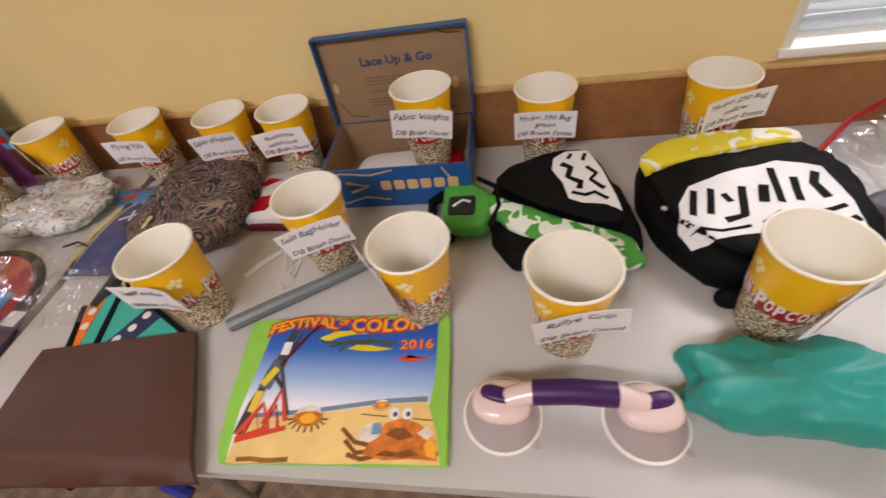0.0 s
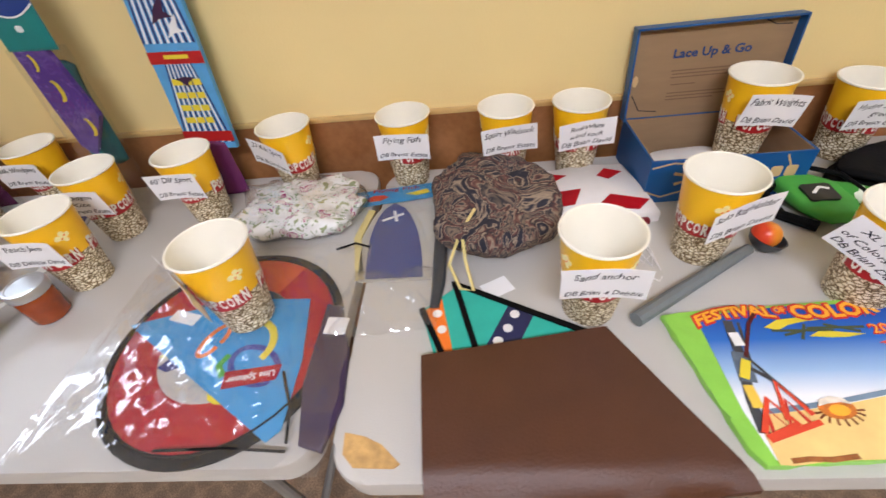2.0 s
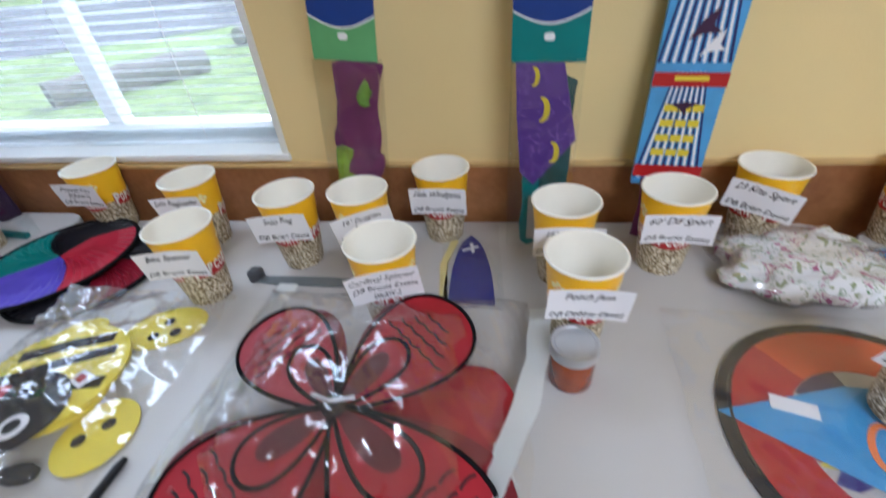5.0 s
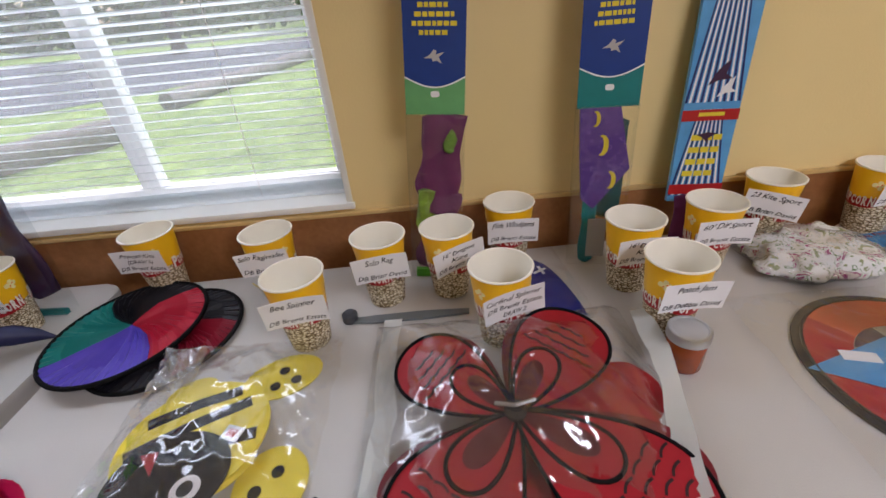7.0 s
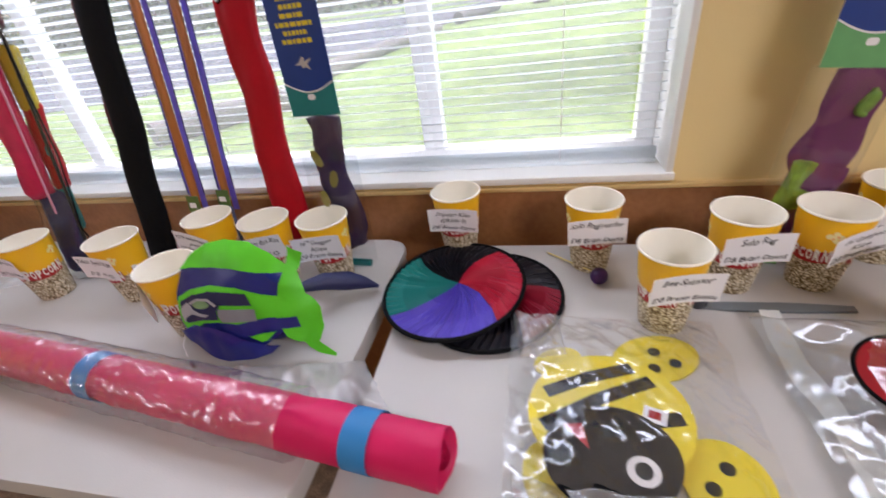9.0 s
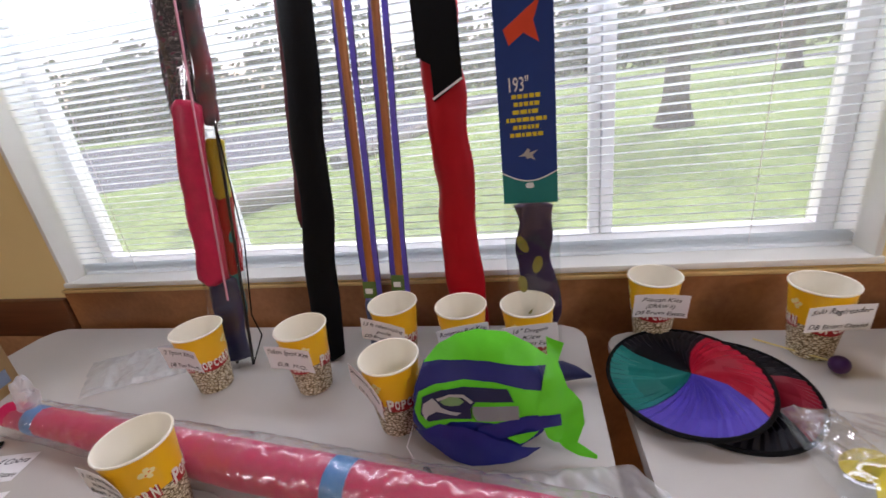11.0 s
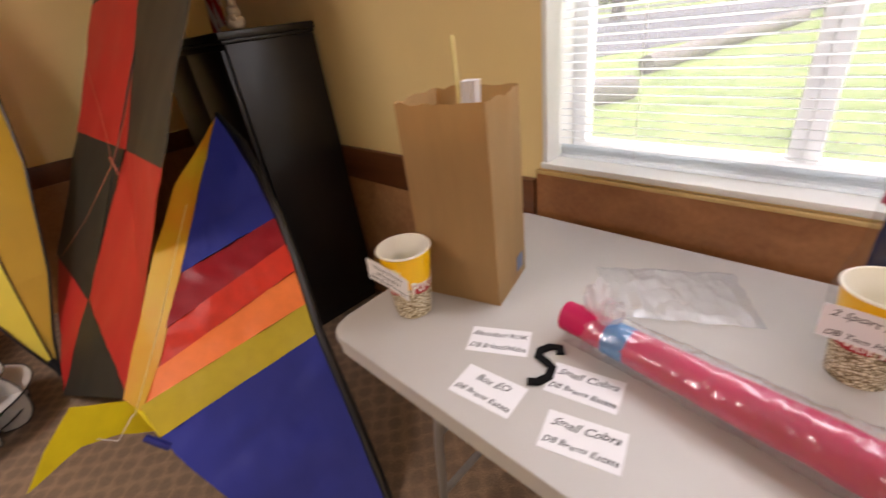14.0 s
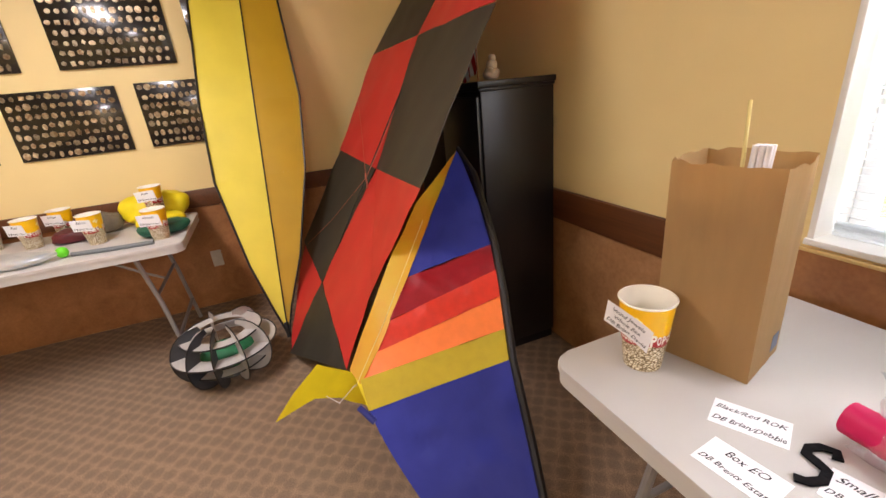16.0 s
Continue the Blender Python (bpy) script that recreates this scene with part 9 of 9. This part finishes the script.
cloth_panel([TIP, Vector((-5.72, 0.55, 1.03)), Vector((-5.64, 0.38, 0.91)), Vector((-5.55, 0.24, 0.77)), Vector((-5.44, 0.10, 0.62)), Vector((-5.29, -0.06, 0.44)), L[4], L[2], L[1], L[0]], mat("orange_yellow_leading_cloth", rgb(224, 138, 20), 0.5, var=0.1, scale=5, col2=rgb(206, 170, 30)), t, "keel_panel", "orange and yellow keel panel", 0.004, seed=8)
cloth_panel([L[4] + Vector((0.01, 0.02, -0.02)), Vector((-5.28, -0.05, 0.425)), Vector((-5.28, -0.165, 0.508)), Vector((-5.28, -0.265, 0.42)), Vector((-5.28, -0.345, 0.328)), Vector((-5.28, -0.29, 0.345)), Vector((-5.28, -0.20, 0.371)), Vector((-5.28, -0.112, 0.338)), Vector((-5.28, -0.02, 0.262)), L[5]], YELLOW, t, "tail_tip", "yellow tail tip", 0.01, seed=9)
part("leading_edge", tube([TIP, R[0], R[1], R[2], R[3], R[4], R[5]], [0.010, 0.016, 0.017, 0.017, 0.016, 0.016, 0.014], 8), CARBON, t, "dark leading-edge sleeve")
part("line", tube([Vector((-5.56, 0.38, 0.86)), L[1] + Vector((0.02, -0.02, 0.02)), L[4] + Vector((0.02, -0.02, 0.01))], 0.0014, 6), CREAM_CORD, t)
part("line", tube([L[4] + Vector((0.02, -0.02, 0.02)), Vector((-5.24, -0.12, 0.35)), Vector((-5.30, -0.18, 0.38))], 0.0015, 5), WHITE_CLOTH, t)
part("end_cap", tube([Vector((-5.19, -0.06, 0.345)), Vector((-5.14, -0.02, 0.30))], 0.012, 8), ROYAL, t, "blue end pocket")
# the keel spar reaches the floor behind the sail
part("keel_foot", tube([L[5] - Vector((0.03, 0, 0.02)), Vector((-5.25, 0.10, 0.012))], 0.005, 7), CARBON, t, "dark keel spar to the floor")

# tall yellow kite against the end wall
t = thing("yellow_kite", at(-6.45, -0.27, 0), "tall lemon and golden kite bowed along black spars", "kite", "kites in the corner")


def yk(y, z):
    return Vector((-6.45 - 0.36 * (z - 0.03), y, z))


hs = [0.04, 0.19, 0.47, 0.97, 1.41, 1.99, 2.25]
ly = [-0.29, -0.335, -0.41, -0.49, -0.47, -0.40, -0.34]
my = [-0.285, -0.275, -0.25, -0.205, -0.165, -0.11, -0.09]
ry = [-0.28, -0.23, -0.11, 0.04, 0.11, 0.11, 0.08]
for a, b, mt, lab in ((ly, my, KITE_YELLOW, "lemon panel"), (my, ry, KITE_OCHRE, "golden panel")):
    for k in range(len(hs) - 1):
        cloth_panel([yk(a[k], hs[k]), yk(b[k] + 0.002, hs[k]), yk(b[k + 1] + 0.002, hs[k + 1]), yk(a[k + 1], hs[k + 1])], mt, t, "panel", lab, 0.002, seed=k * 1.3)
for ys in (ly, my, ry):
    part("spar", tube([yk(y, z) + Vector((0.006, 0, 0)) for y, z in zip(ys, hs)], 0.0065 if ys is not my else 0.004, 8), CARBON, t)
part("nose", tube([yk(-0.285, 0.10), yk(-0.285, 0.012)], 0.014, 10), BLACK_PLASTIC, t)

# lantern-like spinner of crossed discs
gx, gy, gz = -6.26, -0.60, 0.002
t = thing("globe_spinner", at(gx, gy, 0), "grey globe spinner of crossed discs on the carpet", "spinner")
for z, r, mt in ((0.10, 0.215, LIGHT_GREY), (0.185, 0.265, LIGHT_GREY), (0.265, 0.205, LIGHT_GREY)):
    bm = lathe([(r * 0.66, 0), (r, 0), (r, 0.002), (r * 0.66, 0.002), (r * 0.66, 0)], 44, cx=gx, cy=gy, cz=z)
    part("disc", bm, mt, t, "pale grey disc", smooth=0)
    part("disc_edge", tube([(gx + r * math.cos(radians(a)), gy + r * math.sin(radians(a)), z + 0.001) for a in range(0, 360, 8)], 0.004, 6, closed=True), CARBON, t)
for k, a in enumerate((-75, -38, -8, 25, 60, 140, 200)):
    ca, sa = math.cos(radians(a)), math.sin(radians(a))
    out = [(0.10 + 0.165 * math.sin(radians(q)) ** 0.8 if 0 < q < 180 else 0.10, 0.165 - 0.162 * math.cos(radians(q))) for q in range(0, 181, 15)]
    inn = [(0.09 + 0.085 * math.sin(radians(q)) if 0 < q < 180 else 0.09, 0.165 - 0.135 * math.cos(radians(q))) for q in range(180, -1, -15)]
    bm = prism(out + inn, -0.001, 0.001)
    bm.transform(Matrix.Translation((gx, gy, gz)) @ Matrix.Rotation(radians(a), 4, "Z") @ Matrix.Rotation(radians(90), 4, "X"))
    part("fin", bm, DARK_GREY if k in (0, 1, 2) else LIGHT_GREY, t, "upright crescent fin", smooth=0)
    part("fin_edge", tube([(gx + ca * p, gy + sa * p, gz + q) for p, q in out], 0.0032, 6), CARBON, t)
part("core", pillow(at(gx, gy, 0.06), 0.10, 0.14, 0.12, 0.12, 12), mat("green_lining_cloth", rgb(20, 110, 70), 0.6, var=0.15), t, "green cloth core")
part("base", lathe([(0, 0), (0.07, 0), (0.06, 0.06), (0, 0.065)], 24, cx=gx, cy=gy, cz=0), DARK_GREY, t)

# things on the table by the end wall
solo("yellow_sack", pillow(at(-6.93, -0.85, TOP + 0.0, 10), 0.12, 0.14, 0.075, 0.12, 9, 2.6, 44, 14, 8), YELLOW, "yellow nylon sack under a cup", "bag", origin=(-6.93, -0.85, TOP))
solo("yellow_sack", pillow(at(-7.10, -0.90, TOP, 10), 0.11, 0.19, 0.17, 0.16, 9, 2.4, 44, 14, 8), YELLOW, "puffy yellow nylon sack", "bag", origin=(-7.09, -0.92, TOP))
solo("green_cloth", pillow(at(-6.72, -0.80, TOP, 20), 0.10, 0.13, 0.07, 0.16, 12, 2.4, 44, 12, 9), mat("bottle_green_nylon", rgb(10, 84, 60), 0.55, var=0.2), "bottle green crumpled cloth", "cloth", origin=(-6.72, -0.80, TOP))
solo("grey_bundle", pillow(at(-7.02, -1.16, TOP, 5), 0.07, 0.09, 0.12, 0.2, 14), mat("olive_grey_cloth", rgb(112, 102, 84), 0.7, var=0.2), "olive-grey cloth bundle on the table", "cloth", origin=(-7.02, -1.16, TOP))
solo("maroon_cloth", pillow(at(-6.92, -1.30, TOP, 5), 0.08, 0.10, 0.07, 0.2, 14), MAROON, "maroon folded cloth between the cups", "cloth", origin=(-6.92, -1.30, TOP))
solo("pink_package", pillow(at(-7.08, -1.92, TOP, 5), 0.07, 0.10, 0.17, 0.12, 14), HOT_PINK, "pink wrapped package on the table", "package", origin=(-7.08, -1.92, TOP))
t = thing("toy_bag", at(-6.56, -1.45, TOP), "clear bag of printed blue and yellow toys", "toy bag")
part("contents", pillow(at(-6.56, -1.47, TOP, 80), 0.17, 0.07, 0.05, 0.2, 14), printed("blue_yellow_toy_print", [(0.0, rgb(90, 130, 150)), (0.5, rgb(220, 214, 200)), (0.58, rgb(210, 180, 70)), (0.65, rgb(120, 90, 80))], 22, 0.5, 2.0), t)
part("film", pillow(at(-6.56, -1.46, TOP, 80), 0.20, 0.085, 0.06, 0.2, 10), CLOUDY, t, "clear bag", smooth=80)
t = thing("ball_launcher", at(-6.55, -1.05, TOP), "grey ball launcher with a lime ball", "ball launcher")
part("handle", tube([(-6.56, -1.20, TOP + 0.012), (-6.52, -1.0, TOP + 0.012), (-6.50, -0.82, TOP + 0.012)], 0.012, 8), GREY_PLASTIC, t)
bm = bmesh.new()
bmesh.ops.create_uvsphere(bm, u_segments=20, v_segments=12, radius=0.028, matrix=Matrix.Translation((-6.575, -1.24, TOP + 0.029)))
solo("ball", bm, LIME, "lime green ball beside a launcher", "ball", smooth=180, origin=(-6.575, -1.24, TOP))

# pin boards
rnd = random.Random(5)
for y0, y1, z0, z1 in ((-1.51, -0.93, 1.185, 1.570), (-0.83, -0.28, 1.185, 1.573), (-1.165, -0.555, 1.672, 2.062), (-1.93, -1.345, 1.672, 2.062), (-2.18, -1.62, 1.185, 1.570), (-0.45, 0.12, 1.672, 2.062)):
    bx = LEFT_X + 0.001
    t = thing("pin_board", at(bx, (y0 + y1) / 2, z0), "glossy black board covered with souvenir pins", "pin board", "pin boards")
    part("board", boxed(bx, bx + 0.016, y0, y1, z0, z1, 0.003), BOARD_BLACK, t)
    vs, fs = [], []
    nr, nc = 7, 13
    for r in range(nr):
        for c in range(nc):
            yy = y0 + 0.03 + (y1 - y0 - 0.06) * (c + 0.5 * (r % 2) * 0.6) / (nc - 0.6) + rnd.uniform(-0.004, 0.004)
            zc = z0 + 0.03 + (z1 - z0 - 0.06) * r / (nr - 1) + rnd.uniform(-0.005, 0.005)
            a, b, q = rnd.uniform(0.012, 0.021), rnd.uniform(0.012, 0.022), rnd.choice((4, 5, 6, 10, 10))
            i = len(vs)
            ph = rnd.uniform(0, 1)
            for s in (0, 1):
                for k in range(q):
                    th = 2 * math.pi * k / q + ph
                    vs.append((bx + 0.0165 + s * 0.004 - bx, yy + a * math.cos(th) * (1 - 0.1 * s) - (y0 + y1) / 2, zc + b * math.sin(th) * (1 - 0.1 * s) - z0))
            fs.append(tuple(range(i + q, i + 2 * q)))
            fs += [(i + k, i + (k + 1) % q, i + q + (k + 1) % q, i + q + k) for k in range(q)]
    me = bpy.data.meshes.new("pins")
    me.from_pydata(vs, [], fs)
    me.materials.append(PINS)
    o = new("pins", me)
    o.parent = t
    tagged(o, "rows of small enamel pins", kind="stuff")

solo("paper_scrap", box(bmesh.new(), -0.012, 0.012, -0.01, 0.01, 0.0005, 0.0015, m=at(-0.30, 0.22, 0, 20)), CARD, "scrap of white paper on the carpet", "paper")
o = thing("wall_outlet", at(LEFT_X + 0.009, -0.66, 0.36), "pale wall socket on the wainscot", "outlet", kind="structure")
part("plate", boxed(LEFT_X + 0.0085, LEFT_X + 0.013, -0.70, -0.63, 0.30, 0.42, 0.002), LIGHT_GREY, o)
